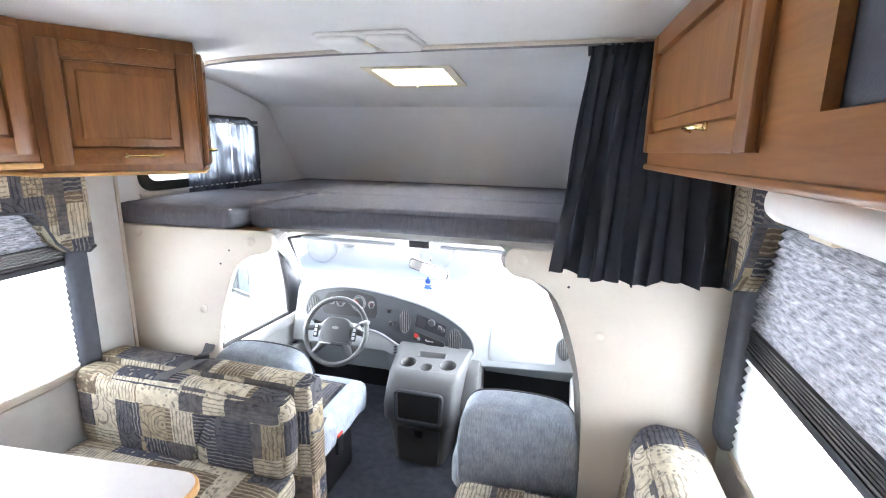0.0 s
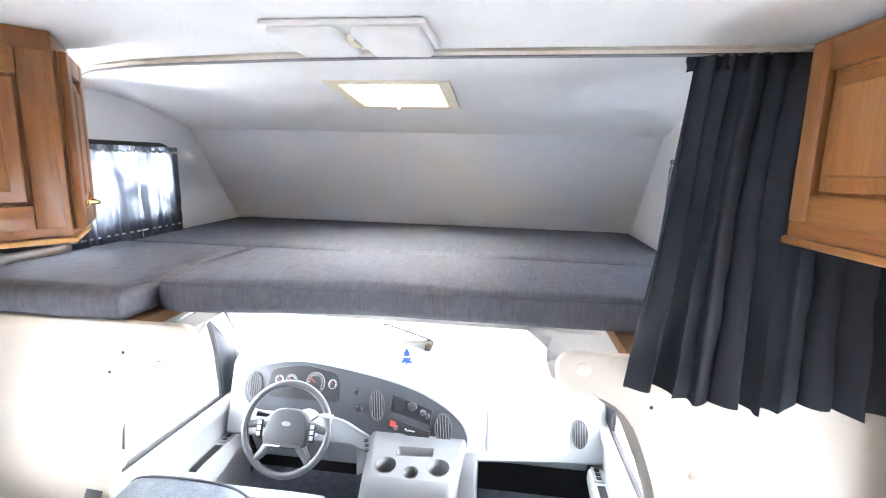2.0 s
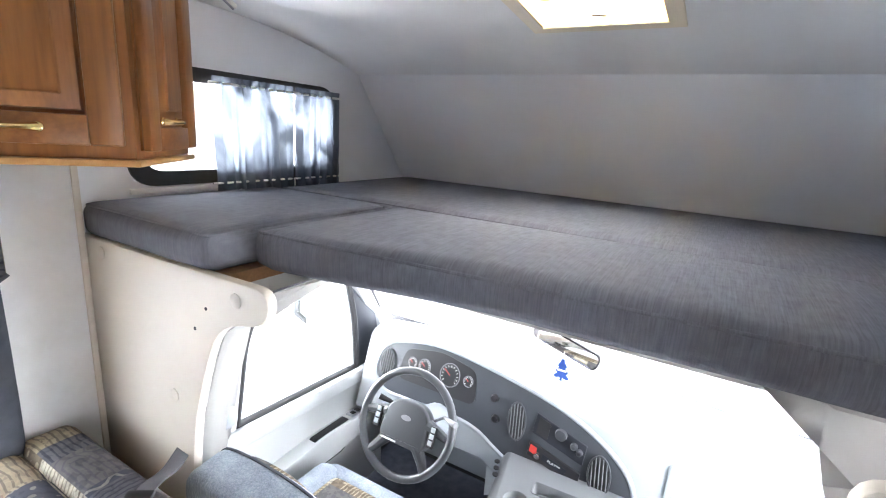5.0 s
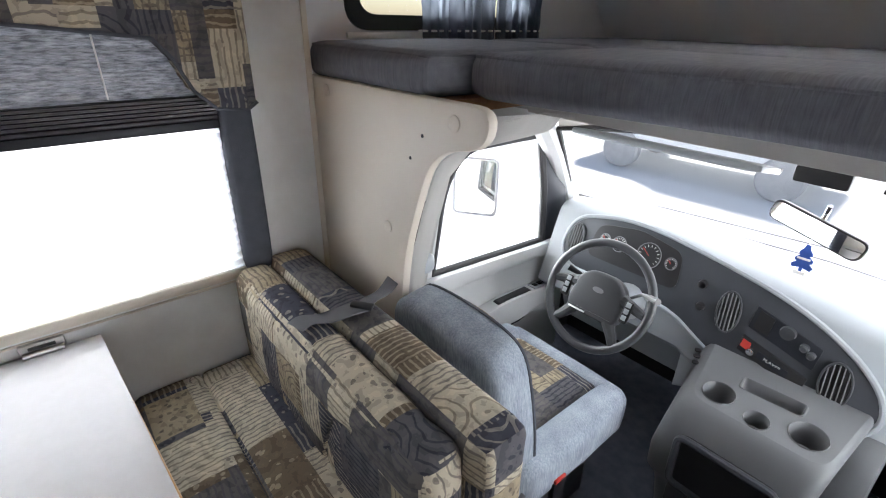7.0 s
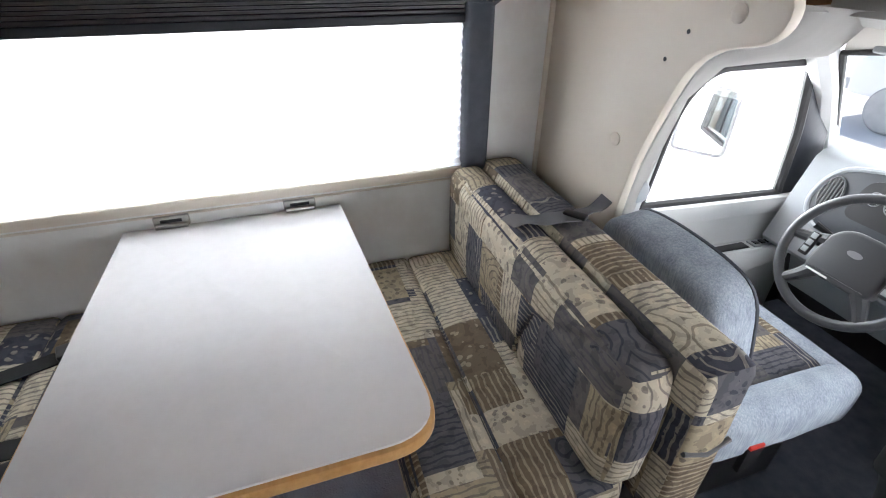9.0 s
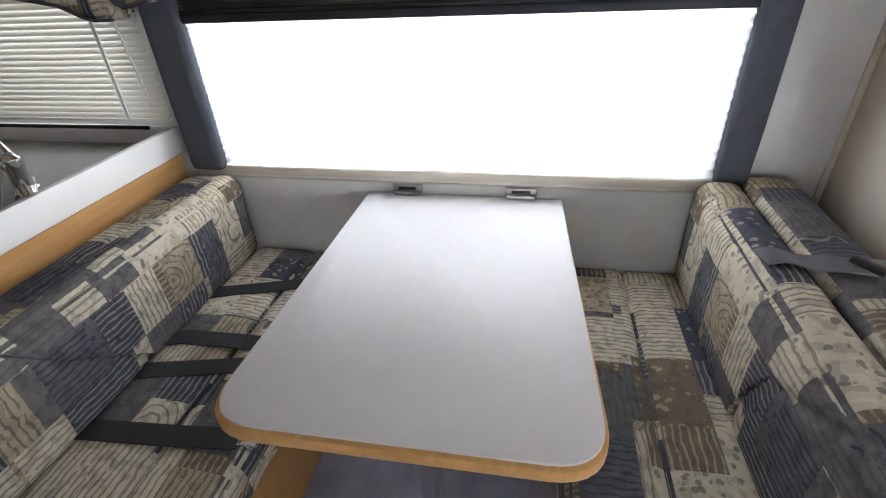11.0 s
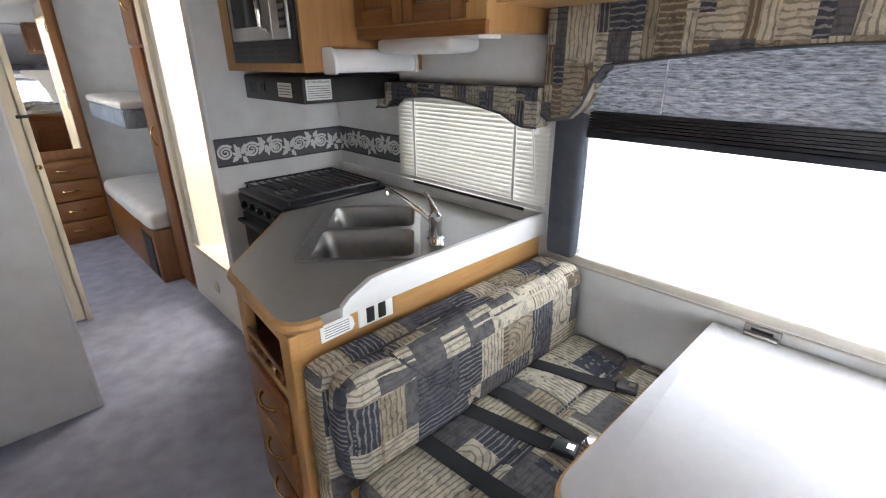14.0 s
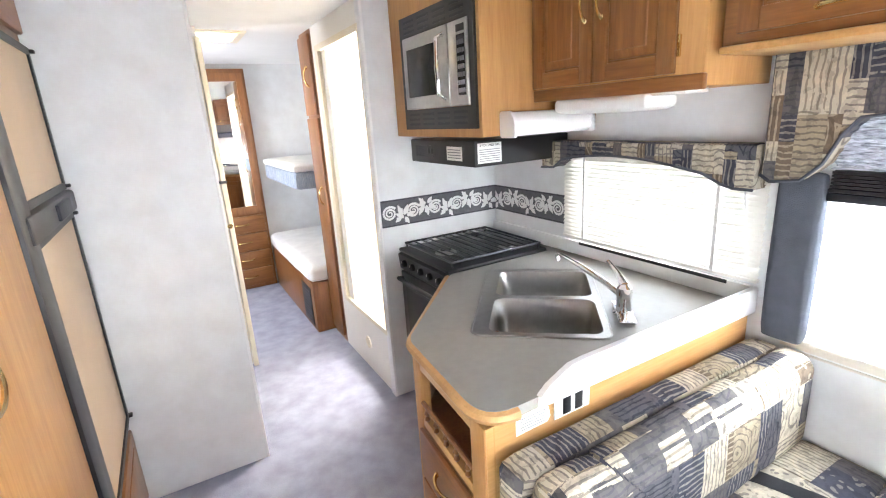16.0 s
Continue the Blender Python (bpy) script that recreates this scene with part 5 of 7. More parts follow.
af = thing("air_freshener", (0.10, 4.05, 0.90), "blue tree-shaped card air freshener hung on a string", "air freshener")
half = [(0.005, -0.048), (0.005, -0.036), (0.026, -0.040), (0.031, -0.030), (0.018, -0.018), (0.025, -0.014), (0.025, -0.006), (0.013, 0.006), (0.019, 0.010), (0.017, 0.018), (0.009, 0.028), (0.006, 0.042)]
tree = [(u, v) for u, v in half] + [(-u * 0.92, v + 0.001) for u, v in half[::-1]]
part("card", prism([(0.162 + u, 0.912 + v) for u, v in tree], 'Y', 3.93, 3.932), M_BLUE, af)
part("label_band", box(0.144, 0.180, 3.9285, 3.93, 0.904, 0.911), M_PAPER, af)
part("tag", box(0.146, 0.178, 3.929, 3.9315, 0.853, 0.864), M_PAPER, af, "white strip at the foot")
part("string", tube([(0.162, 3.931, 0.950), (0.160, 3.945, 0.982)], 0.0015, 6), M_WHITE, af)
for x in (-0.235, 0.62):
    v = thing("sun_visor", (x, 3.86, 1.15), "grey padded sun visor folded below the headliner", "sun visor", "sun visors")
    part("board", turned(cushion(-0.30, 0.30, -0.09, 0.09, -0.012, 0.012, 0.011, 0, 10, (), 0), pose(x, 3.70, 1.205, -12, 0, 0)), M_DASH, v)
    part("hinge_rod", tube([(x - 0.33, 3.78, 1.192), (x + 0.30, 3.78, 1.192)], 0.006, 8), M_BLACK, v)
single("header_console", box(0.11, 0.235, 3.70, 3.78, 1.19, 1.235, 0.008), M_BLACK, "small black plastic box on the windscreen header", "console")
for s, x in ((-1, -1.12), (1, 1.46)):
    om = thing("door_mirror", (x, 3.73, 0.58), "tall white-framed outside mirror on the cab door", "mirror", "door mirrors")
    turn = pose(x, 3.74, 0.835, 0, 0, -36 * s)
    part("housing", turned(prism(rounded([(-0.105, -0.14), (0.105, -0.14), (0.105, 0.14), (-0.105, 0.14)], 0.03, 5), 'Y', 0.0, 0.05, 0.01), turn), M_CABTRIM, om)
    part("glass", turned(prism(rounded([(-0.095, -0.13), (0.095, -0.13), (0.095, 0.13), (-0.095, 0.13)], 0.025, 5), 'Y', -0.003, 0.0), turn), M_MIRROR, om)
    part("rim", turned(tube([(u, -0.002, v) for u, v in rounded([(-0.105, -0.14), (0.105, -0.14), (0.105, 0.14), (-0.105, 0.14)], 0.03, 5)], 0.005, 6, True), turn), M_FAINT, om)
    part("arm", tube([(x, 3.76, 0.70), (x - 0.03 * s, 3.80, 0.64), (x - 0.24 * s, 3.86, 0.56)], 0.008, 8), M_CABTRIM, om)


# ---- dashboard ----
def face_y(x, z):
    return 3.935 + 0.32 * (z - 0.5) + 0.07 * max(0.0, (x - 0.40) / 0.6)


def on_face(pts, d0, d1, bev=0.0):
    """A plate on the leaning dash face: outline in x and z, from d0 to d1 proud of it."""
    bm = bmesh.new()
    lo = [bm.verts.new((x, face_y(x, z) - d0, z)) for x, z in pts]
    hi = [bm.verts.new((x, face_y(x, z) - d1, z)) for x, z in pts]
    bm.faces.new(lo)
    bm.faces.new(hi[::-1])
    n = len(pts)
    for i in range(n):
        bm.faces.new((lo[i], lo[(i + 1) % n], hi[(i + 1) % n], hi[i]))
    bmesh.ops.recalc_face_normals(bm, faces=bm.faces[:])
    if bev:
        bmesh.ops.bevel(bm, geom=[e for e in bm.edges if e.verts[0] in hi and e.verts[1] in hi], offset=bev, segments=2, affect='EDGES', profile=0.5)
    return bm


def ellipse(cx, cz, a, b, lean=0.0, n=22):
    out = []
    for k in range(n):
        t = 2 * math.pi * k / n
        u, v = a * math.cos(t), b * math.sin(t)
        out.append((cx + u * math.cos(lean) - v * math.sin(lean), cz + u * math.sin(lean) + v * math.cos(lean)))
    return out


ORIGIN[0] = Vector((0.032, -0.075, 0.01))
dash = thing("dashboard", (0.17, 4.1, 0.4), "pale grey vehicle dashboard with a charcoal oval instrument panel", "dashboard")
bm = bmesh.new()
grid = []
for i in range(41):
    x = -0.80 + 1.92 * i / 40
    top = 0.80 - 0.10 * max(0.0, min(1.0, (x + 0.35) / 0.95)) - 0.02 * max(0.0, (x - 0.6) / 0.5)
    low = 0.43 if x > -0.1 else 0.45
    bulge = 0.0
    back = 4.415 - 0.15 * abs((x - 0.17) / 1.03) ** 2.2
    prof = [(back, 0.755), (back - 0.06, 0.5 * (top + 0.775)), (face_y(x, top) + 0.10, top + 0.012), (face_y(x, top) + 0.02, top), (face_y(x, top) - 0.004, top - 0.02),
            (face_y(x, (top + low) / 2), (top + low) / 2), (face_y(x, low), low), (face_y(x, low) + 0.015, low - 0.02), (face_y(x, low) + 0.14, low - 0.03), (back, low - 0.03)]
    grid.append([bm.verts.new((x, y, z)) for y, z in prof])
for a, b in zip(grid, grid[1:]):
    for j in range(len(a) - 1):
        bm.faces.new((a[j], a[j + 1], b[j + 1], b[j]))
bm.faces.new(grid[0])
bm.faces.new(grid[-1])
bmesh.ops.recalc_face_normals(bm, faces=bm.faces[:])
part("body", bm, M_DASH, dash, "", 50)
oval = rounded([(-0.735, 0.63), (-0.70, 0.775), (-0.45, 0.835), (-0.10, 0.795), (0.20, 0.735), (0.42, 0.62), (0.475, 0.49), (0.36, 0.405), (0.14, 0.425), (-0.06, 0.50), (-0.20, 0.57), (-0.66, 0.56)], [0.06, 0.08, 0.15, 0.2, 0.2, 0.15, 0.1, 0.1, 0.15, 0.15, 0.12, 0.06], 6)
op = part("instrument_panel", on_face(oval, -0.004, 0.010, 0.004), M_PANEL, dash, "charcoal oval panel")
part("trim_ring", tube([(x, face_y(x, z) - 0.006, z) for x, z in oval], 0.010, 8, True), M_DASH, dash)


def air_vent(cx, cz, a, b, lean, parent):
    v = part("air_vent", on_face(ellipse(cx, cz, a, b, lean), 0.008, 0.016, 0.002), M_BLACK, parent, "black oval louvred vent")
    part("bezel", tube([(x, face_y(x, z) - 0.016, z) for x, z in ellipse(cx, cz, a, b, lean)], 0.0035, 8, True), M_WHEEL, v)
    for k in range(-2, 3):
        u = k / 3 * a
        h = b * math.sqrt(1 - (u / a) ** 2) * 0.92
        p0 = (cx + u * math.cos(lean) + h * math.sin(lean), cz + u * math.sin(lean) - h * math.cos(lean))
        p1 = (cx + u * math.cos(lean) - h * math.sin(lean), cz + u * math.sin(lean) + h * math.cos(lean))
        part("louvre", tube([(x, face_y(x, z) - 0.018, z) for x, z in (p0, p1)], 0.0022, 6), M_CONSOLE, v)


air_vent(-0.01, 0.645, 0.037, 0.070, 0.12, dash)
air_vent(0.33, 0.565, 0.040, 0.068, 0.12, dash)
air_vent(0.995, 0.565, 0.036, 0.062, 0.05, dash)
air_vent(-0.665, 0.69, 0.035, 0.06, 0.0, dash)
hood = part("gauge_binnacle", on_face(rounded([(-0.60, 0.64), (-0.58, 0.775), (-0.40, 0.805), (-0.22, 0.775), (-0.20, 0.64)], 0.04, 5), 0.006, 0.012), M_BLACK, dash, "black dials behind the wheel")
for cx, r in ((-0.47, 0.03), (-0.535, 0.022), (-0.34, 0.048), (-0.25, 0.022)):
    dl = part("dial", on_face(ellipse(cx, 0.725, r, r), 0.012, 0.0135), M_BLACK, hood)
    part("dial_ring", tube([(x, face_y(x, z) - 0.014, z) for x, z in ellipse(cx, 0.725, r, r)], 0.0018, 6, True), M_FAINT, dl)
    part("tick_marks", merge(*[tube([(cx + r * k * math.cos(a), face_y(cx, 0.725 + r * k * math.sin(a)) - 0.0145, 0.725 + r * k * math.sin(a)) for k in (0.68, 0.86)], 0.0012, 4) for a in [radians(-40 + 260 * i / 12) for i in range(13)]]), M_PAPER, dl)
    part("needle", tube([(cx, face_y(cx, 0.725) - 0.015, 0.725), (cx - r * 0.6, face_y(cx, 0.725) - 0.012, 0.725 + r * 0.5)], 0.0015, 6), M_RED, dl)
rd = part("radio", on_face([(0.055, 0.545), (0.06, 0.595), (0.265, 0.545), (0.26, 0.495)], 0.008, 0.018, 0.002), M_BLACK, dash, "black car radio with a red display edge")
part("display", on_face([(0.115, 0.545), (0.118, 0.567), (0.215, 0.544), (0.212, 0.522)], 0.018, 0.0195), M_DARKDASH, rd)
part("red_edge", on_face([(0.062, 0.560), (0.065, 0.586), (0.092, 0.579), (0.090, 0.553)], 0.018, 0.0195), M_RED, rd)
part("knob", turned(lathe([(0.013, 0), (0.012, -0.012), (0.009, -0.014)], (0, 0, 0), 'Y', 16), Matrix.Translation((0.098, face_y(0.098, 0.556) - 0.018, 0.556))), M_CHROME, rd)
part("lettering", text_mesh("PLAYER", 0.016, pose(0.166, face_y(0.166, 0.545) - 0.0205, 0.545, 90, 13, 0)), M_PAPER, rd)
cp = part("climate_panel", on_face([(0.06, 0.625), (0.065, 0.70), (0.27, 0.645), (0.265, 0.575)], 0.008, 0.013, 0.002), M_DARKDASH, dash)
for cx, cz, r in ((0.17, 0.655, 0.024), (0.225, 0.632, 0.014), (0.248, 0.618, 0.013)):
    part("control_knob", turned(lathe([(r, 0), (r * 0.9, -0.014), (r * 0.5, -0.018)], (0, 0, 0), 'Y', 18), Matrix.Translation((cx, face_y(cx, cz) - 0.012, cz))), M_WHEEL, cp)
part("pocket", on_face([(0.075, 0.63), (0.078, 0.69), (0.125, 0.678), (0.122, 0.618)], 0.012, 0.0145), M_BLACK, cp)
for cx, cz in ((-0.10, 0.625), (-0.12, 0.70)):
    part("light_switch", turned(lathe([(0.016, 0), (0.014, -0.016), (0.008, -0.02)], (0, 0, 0), 'Y', 16), Matrix.Translation((cx, face_y(cx, cz) - 0.01, cz))), M_BLACK, dash)
gb = part("glovebox_lid", on_face(rounded([(0.545, 0.465), (0.545, 0.675), (0.945, 0.655), (0.945, 0.465)], 0.02, 4), 0.0, 0.008, 0.004), M_DASH, dash)
part("knee_panel", prism([(4.02, 0.44), (4.00, 0.40), (4.06, 0.24), (4.12, 0.22), (4.16, 0.44)], 'X', -0.72, -0.10, 0.012), M_DASH, dash)
part("lower_panel", prism([(4.10, 0.42), (4.06, 0.40), (4.10, 0.31), (4.16, 0.28), (4.2, 0.42)], 'X', 0.50, 1.06, 0.012), M_DASH, dash)
part("panel_bolster", prism([(-0.12, 0.42), (0.02, 0.47), (0.02, 0.30), (-0.12, 0.24)], 'Y', 3.96, 4.05, 0.01), M_DASH, dash)
ORIGIN[0] = Vector((0, 0, 0))
single("wiper", tube([(-0.50, 4.33, 0.79), (-0.1, 4.36, 0.80), (0.25, 4.37, 0.815)], 0.0025, 6), M_FAINT, "thin dark windscreen wiper resting at the glass", "wiper")

# steering wheel
ORIGIN[0] = Vector((0.048, -0.10, 0.0))
sw = thing("steering_wheel", (-0.375, 3.72, 0.65), "grey four-spoke steering wheel with a padded hub", "steering wheel")
wm = pose(-0.375, 3.72, 0.655, -27, 0, 0)


def wheel_pt(u, v, w=0.0):
    return wm @ Vector((u, w, v))


part("rim", tube([wheel_pt(0.198 * math.cos(2 * math.pi * k / 48), 0.198 * math.sin(2 * math.pi * k / 48)) for k in range(48)], 0.0155, 12, True), M_WHEEL, sw, "dark grey leather-grain rim")
hub_pts = rounded([(-0.105, -0.062), (-0.085, -0.085), (0.085, -0.085), (0.105, -0.062), (0.095, 0.05), (0.05, 0.085), (-0.05, 0.085), (-0.095, 0.05)], 0.03, 4)
hub = part("hub_pad", turned(prism(hub_pts, 'Y', -0.012, 0.05, 0.012, 3), wm), M_WHEEL, sw)
part("badge", turned(prism(ellipse(0, 0.02, 0.022, 0.010), 'Y', -0.0145, -0.012), wm), M_FAINT, hub, "plain oval badge")
for pts in (((-0.09, 0.02), (-0.185, 0.0)), ((0.09, 0.02), (0.185, 0.0)), ((-0.07, -0.07), (-0.13, -0.15)), ((0.07, -0.07), (0.13, -0.15))):
    part("spoke", tube([wheel_pt(*pts[0], 0.012), wheel_pt((pts[0][0] + pts[1][0]) / 2, (pts[0][1] + pts[1][1]) / 2, 0.014), wheel_pt(*pts[1], 0.002)], [0.026, 0.02, 0.015], 10), M_WHEEL, sw)
for s in (-1, 1):
    kp = part("keypad", turned(box(s * 0.125 - 0.014, s * 0.125 + 0.014, -0.012, 0.002, -0.05, 0.03, 0.004), wm), M_BLACK, sw)
    for k in range(3):
        part("key", turned(box(s * 0.125 - 0.009, s * 0.125 + 0.009, -0.0145, -0.012, -0.04 + 0.024 * k, -0.022 + 0.024 * k, 0.001), wm), M_DASH, kp)
part("column", tube([(-0.375, 3.75, 0.64), (-0.375, 3.98, 0.53)], [0.055, 0.075], 16), M_DASH, sw)
part("sticker", turned(box(-0.085, -0.015, -0.0135, -0.0122, -0.079, -0.073), wm), M_PAPER, hub, "white paper sticker")
part("gear_lever", tube([(-0.31, 3.83, 0.63), (-0.24, 3.78, 0.70), (-0.18, 3.72, 0.735), (-0.15, 3.70, 0.745)], [0.006, 0.006, 0.011, 0.011], 10), M_CONSOLE, sw)
part("indicator_stalk", tube([(-0.44, 3.83, 0.63), (-0.50, 3.80, 0.66), (-0.55, 3.78, 0.68)], [0.008, 0.008, 0.013], 10), M_BLACK, sw)

# engine cover console
ORIGIN[0] = Vector((-0.028, 0.012, -0.008))
con = thing("engine_console", (0.26, 3.75, CFL), "grey plastic engine cover console with cup holders and a cubby", "console")


def deck_z(y):
    return 0.497 + 0.16 * (y - 3.57)


def console_ring(z, x0, x1, y0, flare, tilt):
    """One level of the moulded console; flare: how much wider it is at the dash."""
    return [(u, v, z + (0.16 * (v - 3.57) if tilt else 0)) for u, v in rounded([(x0, y0), (x1, y0), (x1 + flare, 3.95), (x0 - flare * 1.6, 3.95)], [0.05, 0.05, 0.01, 0.01], 5)]


levels = [(CFL, 0.10, 0.40, 3.555, 0.02, 0), (0.10, 0.07, 0.43, 3.545, 0.025, 0), (0.165, 0.055, 0.445, 3.53, 0.03, 0), (0.195, 0.045, 0.46, 3.500, 0.03, 0), (0.29, 0.045, 0.462, 3.488, 0.03, 0),
          (0.385, 0.058, 0.468, 3.497, 0.035, 0), (0.445, 0.066, 0.474, 3.515, 0.04, 1), (0.475, 0.072, 0.478, 3.535, 0.04, 1), (0.492, 0.085, 0.470, 3.556, 0.04, 1), (0.497, 0.10, 0.462, 3.575, 0.04, 1)]
bm = bmesh.new()
loops = [[bm.verts.new(p) for p in console_ring(*lv)] for lv in levels]
for p, q in zip(loops, loops[1:]):
    for k in range(len(p)):
        bm.faces.new((p[k], p[(k + 1) % len(p)], q[(k + 1) % len(p)], q[k]))
bmesh.ops.recalc_face_normals(bm, faces=bm.faces[:])
part("body", bm, M_CONSOLE, con, "", 55)
wells = [(0.158, 3.640, 0.045, 0.075), (0.398, 3.655, 0.047, 0.075), (0.278, 3.612, 0.033, 0.05)]
tray = rounded([(0.195, 3.705), (0.36, 3.715), (0.358, 3.765), (0.19, 3.757)], 0.012, 3)
bm = bmesh.new()
es = []
rim = [(u, v) for u, v, w in console_ring(*levels[-1])]
for pts in [rim, tray] + [ellipse(cx, cy, r, r, 0, 26) for cx, cy, r, _ in wells]:
    vs = [bm.verts.new((u, v, deck_z(v))) for u, v in pts]
    es += [bm.edges.new((vs[k], vs[(k + 1) % len(vs)])) for k in range(len(vs))]
bmesh.ops.triangle_fill(bm, use_beauty=True, use_dissolve=False, edges=es)
part("deck", bm, M_CONSOLE, con)


def well(rim_pts, dep, inset):
    """A moulded pocket below an outline on the deck."""
    bm = bmesh.new()
    cx = sum(u for u, v in rim_pts) / len(rim_pts)
    cy = sum(v for u, v in rim_pts) / len(rim_pts)
    rows = []
    for k, dz in ((1.10, 0.0005), (1.05, 0.004), (1.0, 0.001), (inset, -dep), (0.05, -dep - 0.001)):
        rows.append([bm.verts.new((cx + (u - cx) * k, cy + (v - cy) * k, deck_z(v) + dz)) for u, v in rim_pts])
    for p, q in zip(rows, rows[1:]):
        for k in range(len(p)):
            bm.faces.new((p[k], p[(k + 1) % len(p)], q[(k + 1) % len(p)], q[k]))
    bmesh.ops.recalc_face_normals(bm, faces=bm.faces[:])
    return bm


for cx, cy, r, dep in wells:
    part("cup_holder", well(ellipse(cx, cy, r, r, 0, 26), dep, 0.9), M_CONSOLE, con)
part("tray", well(tray, 0.04, 0.94), M_CONSOLE, con)
# No hollow here: a black plate, slightly proud, stands for the cubby's inner shade.
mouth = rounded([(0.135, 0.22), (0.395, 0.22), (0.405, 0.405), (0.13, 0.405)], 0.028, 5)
cubby_shade = part("cubby", prism(mouth, 'Y', 3.482, 3.53), M_BLACK, con, "black plate standing in for the shaded inside of the cubby")
part("cubby_rim", tube([(u, 3.482, v) for u, v in mouth], 0.012, 8, True), M_PANEL, cubby_shade)
part("lower_door", prism(rounded([(0.135, -0.075), (0.375, -0.075), (0.385, 0.155), (0.125, 0.155)], 0.015, 4), 'Y', 3.520, 3.57, 0.008), M_WHEEL, con, "darker lower door")
part("latch", box(0.235, 0.285, 3.512, 3.522, 0.10, 0.14, 0.003), M_BLACK, con)
part("flank", prism(rounded([(3.70, CFL), (3.66, 0.25), (3.76, 0.47), (3.98, 0.49), (3.98, CFL)], [0.01, 0.06, 0.06, 0.01, 0.01], 4), 'X', 0.47, 0.565, 0.02), M_CONSOLE, con)
for k in range(3):
    part("coin_slot", lathe([(0.011, 0.0), (0.011, 0.004), (0.004, 0.0045)], (0.045 - 0.010 * k, 3.715 + 0.030 * k, deck_z(3.715 + 0.030 * k)), 'Z', 12), M_BLACK, con)


ORIGIN[0] = Vector((0, 0, 0))


# ---- cab seats ----
def cab_seat(cx, top, label, swivel=0.0):
    ob = thing("cab_seat", (cx, 3.2, CFL), label, "seat", "cab seats")
    w = 0.255
    back = rounded([(-w, 0.30), (-w * 1.02, 0.55), (-w * 0.86, top - 0.03), (-0.10, top), (0.10, top), (w * 0.86, top - 0.03), (w * 1.02, 0.55), (w, 0.30)], [0.05, 0.2, 0.08, 0.1, 0.1, 0.08, 0.2, 0.05], 5)
    m = pose(cx, 3.02, 0, 0, 0, swivel) @ pose(0, 0, 0.3, 7, 0, 0) @ pose(0, 0, -0.3)
    part("backrest", turned(prism(back, 'Y', -0.07, 0.075, 0.035, 4), m), M_DENIM, ob)
    part("back_piping", turned(tube([(u * 0.985, 0.055, v * 0.995) for u, v in back], 0.006, 6, True), m), M_STRAP, ob)
    inner = [(u * 0.66, 0.33 + (v - 0.30) * 0.90) for u, v in back]
    part("back_inset", turned(prism(inner, 'Y', 0.06, 0.088, 0.012), m), M_PATCH, ob, "patchwork cloth inset")
    mm = pose(cx, 3.235, 0, 0, 0, swivel)
    part("seat_cushion", turned(cushion(-0.21, 0.21, -0.16, 0.27, 0.24, 0.405, 0.05, 0.015, 14), mm), M_PATCH, ob, "patchwork cloth seat cushion")
    for s in (-1, 1):
        part("side_bolster", turned(cushion(s * 0.235 - 0.055, s * 0.235 + 0.055, -0.25, 0.29, 0.235, 0.425, 0.05, 0.01, 12), mm), M_DENIM, ob)
    part("front_roll", turned(cushion(-0.275, 0.275, 0.23, 0.335, 0.20, 0.395, 0.045, 0.006, 12), mm), M_DENIM, ob)
    part("pedestal", turned(box(-0.21, 0.21, -0.22, 0.24, CFL, 0.22, 0.01), mm), M_BLACK, ob)
    bk = part("belt_buckle", turned(box(0.285, 0.305, -0.12, -0.06, 0.20, 0.30, 0.005), mm), M_BLACK, ob)
    part("release_button", turned(box(0.284, 0.306, -0.115, -0.065, 0.298, 0.312, 0.003), mm), M_RED, bk)
    return ob


cab_seat(-0.375, 0.835, "grey-blue cloth driver seat with patchwork cushion and side bolsters")
cab_seat(0.84, 0.76, "grey-blue cloth passenger seat with patchwork cushion")
belt = thing("shoulder_belt", (-0.62, 2.95, 0.84), "grey shoulder belt laid over the bench back", "seat belt")


def flowing(pts, n=6):
    """Points along a smooth curve through pts."""
    p = [Vector(q) for q in pts]
    p = [p[0] * 2 - p[1]] + p + [p[-1] * 2 - p[-2]]
    out = []
    for a, b, c, d in zip(p, p[1:], p[2:], p[3:]):
        for k in range(n):
            t = k / n
            out.append(0.5 * (2 * b + (c - a) * t + (2 * a - 5 * b + 4 * c - d) * t * t + (3 * b - a - 3 * c + d) * t ** 3))
    return out + [p[-2]]


part("webbing", ribbon(flowing([(-0.80, 3.16, 0.79), (-0.745, 3.09, 0.83), (-0.68, 3.02, 0.852), (-0.635, 2.95, 0.838), (-0.59, 2.87, 0.822), (-0.55, 2.80, 0.842), (-0.52, 2.75, 0.848)]), 0.048, 0.003, (0.8, 0.6, 0.1)), M_GREYBELT, belt)
part("webbing", ribbon(flowing([(-0.525, 2.76, 0.846), (-0.53, 2.71, 0.848), (-0.55, 2.66, 0.836), (-0.57, 2.615, 0.838), (-0.575, 2.585, 0.826)]), 0.06, 0.003, (1, 0.25, 0)), M_GREYBELT, belt)
part("tongue", turned(box(-0.032, 0.032, -0.012, 0.012, 0, 0.012, 0.004), pose(-0.522, 2.755, 0.848, 6, 0, 35)), M_BLACK, belt)

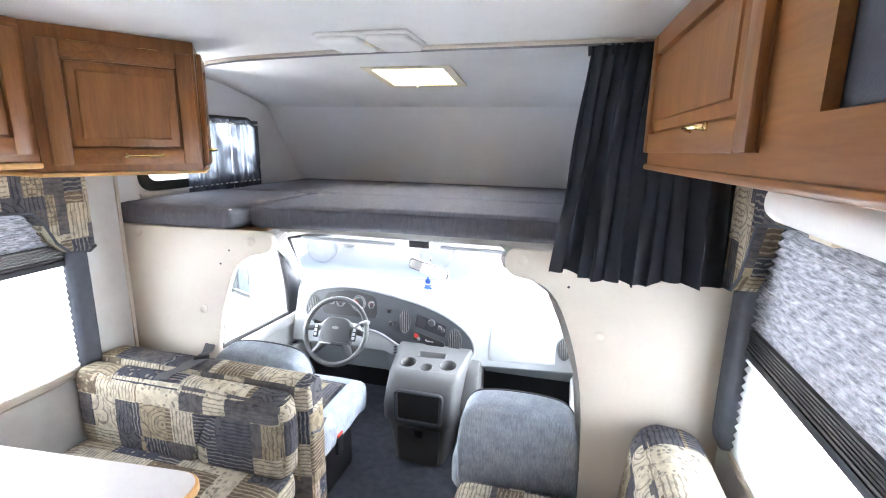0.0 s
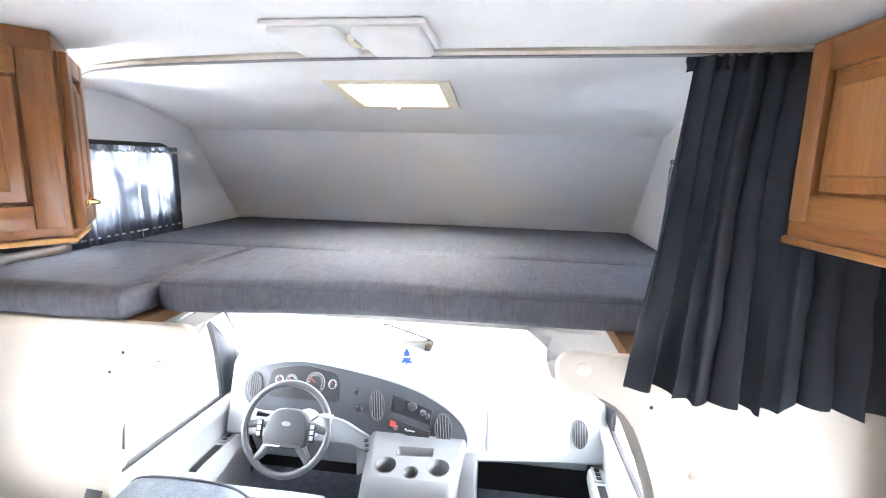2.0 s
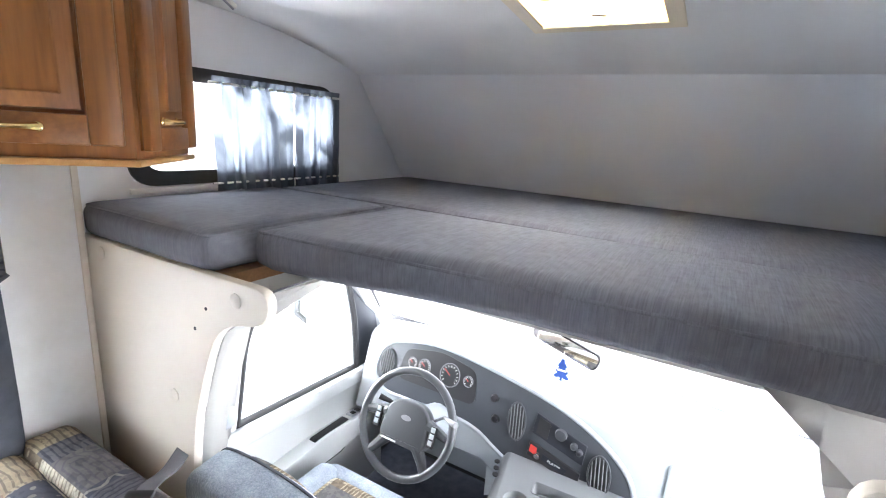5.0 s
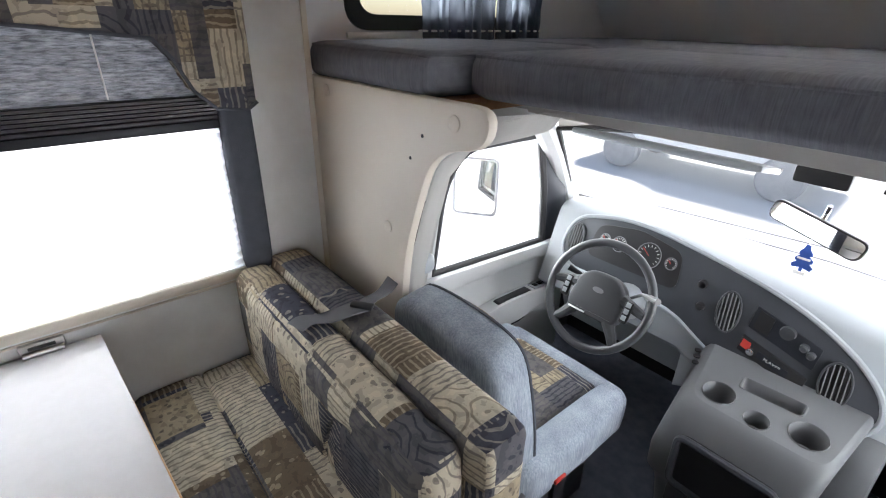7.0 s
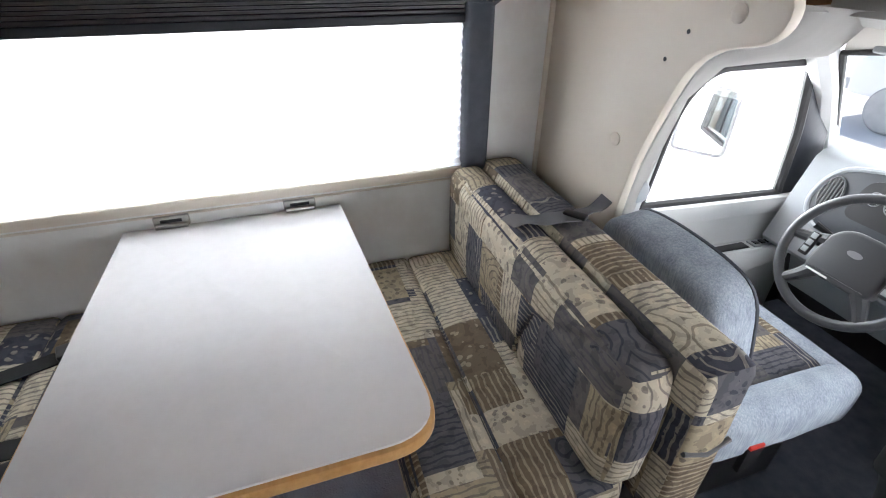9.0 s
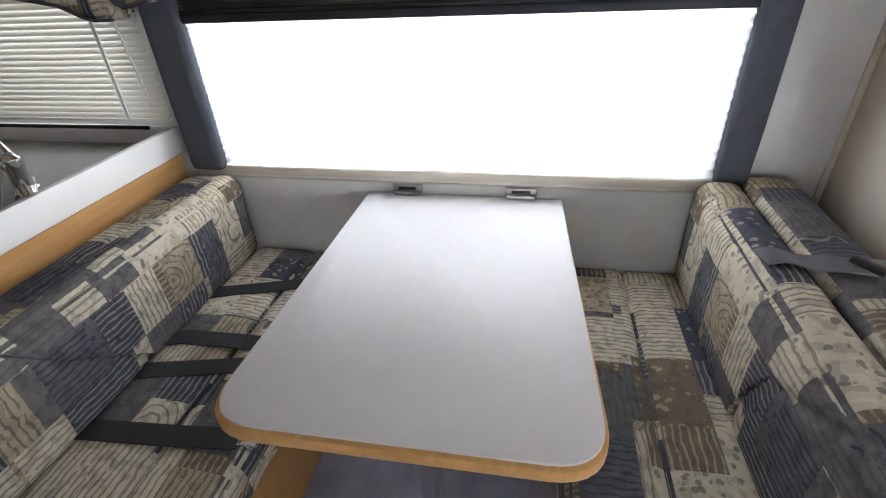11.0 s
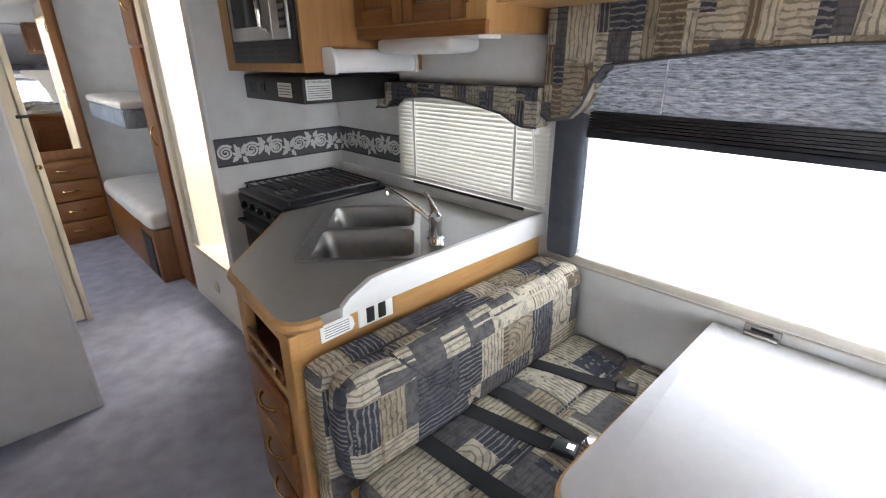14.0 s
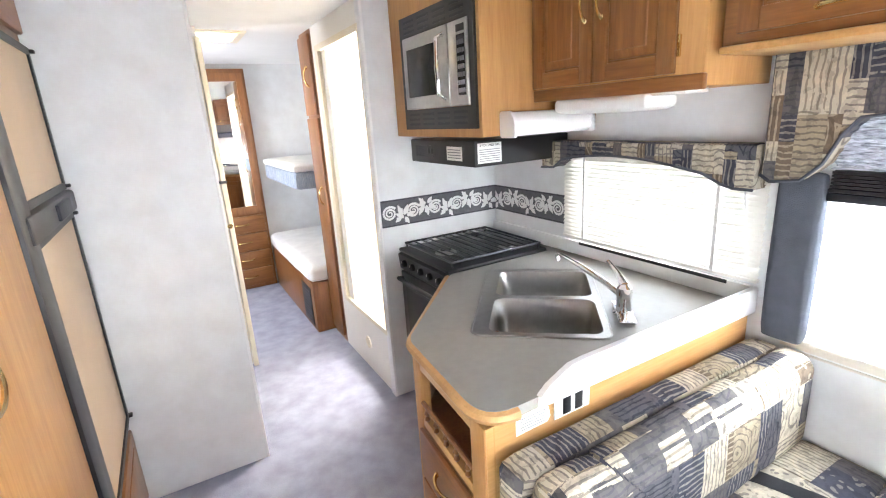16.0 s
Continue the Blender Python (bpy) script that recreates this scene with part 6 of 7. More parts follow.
# ---- lounge seat by the door side ----
ls = thing("lounge_sofa", (1.1, 2.2, 0), "patchwork upholstered sofa along the side wall", "sofa")
part("base", box(0.68, 1.46, 1.75, 2.86, 0, 0.28, 0.008), M_LOAK, ls)
part("seat_cushion", cushion(0.62, 1.34, 1.72, 2.87, 0.27, 0.43, 0.05, 0.012, 18), M_PATCH, ls)
part("back_cushion", turned(cushion(-0.12, 0.12, 1.74, 2.87, 0.40, 0.83, 0.09, 0.015, 24), pose(1.30, 0, 0, 0, 6, 0)), M_PATCH, ls)


# ---- kitchen ----
FA, FB = Vector((0.042, 0.375)), Vector((0.085, 0.845))     # aisle face of the sink cabinet
fdir = (FB - FA).normalized()
fang = math.degrees(math.atan2(fdir.y, fdir.x))
fm = Matrix.Translation((FA.x, FA.y, 0)) @ pose(0, 0, 0, 0, 0, fang)      # x along the face, -y outwards
FL = (FB - FA).length

kc = thing("sink_cabinet", (-0.4, 0.4, 0), "honey oak sink cabinet with an open shelf and three drawers", "cabinet")
inner_a, inner_b = FA + Vector((-0.34, 0.0)), FB + Vector((-0.34, 0))
part("lower_body", prism([tuple(FA), tuple(FB), (XL + 0.01, 0.845), (XL + 0.01, -0.09), (-0.40, -0.09)], 'Z', 0.0, 0.60, 0.002), M_OAK, kc)
part("upper_body", prism([tuple(inner_a + Vector((0.0, 0.05))), tuple(inner_b), (XL + 0.01, 0.845), (XL + 0.01, -0.09), (-0.40, -0.09)], 'Z', 0.60, 0.685), M_OAK, kc)
part("shelf_back", prism([tuple(inner_a + Vector((0.05, 0.05))), tuple(inner_b + Vector((0.05, -0.02))), tuple(inner_b + Vector((0.035, -0.02))), tuple(inner_a + Vector((0.035, 0.05)))], 'Z', 0.60, 0.838), M_OAK, kc)
part("diagonal_panel", prism([(-0.40, -0.09), tuple(FA), tuple(FA + Vector((-0.02, 0.015))), (-0.42, -0.075)], 'Z', 0.60, 0.838), M_OAK, kc)
part("side_panel", prism([(0.083, 0.828), (0.0845, 0.847), (XL + 0.01, 0.849), (XL + 0.01, 0.828)], 'Z', 0.60, 0.838), M_LOAKX, kc, "light oak side panel facing the dinette")
part("corner_post", turned(box(FL - 0.075, FL, -0.004, 0.03, 0.0, 0.838, 0.004), fm), M_LOAK, kc)
part("corner_post", turned(box(0.0, 0.06, -0.004, 0.03, 0.0, 0.838, 0.004), fm), M_LOAK, kc)
part("top_rail", turned(box(0.06, FL - 0.075, -0.003, 0.02, 0.795, 0.838, 0.002), fm), M_LOAKX, kc)
part("shelf_rail", turned(box(0.06, FL - 0.075, -0.003, 0.02, 0.590, 0.622, 0.002), fm), M_LOAKX, kc)
gal = part("gallery_rail", turned(tube([(0.06, 0.0, 0.675), (FL - 0.075, 0.0, 0.675)], 0.008, 8), fm), M_OAK, kc)
for k in range(5):
    u = 0.09 + (FL - 0.195) * k / 4
    part("spindle", turned(lathe([(0.004, 0.622), (0.009, 0.630), (0.005, 0.642), (0.010, 0.652), (0.005, 0.664), (0.004, 0.675)], (u, 0.0, 0), 'Z', 10), fm), M_OAK, gal)
for z0, z1 in ((0.400, 0.585), (0.205, 0.390), (0.03, 0.195)):
    dr = part("drawer", turned(box(0.055, FL - 0.07, -0.020, -0.004, z0, z1, 0.006), fm), M_OAKY, kc)
    zc = (z0 + z1) / 2 + 0.01
    bow_handle(dr, fm @ Vector((0.19, -0.02, zc)), fm @ Vector((0.31, -0.02, zc)), fm.to_3x3() @ Vector((0, -1, 0)))
dg = Vector((-0.40, -0.09)) - FA
dm = Matrix.Translation((FA.x, FA.y, 0)) @ pose(0, 0, 0, 0, 0, math.degrees(math.atan2(dg.y, dg.x)) + 180)
panel_door(kc, Matrix.Translation((-0.40, -0.09, 0.06)) @ pose(0, 0, 0, 0, 0, math.degrees(math.atan2(-dg.y, -dg.x))) @ pose(0.05, 0, 0), dg.length - 0.10, 0.70, ((0.42, 0.60), (0.42, 0.50)))

# worktop with the sink cut out
sink_c, sink_ang = Vector((-0.505, 0.368)), math.degrees(math.atan2(0.75 - 0.463, -0.453 + 0.12))
counter = thing("worktop", (-0.4, 0.4, 0.84), "taupe laminate worktop with a rounded oak edge", "worktop")
plan = rounded([(0.095, 0.858), (XL, 0.858), (XL, SY), (-0.975, SY), (-0.975, -0.10), (-0.392, -0.10), (0.05, 0.368)], [0.10, 0, 0, 0, 0, 0.01, 0.04], 6)
sm = Matrix.Translation((-0.508, 0.362, 0)) @ pose(0, 0, 0, 0, 0, sink_ang - 180)
SW, SD = 0.222, 0.332       # half width along the long edge, half depth


def ring(hw, hd, r):
    return [sm @ Vector((u, v, 0)) for u, v in rounded([(-hw, -hd), (hw, -hd), (hw, hd), (-hw, hd)], r, 4)]


def holed(outer, hole, z):
    """A flat sheet between an outline and a hole in it."""
    bm = bmesh.new()
    es = []
    for pts in (outer, hole):
        vs = [bm.verts.new((p[0], p[1], z)) for p in pts]
        es += [bm.edges.new((vs[i], vs[(i + 1) % len(vs)])) for i in range(len(vs))]
    bmesh.ops.triangle_fill(bm, use_beauty=True, use_dissolve=False, edges=es)
    return bm


rim_hole = ring(SW - 0.004, SD - 0.004, 0.035)
bm = holed(plan, rim_hole, 0.876)
for p, q in ((plan, 0.846),):
    n = len(p)
    hi = [bm.verts.new((u[0], u[1], 0.876)) for u in p]
    lo = [bm.verts.new((u[0], u[1], q)) for u in p]
    for i in range(n):
        bm.faces.new((hi[i], hi[(i + 1) % n], lo[(i + 1) % n], lo[i]))
bmesh.ops.remove_doubles(bm, verts=bm.verts[:], dist=0.0005)
bmesh.ops.recalc_face_normals(bm, faces=bm.faces[:])
for f in bm.faces:
    if abs(f.normal.z) > 0.9 and f.normal.z < 0:
        f.normal_flip()
part("surface", bm, M_COUNTER, counter)
edge = [p for p in plan if p[0] > -0.38]
part("edge_band", tube([(-0.38, -0.105, 0.857)] + [(p[0], p[1], 0.857) for p in plan[-7:]] + [(p[0], p[1], 0.857) for p in plan[:7]], 0.0175, 8), M_LOAKX, counter, "rounded light oak edge")

sink = thing("double_sink", (-0.49, 0.37, 0.88), "brushed steel double bowl sink set into the worktop", "sink")


def bowl(v0, v1, hw, depth):
    """One drawn steel bowl between v0 and v1 in the sink's own plan."""
    bm = bmesh.new()
    rings = []
    for ins, z in ((0.0, 0.880), (0.004, 0.874), (0.012, 0.80), (0.018, 0.876 - depth + 0.03), (0.045, 0.876 - depth), (0.12, 0.876 - depth - 0.002)):
        a, b, c, d = -hw + ins, hw - ins, v0 + min(ins, (v1 - v0) / 2 - 0.01), v1 - min(ins, (v1 - v0) / 2 - 0.01)
        rings.append([bm.verts.new(sm @ Vector((u, v, z))) for u, v in rounded([(a, c), (b, c), (b, d), (a, d)], 0.045 if ins < 0.1 else 0.008, 5)])
    n = len(rings[0])
    for p, q in zip(rings, rings[1:]):
        for i in range(n):
            bm.faces.new((p[i], p[(i + 1) % n], q[(i + 1) % n], q[i]))
    bm.faces.new(rings[-1])
    bmesh.ops.recalc_face_normals(bm, faces=bm.faces[:])
    return bm


# deck between the two bowls
bm = bmesh.new()
es = []
loops = [ring(SW, SD, 0.04)]
for v0, v1 in ((0.016, 0.308), (-0.308, -0.016)):
    loops.append([sm @ Vector((u, v, 0)) for u, v in rounded([(-SW + 0.022, v0), (SW - 0.055, v0), (SW - 0.055, v1), (-SW + 0.022, v1)], 0.045, 5)])
for pts in loops:
    vs = [bm.verts.new((p[0], p[1], 0.8805)) for p in pts]
    es += [bm.edges.new((vs[i], vs[(i + 1) % len(vs)])) for i in range(len(vs))]
bmesh.ops.triangle_fill(bm, use_beauty=True, use_dissolve=False, edges=es)
part("deck", bm, M_STEEL, sink)
part("rim", tube([(p.x, p.y, 0.879) for p in ring(SW, SD, 0.04)], 0.004, 6, True), M_STEEL, sink)
for v0, v1 in ((0.016, 0.308), (-0.308, -0.016)):
    bm = bowl(v0, v1, SW - 0.0385, 0.17)
    bmesh.ops.translate(bm, verts=bm.verts[:], vec=sm.to_3x3() @ Vector((-0.0165, 0, 0)))
    bw = part("bowl", bm, M_STEEL, sink, "", 60)
    c = sm @ Vector((-0.0165, (v0 + v1) / 2, 0.705))
    part("drain", lathe([(0.038, 0.0), (0.034, 0.004), (0.02, 0.002), (0.004, 0.003)], tuple(c), 'Z', 18), M_CHROME, bw)

fa = thing("kitchen_tap", (-0.66, 0.655, 0.88), "chromed single-lever mixer tap with a long spout", "tap")
fb = Vector((-0.63, 0.652, 0.88))
tip = Vector((-0.71, 0.25, 0.985))
part("base", lathe([(0.034, 0), (0.034, 0.006), (0.026, 0.012), (0.024, 0.06), (0.027, 0.07), (0.025, 0.095), (0.012, 0.108)], tuple(fb), 'Z', 22), M_CHROME, fa)
s0 = fb + Vector((0, 0, 0.06))
part("spout", tube([s0, s0.lerp(tip, 0.25) + Vector((0, 0, 0.010)), s0.lerp(tip, 0.6) + Vector((0, 0, 0.014)), s0.lerp(tip, 0.93) + Vector((0, 0, 0.010)), tip, tip - Vector((0, 0, 0.022))], [0.013, 0.012, 0.010, 0.0095, 0.010, 0.010], 12), M_CHROME, fa)
lv = fb + Vector((0, 0, 0.10))
part("lever", tube([lv, lv + Vector((-0.03, -0.055, 0.026)), lv + Vector((-0.055, -0.12, 0.048))], [0.017, 0.010, 0.007], 10), M_CHROME, fa)
pl = part("escutcheon", turned(cushion(-0.028, 0.028, -0.095, 0.095, 0, 0.010, 0.006, 0, 8, (), 0), Matrix.Translation(fb + Vector((0, 0, 0.001))) @ pose(0, 0, 0, 0, 0, sink_ang - 180)), M_CHROME, fa)

# upstands and details along the worktop
ups = [(-0.072, 0.877), (-0.10, 0.90), (-0.175, 0.934), (-0.23, 0.938), (XL, 0.938), (XL, 0.848), (-0.068, 0.848)]
single("upstand", prism(ups, 'Y', 0.848, 0.868, 0.002), M_WHITE, "white laminate upstand between worktop and dinette", "upstand", "", "structure")
single("upstand", box(XL, XL + 0.018, SY, 0.846, 0.877, 0.942, 0.002), M_WHITE, "white laminate ledge below the kitchen window", "upstand", "", "structure")
single("vent_slot", box(XL + 0.0175, XL + 0.021, 0.06, 0.77, 0.930, 0.944, 0.002), M_BLACK, "long black slot in the ledge under the blind", "vent")
nt = thing("notice_label", (-0.08, 0.85, 0.80), "torn white printed sticker on the oak panel", "label", "stickers")
part("paper", prism([(-0.005, 0.782), (-0.005, 0.836), (-0.10, 0.838), (-0.112, 0.828), (-0.118, 0.80), (-0.108, 0.786)], 'Y', 0.8485, 0.8497), M_PAPER, nt)
for k in range(5):
    part("print_line", box(-0.100, -0.018, 0.8496, 0.8502, 0.792 + 0.008 * k, 0.7945 + 0.008 * k), M_FAINT, nt)
sp = thing("switch_plate", (-0.19, 0.85, 0.80), "white double rocker switch plate on the oak panel", "switch")
part("plate", box(-0.258, -0.130, 0.8485, 0.853, 0.780, 0.846, 0.002), M_WHITE, sp)
for x in (-0.215, -0.172):
    part("rocker", box(x - 0.014, x + 0.014, 0.853, 0.856, 0.788, 0.838, 0.002), M_BLACK, sp)

# stove
st = thing("gas_stove", (-0.69, -0.37, 0), "black gas stove and oven with a wire grate", "stove")
part("body", box(-0.97, -0.405, -0.632, -0.106, 0.345, 0.872, 0.004), M_IRON, st)
part("cooktop", box(-0.972, -0.385, -0.634, -0.104, 0.872, 0.892, 0.008), M_IRON, st)
part("control_panel", prism([(-0.405, 0.775), (-0.385, 0.78), (-0.378, 0.86), (-0.405, 0.872)], 'Y', -0.632, -0.106, 0.004), M_IRON, st)
for k in range(5):
    y = -0.55 + 0.092 * k
    kn = part("knob", lathe([(0.020, 0), (0.018, 0.018), (0.010, 0.022)], (-0.382, y, 0.822), 'X', 16), M_BLACK, st)
    part("pointer", box(-0.361, -0.359, y - 0.002, y + 0.002, 0.824, 0.838), M_PAPER, kn)
dr = part("oven_door", box(-0.405, -0.385, -0.625, -0.112, 0.36, 0.765, 0.006), M_IRON, st)
part("oven_glass", box(-0.386, -0.383, -0.57, -0.17, 0.42, 0.68, 0.001), M_BLACK, dr, "dark glass")
part("handle", tube([(-0.385, -0.60, 0.725), (-0.352, -0.59, 0.735), (-0.345, -0.37, 0.74), (-0.352, -0.15, 0.735), (-0.385, -0.14, 0.725)], 0.011, 10), M_BLACK, dr)
for cx, cy in ((-0.82, -0.52), (-0.82, -0.23), (-0.53, -0.37)):
    bn = part("burner", lathe([(0.055, 0.892), (0.055, 0.897), (0.036, 0.899), (0.034, 0.908), (0.012, 0.911)], (cx, cy, 0), 'Z', 20), M_STEEL, st)
    part("cap", lathe([(0.030, 0.908), (0.028, 0.914), (0.005, 0.916)], (cx, cy, 0), 'Z', 18), M_IRON, bn)
gr = part("grate", tube([(-0.945, -0.61, 0.917), (-0.42, -0.61, 0.917), (-0.42, -0.13, 0.917), (-0.945, -0.13, 0.917)], 0.006, 6, True), M_IRON, st)
for k in range(11):
    x = -0.905 + 0.044 * k
    part("bar", tube([(x, -0.61, 0.919), (x, -0.13, 0.919)], 0.0042, 6), M_IRON, gr)
for x in (-0.94, -0.425):
    for y in (-0.605, -0.135):
        part("foot", tube([(x, y, 0.892), (x, y, 0.917)], 0.005, 6), M_IRON, gr)
sb = thing("stove_base", (-0.69, -0.37, 0), "honey oak cupboard below the oven with a slatted door", "cabinet")
part("body", box(-0.97, -0.41, -0.632, -0.106, 0.0, 0.343, 0.003), M_OAK, sb)
ld = part("door", box(-0.41, -0.395, -0.60, -0.14, 0.05, 0.32, 0.004), M_OAK, sb)
for k in range(8):
    part("slat", box(-0.396, -0.390, -0.55, -0.19, 0.085 + 0.026 * k, 0.100 + 0.026 * k, 0.002), M_OAKY, ld)

# wallpaper border
bd = thing("wallpaper_border", (-0.7, SY, 1.02), "grey wallpaper border printed with pale scrolling leaves", "wallpaper border", "", "structure")
part("band", box(XL + 0.002, -0.305, SY + 0.0005, SY + 0.0025, 1.010, 1.155), M_BORDER, bd)
part("band", box(XL + 0.0005, XL + 0.0025, SY + 0.003, -0.032, 1.010, 1.155), M_BORDER, bd)
for z in (1.014, 1.148):
    part("line", box(XL + 0.002, -0.305, SY + 0.0025, SY + 0.0032, z, z + 0.004), M_INK, bd)
    part("line", box(XL + 0.0025, XL + 0.0032, SY + 0.003, -0.032, z, z + 0.004), M_INK, bd)


def leaf(u, v, ang, ln, wd):
    """A curled leaf outline in the plane of the band."""
    pts = []
    for k in range(9):
        t = k / 8
        pts.append((t * ln, wd * math.sin(math.pi * t ** 0.8) * (1 + 0.25 * math.sin(t * 16)) + 0.12 * ln * t * t))
    for k in range(7, 0, -1):
        t = k / 8
        pts.append((t * ln, -wd * 0.55 * math.sin(math.pi * t ** 0.8) + 0.12 * ln * t * t))
    c, s = math.cos(ang), math.sin(ang)
    return [(u + a * c - b * s, v + a * s + b * c) for a, b in pts]


def motif(put, u0, flip):
    for k, (du, dv, ang, ln, wd) in enumerate(((0.004, 0.055, 1.9, 0.055, 0.014), (0.014, 0.05, 1.1, 0.060, 0.014), (-0.012, 0.05, 2.7, 0.050, 0.013), (0.004, 0.04, 0.4, 0.050, 0.013), (-0.004, 0.045, -2.2, 0.040, 0.012), (0.018, 0.045, -0.7, 0.040, 0.012))):
        if flip:
            dv, ang = 0.145 - dv, -ang
        put("leaf", [leaf(u0 + du, 1.010 + dv, ang, ln * 1.12, wd * 1.35)])
    pts = []
    cu, cv = u0 + 0.085, 1.082
    for k in range(40):
        t = k / 39
        a = t * 2.3 * 2 * math.pi + 0.6
        r = 0.006 + 0.037 * t
        pts.append((cu + r * math.cos(a), cv + r * math.sin(a) * 0.9))
    quads = []
    for (a, b), (c, d), k in zip(pts, pts[1:], range(39)):
        w = 0.0035 + 0.003 * k / 39
        n = Vector((b - d, c - a)).normalized() * w
        quads.append([(a - n.x, b - n.y), (c - n.x, d - n.y), (c + n.x, d + n.y), (a + n.x, b + n.y)])
    put("scroll", quads)


def flat(polys, to3):
    bm = bmesh.new()
    for pts in polys:
        bm.faces.new([bm.verts.new(to3(u, v)) for u, v in pts])
    bmesh.ops.recalc_face_normals(bm, faces=bm.faces[:])
    return bm


for k in range(5):
    motif(lambda nm, polys: part(nm, flat(polys, lambda u, v: (u, SY + 0.0034, v)), M_PAPER, bd), -0.995 + 0.139 * k, k % 2)
for k in range(4):
    motif(lambda nm, polys: part(nm, flat(polys, lambda u, v: (XL + 0.0034, u, v)), M_PAPER, bd), -0.605 + 0.139 * k, k % 2)

# hood
hd = thing("range_hood", (-0.8, -0.3, 1.34), "black range hood with two white printed labels", "range hood")
part("body", box(XL, -0.51, SY, -0.04, 1.345, 1.458, 0.006), M_BLACK, hd)
gv = part("grille", box(-0.511, -0.5075, -0.58, -0.40, 1.375, 1.43), M_IRON, hd)
for k in range(5):
    part("louvre", box(-0.5080, -0.5060, -0.57, -0.49, 1.380 + 0.010 * k, 1.384 + 0.010 * k), M_DARKDASH, gv)
for y in (-0.44, -0.41):
    part("rocker", box(-0.5080, -0.5040, y - 0.008, y + 0.008, 1.39, 1.42, 0.001), M_BLACK, gv)
lb = part("label", box(-0.5105, -0.5085, -0.27, -0.14, 1.368, 1.430), M_PAPER, hd, "white printed label")
for k in range(4):
    part("print_line", box(-0.5088, -0.5078, -0.26, -0.15, 1.378 + 0.012 * k, 1.382 + 0.012 * k), M_FAINT, lb)
lb = part("label", box(-0.650, -0.525, -0.0405, -0.0388, 1.360, 1.445), M_PAPER, hd, "white gas warning label")
part("lettering", text_mesh("IF YOU SMELL GAS", 0.0125, pose(-0.5875, -0.0384, 1.435, 90, 0, 180)), M_INK, lb)
for k in range(6):
    part("print_line", box(-0.642, -0.533, -0.0390, -0.0382, 1.368 + 0.0095 * k, 1.371 + 0.0095 * k), M_FAINT, lb)

# microwave housing and wall cupboards
mc = thing("microwave_cabinet", (-0.75, -0.25, 1.48), "light oak wall cupboard housing the microwave", "cabinet", "wall cupboards")
part("shell", cells('X', -0.90, -0.44, (SY + 0.004, 0.125), (1.478, CEIL - 0.002), [(-0.50, 0.10, 1.515, 2.0)]), M_LOAK, mc)
part("back", box(XL, -0.90, SY + 0.004, 0.125, 1.478, CEIL - 0.002), M_LOAK, mc)
mw = thing("microwave_oven", (-0.6, -0.2, 1.516), "stainless steel built-in microwave with black vents and a bar handle", "microwave")
part("surround", cells('X', -0.46, -0.428, (-0.505, 0.105), (1.512, 2.003), [(-0.47, 0.07, 1.60, 1.915)]), M_BLACK, mw, "black vented surround")
for z0, z1 in ((1.525, 1.59), (1.925, 1.99)):
    for row in range(3):
        for k in range(4):
            y = -0.46 + 0.135 * k
            z = z0 + (z1 - z0) * (row + 0.25) / 3
            part("vent_slot", box(-0.4285, -0.4268, y, y + 0.10, z, z + 0.010), M_DARKDASH, mw)
dr = part("door", box(-0.46, -0.418, -0.468, -0.07, 1.602, 1.913, 0.005), M_STEEL, mw, "steel door")
part("door_glass", box(-0.4185, -0.4155, -0.425, -0.145, 1.655, 1.86, 0.001), M_OVENGLASS, dr, "dark glass")
part("handle", tube([(-0.418, -0.095, 1.635), (-0.385, -0.095, 1.65), (-0.380, -0.095, 1.757), (-0.385, -0.095, 1.865), (-0.418, -0.095, 1.88)], 0.009, 10), M_CHROME, dr)
cpn = part("control_panel", box(-0.46, -0.420, -0.066, 0.068, 1.602, 1.913, 0.004), M_STEEL, mw)
part("display", box(-0.4205, -0.418, 0.0, 0.055, 1.87, 1.895), M_BLACK, cpn)
part("keypad", box(-0.4205, -0.4185, 0.0, 0.055, 1.64, 1.86), M_OVENGLASS, cpn)
for r in range(7):
    for c in range(3):
        part("key", box(-0.4187, -0.4175, 0.004 + 0.017 * c, 0.018 + 0.017 * c, 1.65 + 0.029 * r, 1.667 + 0.029 * r), M_FAINT, cpn)
pt = thing("paper_towel_holder", (-0.78, 0.15, 1.47), "white plastic paper towel holder on the cupboard side", "towel holder")
part("shell", prism(rounded([(0.126, 1.475), (0.126, 1.565), (0.17, 1.565), (0.21, 1.53), (0.21, 1.475)], [0, 0, 0.02, 0.03, 0.02], 4), 'X', -0.93, -0.535, 0.004), M_WHITE, pt)
part("end_cap", prism(rounded([(0.126, 1.470), (0.126, 1.57), (0.19, 1.57), (0.218, 1.53), (0.218, 1.470)], 0.015, 4), 'X', -0.945, -0.93, 0.002), M_WHITE, pt)
part("end_cap", prism(rounded([(0.126, 1.470), (0.126, 1.57), (0.19, 1.57), (0.218, 1.53), (0.218, 1.470)], 0.015, 4), 'X', -0.535, -0.52, 0.002), M_WHITE, pt)

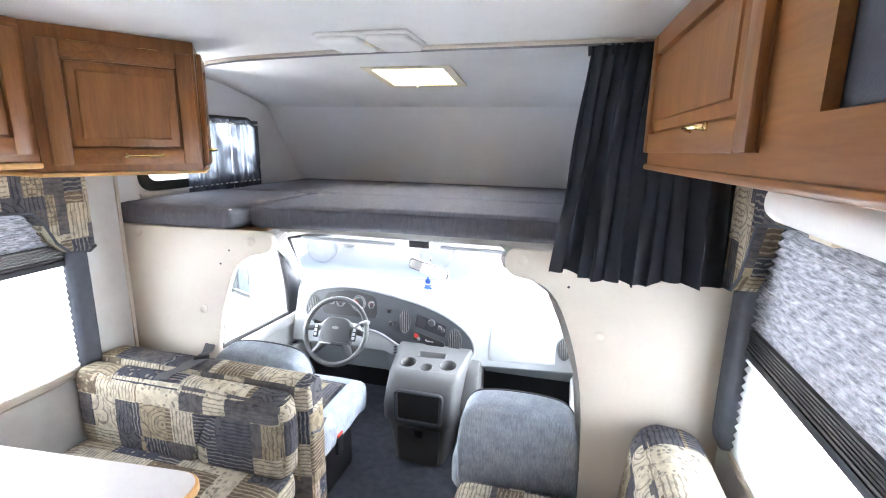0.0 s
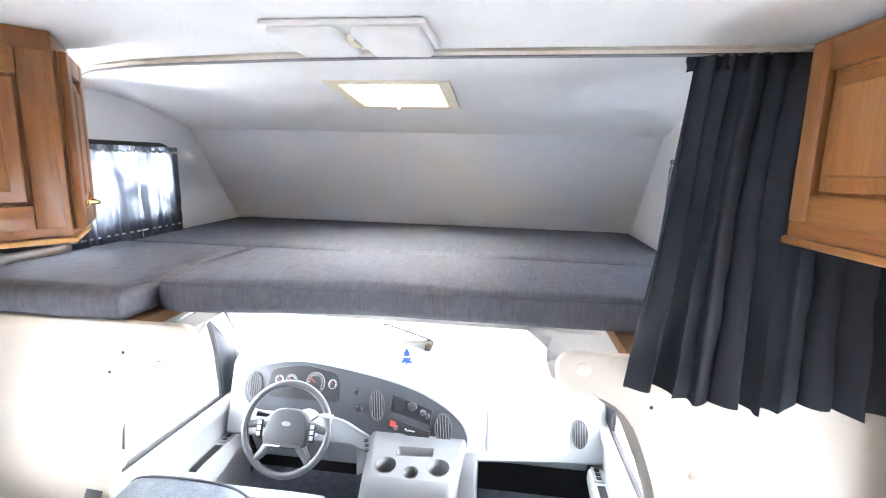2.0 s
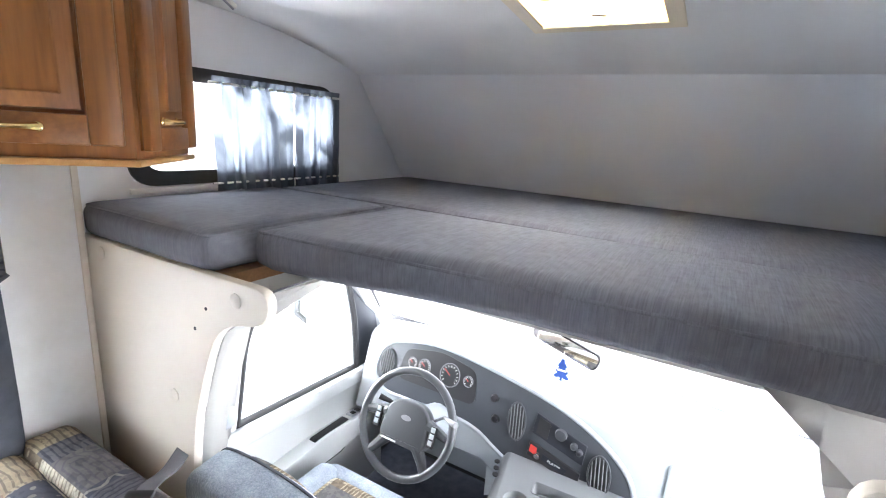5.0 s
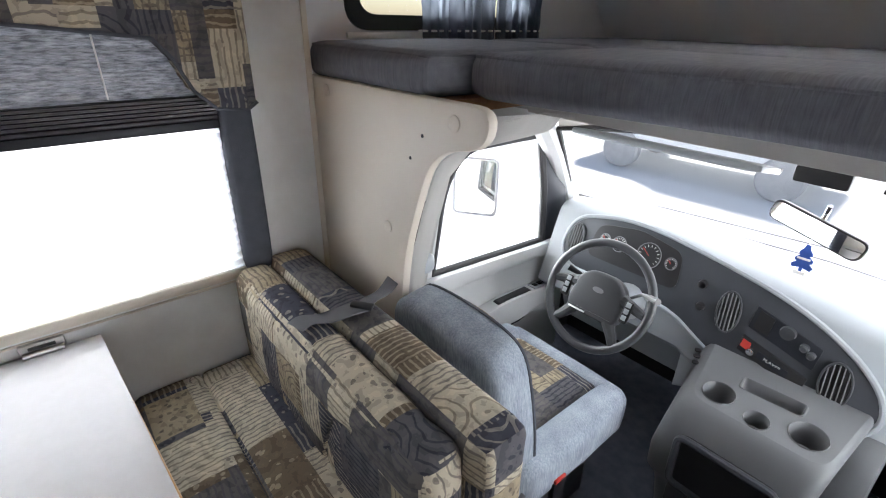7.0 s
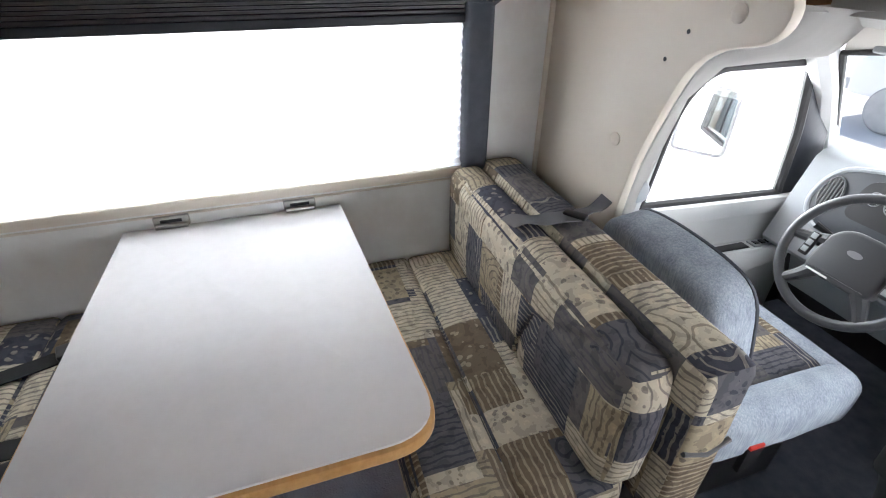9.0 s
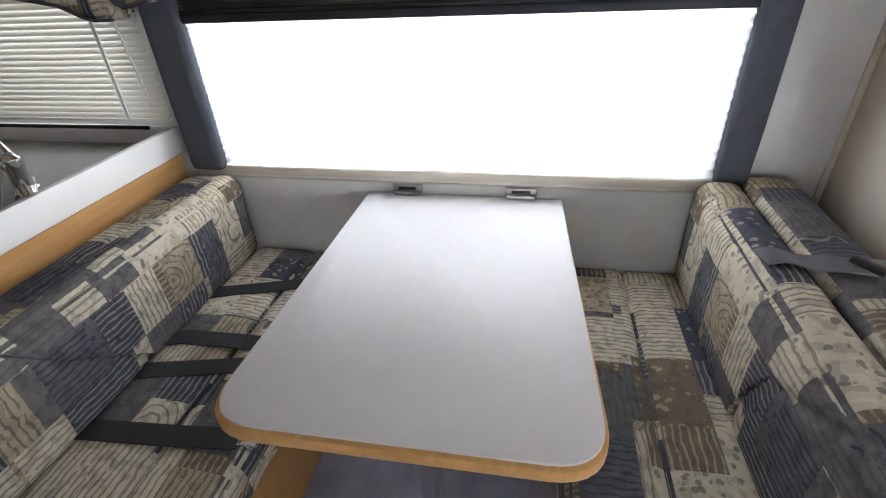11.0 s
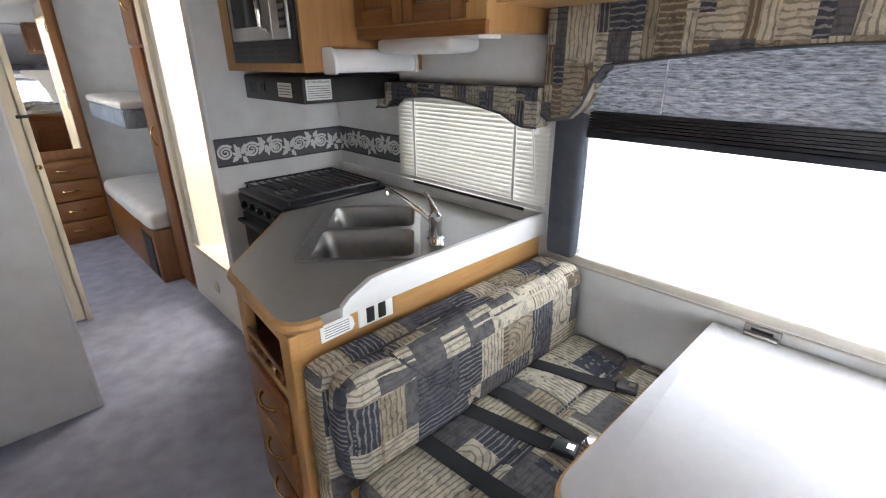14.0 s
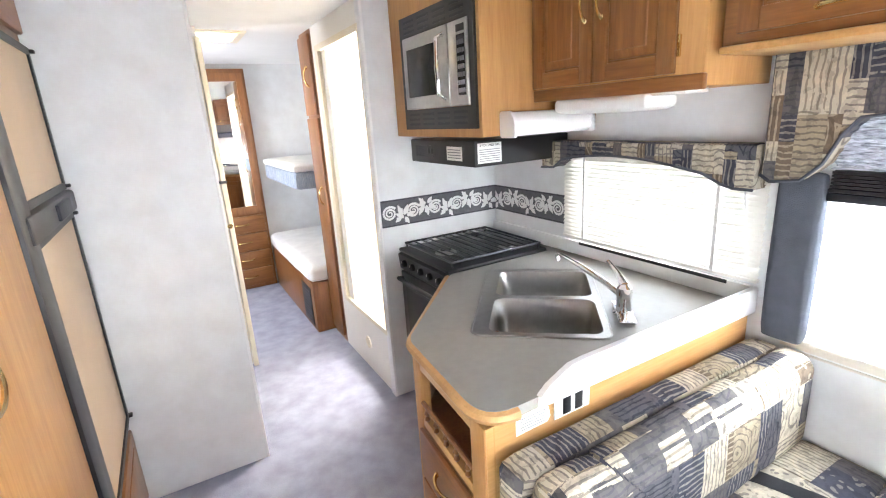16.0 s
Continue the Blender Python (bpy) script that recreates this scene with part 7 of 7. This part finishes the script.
wc = thing("wall_cupboard", (-0.85, 0.45, 1.6), "honey oak wall cupboard with two raised-panel doors over the sink", "cabinet", "wall cupboards")
part("body", box(XL, -0.70, 0.127, 0.825, 1.605, CEIL - 0.002, 0.004), M_LOAK, wc)
part("bottom_edge", box(-0.712, -0.69, 0.127, 0.83, 1.596, 1.640, 0.005), M_OAKY, wc)
for y, hs in ((0.135, 0.27), (0.44, 0.035)):
    panel_door(wc, facing(-0.70, y, 1.645, 90), 0.298, 0.45, ((hs, 0.30), (hs, 0.20)))
for z in (1.72, 2.02):
    part("hinge", box(-0.700, -0.690, 0.742, 0.752, z - 0.03, z + 0.03, 0.003), M_BRASS, wc)
ul = thing("under_cabinet_lamp", (-0.85, 0.4, 1.59), "white plastic lamp under the wall cupboard, switched off", "lamp", "under cabinet lamps")
part("diffuser", cushion(-0.93, -0.75, 0.17, 0.60, 1.545, 1.604, 0.025, 0.004, 10, (), 0), M_WHITE, ul)
part("bracket", box(-0.90, -0.78, 0.60, 0.72, 1.590, 1.604, 0.002), M_WHITE, ul)

# ---- shower, hall and bedroom ----
SX = -0.30
structure("wall_shower_side", cells('X', SX - 0.04, SX, (-1.50, SY - 0.04), (0, CEIL), [(-1.37, -0.69, 0.40, 1.995)]), M_SHOWER, "white shower wall with a tall doorway", "wall")
structure("wall_shower_end", box(XL, SX - 0.04, -1.50, -1.46, 0, CEIL), M_SHOWER, "ivory shower wall", "wall")
structure("wall_shower_lining", merge(box(XL, XL + 0.02, -1.46, SY - 0.06, 0.3, CEIL), box(XL + 0.02, SX - 0.04, SY - 0.06, SY - 0.041, 0.3, CEIL)), M_SHOWER, "ivory shower lining", "wall")
structure("shower_pan", box(XL + 0.02, SX - 0.04, -1.46, SY - 0.06, 0, 0.32), M_SHOWER, "ivory shower tray", "floor")
sd = thing("door_1", (SX, -1.0, 0.4), "cream plastic frame of the shower doorway", "door frame", "", "structure")
part("door_frame", cells('X', SX - 0.045, SX + 0.012, (-1.41, -0.679), (0.375, 2.02), [(-1.36, -0.693, 0.405, 1.985)]), M_CREAM, sd)
part("door_leaf", cells('X', SX - 0.022, SX - 0.010, (-1.36, -1.27), (0.405, 1.985), []), M_SHOWER, sd, "folded translucent ivory leaf")
single("floor_vent", lathe([(0.04, 0.0), (0.04, 0.006), (0.028, 0.008), (0.024, 0.004), (0.004, 0.004)], (SX, -1.035, 0.19), 'X', 20), M_CREAM, "round cream vent in the shower step", "vent")
structure("shower_wall_trim", box(SX - 0.004, SX + 0.010, -0.695, SY + 0.004, 0, CEIL - 0.002, 0.002), M_WHITE, "white corner moulding", "trim")
structure("wall_partition_fridge", box(0.455, XR, -0.565, -0.534, 0.0, CEIL), M_WALLPAPER, "pale marbled wallpaper partition", "wall")
structure("trim_partition", box(0.446, 0.458, -0.568, -0.532, 0.0, CEIL - 0.002, 0.002), M_WHITE, "white edge moulding on the partition", "trim")
structure("wall_hall", cells('Y', -1.62, -1.58, (0.335, XR), (0, CEIL), []), M_WALLPAPER, "hall partition wall", "wall")
jb = thing("door_2", (0.34, -1.56, 0), "cream door jamb in the hall with a black latch plate", "door frame", "", "structure")
part("jamb", box(0.322, 0.352, -1.63, -1.54, 0.0, CEIL - 0.06, 0.004), M_CREAM, jb)
part("jamb", box(0.356, 0.43, -1.60, -1.55, 0.02, CEIL - 0.06, 0.004), M_CREAM, jb)
part("latch_plate", box(0.318, 0.372, -1.56, -1.538, 1.245, 1.262, 0.003), M_BLACK, jb)
part("knob", lathe([(0.012, 0), (0.016, 0.010), (0.010, 0.018)], (0.345, -1.54, 0.98), 'Y', 14), M_BRASS, jb)

wd = thing("tall_cupboard", (-0.65, -1.64, 0), "tall honey oak cupboard beside the bed with bow handles", "cabinet")
part("body", box(XL, -0.300, -1.775, -1.505, 0.0, CEIL - 0.002, 0.004), M_OAK, wd)
for z0, z1, hz in ((1.62, 2.11, 1.80), (0.05, 1.60, 1.02)):
    d = part("door", box(-0.300, -0.281, -1.76, -1.52, z0, z1, 0.004), M_OAK, wd)
    bow_handle(d, (-0.281, -1.60, hz), (-0.281, -1.60, hz + 0.12), (1, 0, 0))

bed = thing("bed", (-0.6, -2.5, 0), "low oak bed base with a bare white mattress", "bed")
part("base", box(XL, -0.165, -3.24, -1.795, 0.0, 0.40, 0.006), M_OAK, bed)
part("mattress", cushion(XL, -0.15, -3.23, -1.785, 0.40, 0.545, 0.05, 0.01, 20, (), 0.006), M_SHEET, bed, "white quilted mattress")
vg = part("vent_grille", box(-0.166, -0.160, -2.13, -1.87, 0.03, 0.345, 0.002), M_BLACK, bed, "black vent grille")
for k in range(10):
    part("louvre", box(-0.161, -0.156, -2.12, -1.88, 0.045 + 0.029 * k, 0.058 + 0.029 * k), M_IRON, vg)
ub = thing("upper_bunk", (-0.6, -2.6, 1.1), "upper bunk with a padded grey-blue front and white mattress", "bunk")
part("front_board", cushion(XL, -0.20, -3.24, -2.02, 1.08, 1.22, 0.03, 0.004, 14), M_DENIM, ub)
part("mattress", cushion(XL, -0.19, -3.23, -2.00, 1.215, 1.275, 0.025, 0.006, 14, (), 0.005), M_SHEET, ub)
structure("wall_bedroom_end", cells('Y', -3.38, -3.34, (XL, XR), (0, CEIL), []), M_WALLPAPER, "grey bedroom end wall", "wall")

wr = thing("wardrobe", (0.2, -3.3, 0), "honey oak wardrobe with a mirrored door and four drawers", "wardrobe")
part("body", box(-0.155, 0.60, -3.335, -3.26, 0.0, 2.09, 0.004), M_OAK, wr)
md = part("mirror_door", cells('Y', -3.26, -3.24, (-0.13, 0.30), (0.76, 2.05), [(-0.075, 0.245, 0.83, 1.98)]), M_OAK, wr)
part("mirror", box(-0.08, 0.25, -3.256, -3.250, 0.825, 1.985), M_MIRROR, md, "mirror glass")
for k in range(4):
    d = part("drawer", box(-0.13, 0.30, -3.26, -3.238, 0.04 + 0.178 * k, 0.205 + 0.178 * k, 0.005), M_OAKX, wr)
    bow_handle(d, (0.03, -3.238, 0.125 + 0.178 * k), (0.14, -3.238, 0.125 + 0.178 * k), (0, 1, 0))

# ---- fridge and pantry ----
fr = thing("refrigerator", (1.2, -0.13, 0.42), "black-framed fridge with tan panels and a moulded latch", "refrigerator")
part("body", box(0.985, XR, -0.525, 0.245, 0.42, 1.88, 0.004), M_BLACK, fr)
for z0, z1 in ((0.44, 1.315), (1.395, 1.865)):
    d = part("door", cells('X', 0.948, 0.984, (-0.505, 0.120), (z0, z1), [(-0.482, 0.098, z0 + 0.022, z1 - 0.022)]), M_BLACK, fr, "black door frame")
    part("panel", box(0.955, 0.975, -0.484, 0.100, z0 + 0.02, z1 - 0.02), M_TANPANEL, d, "tan door panel")
    for z in (z0 + 0.004, z1 - 0.016):
        part("hinge", box(0.935, 0.985, -0.520, -0.495, z, z + 0.012, 0.003), M_BLACK, d)
lt = part("latch", box(0.930, 0.980, -0.50, 0.20, 1.318, 1.392, 0.010), M_BLACK, fr, "black moulded latch bar")
part("latch_handle", box(0.920, 0.935, -0.33, -0.12, 1.33, 1.38, 0.006), M_DARKDASH, lt)
part("latch_label", box(0.9285, 0.9305, -0.42, -0.34, 1.345, 1.372), M_FAINT, lt)
part("door_edge", box(0.938, 0.985, 0.123, 0.245, 0.43, 1.87, 0.010), M_BLACK, fr)
fb_ = thing("vent_cabinet", (1.2, -0.13, 0), "honey oak slatted panel below the fridge", "cabinet")
part("body", box(0.97, XR, -0.53, 0.25, 0.0, 0.415, 0.003), M_OAK, fb_)
pd = part("door", box(0.952, 0.97, -0.50, 0.21, 0.06, 0.39, 0.006), M_OAKY, fb_)
part("inset", box(0.948, 0.953, -0.44, 0.15, 0.11, 0.34, 0.003), M_OAK, pd)
ft = thing("fridge_top_cabinet", (1.2, -0.13, 1.89), "honey oak cupboard above the fridge", "cabinet")
part("body", box(0.97, XR, -0.53, 0.25, 1.885, CEIL - 0.002, 0.003), M_OAK, ft)
part("door", box(0.950, 0.97, -0.50, 0.21, 1.905, 2.11, 0.006), M_OAKY, ft)
py = thing("pantry", (1.2, 0.5, 0), "tall light oak pantry cupboard beside the fridge", "cabinet")
part("body", box(0.962, XR, 0.255, 0.80, 0.0, CEIL - 0.002, 0.004), M_LOAK, py)
d = part("door", box(0.945, 0.962, 0.265, 0.77, 0.06, 2.10, 0.005), M_LOAK, py)
bow_handle(d, (0.945, 0.70, 1.14), (0.945, 0.70, 1.26), (-1, 0, 0))
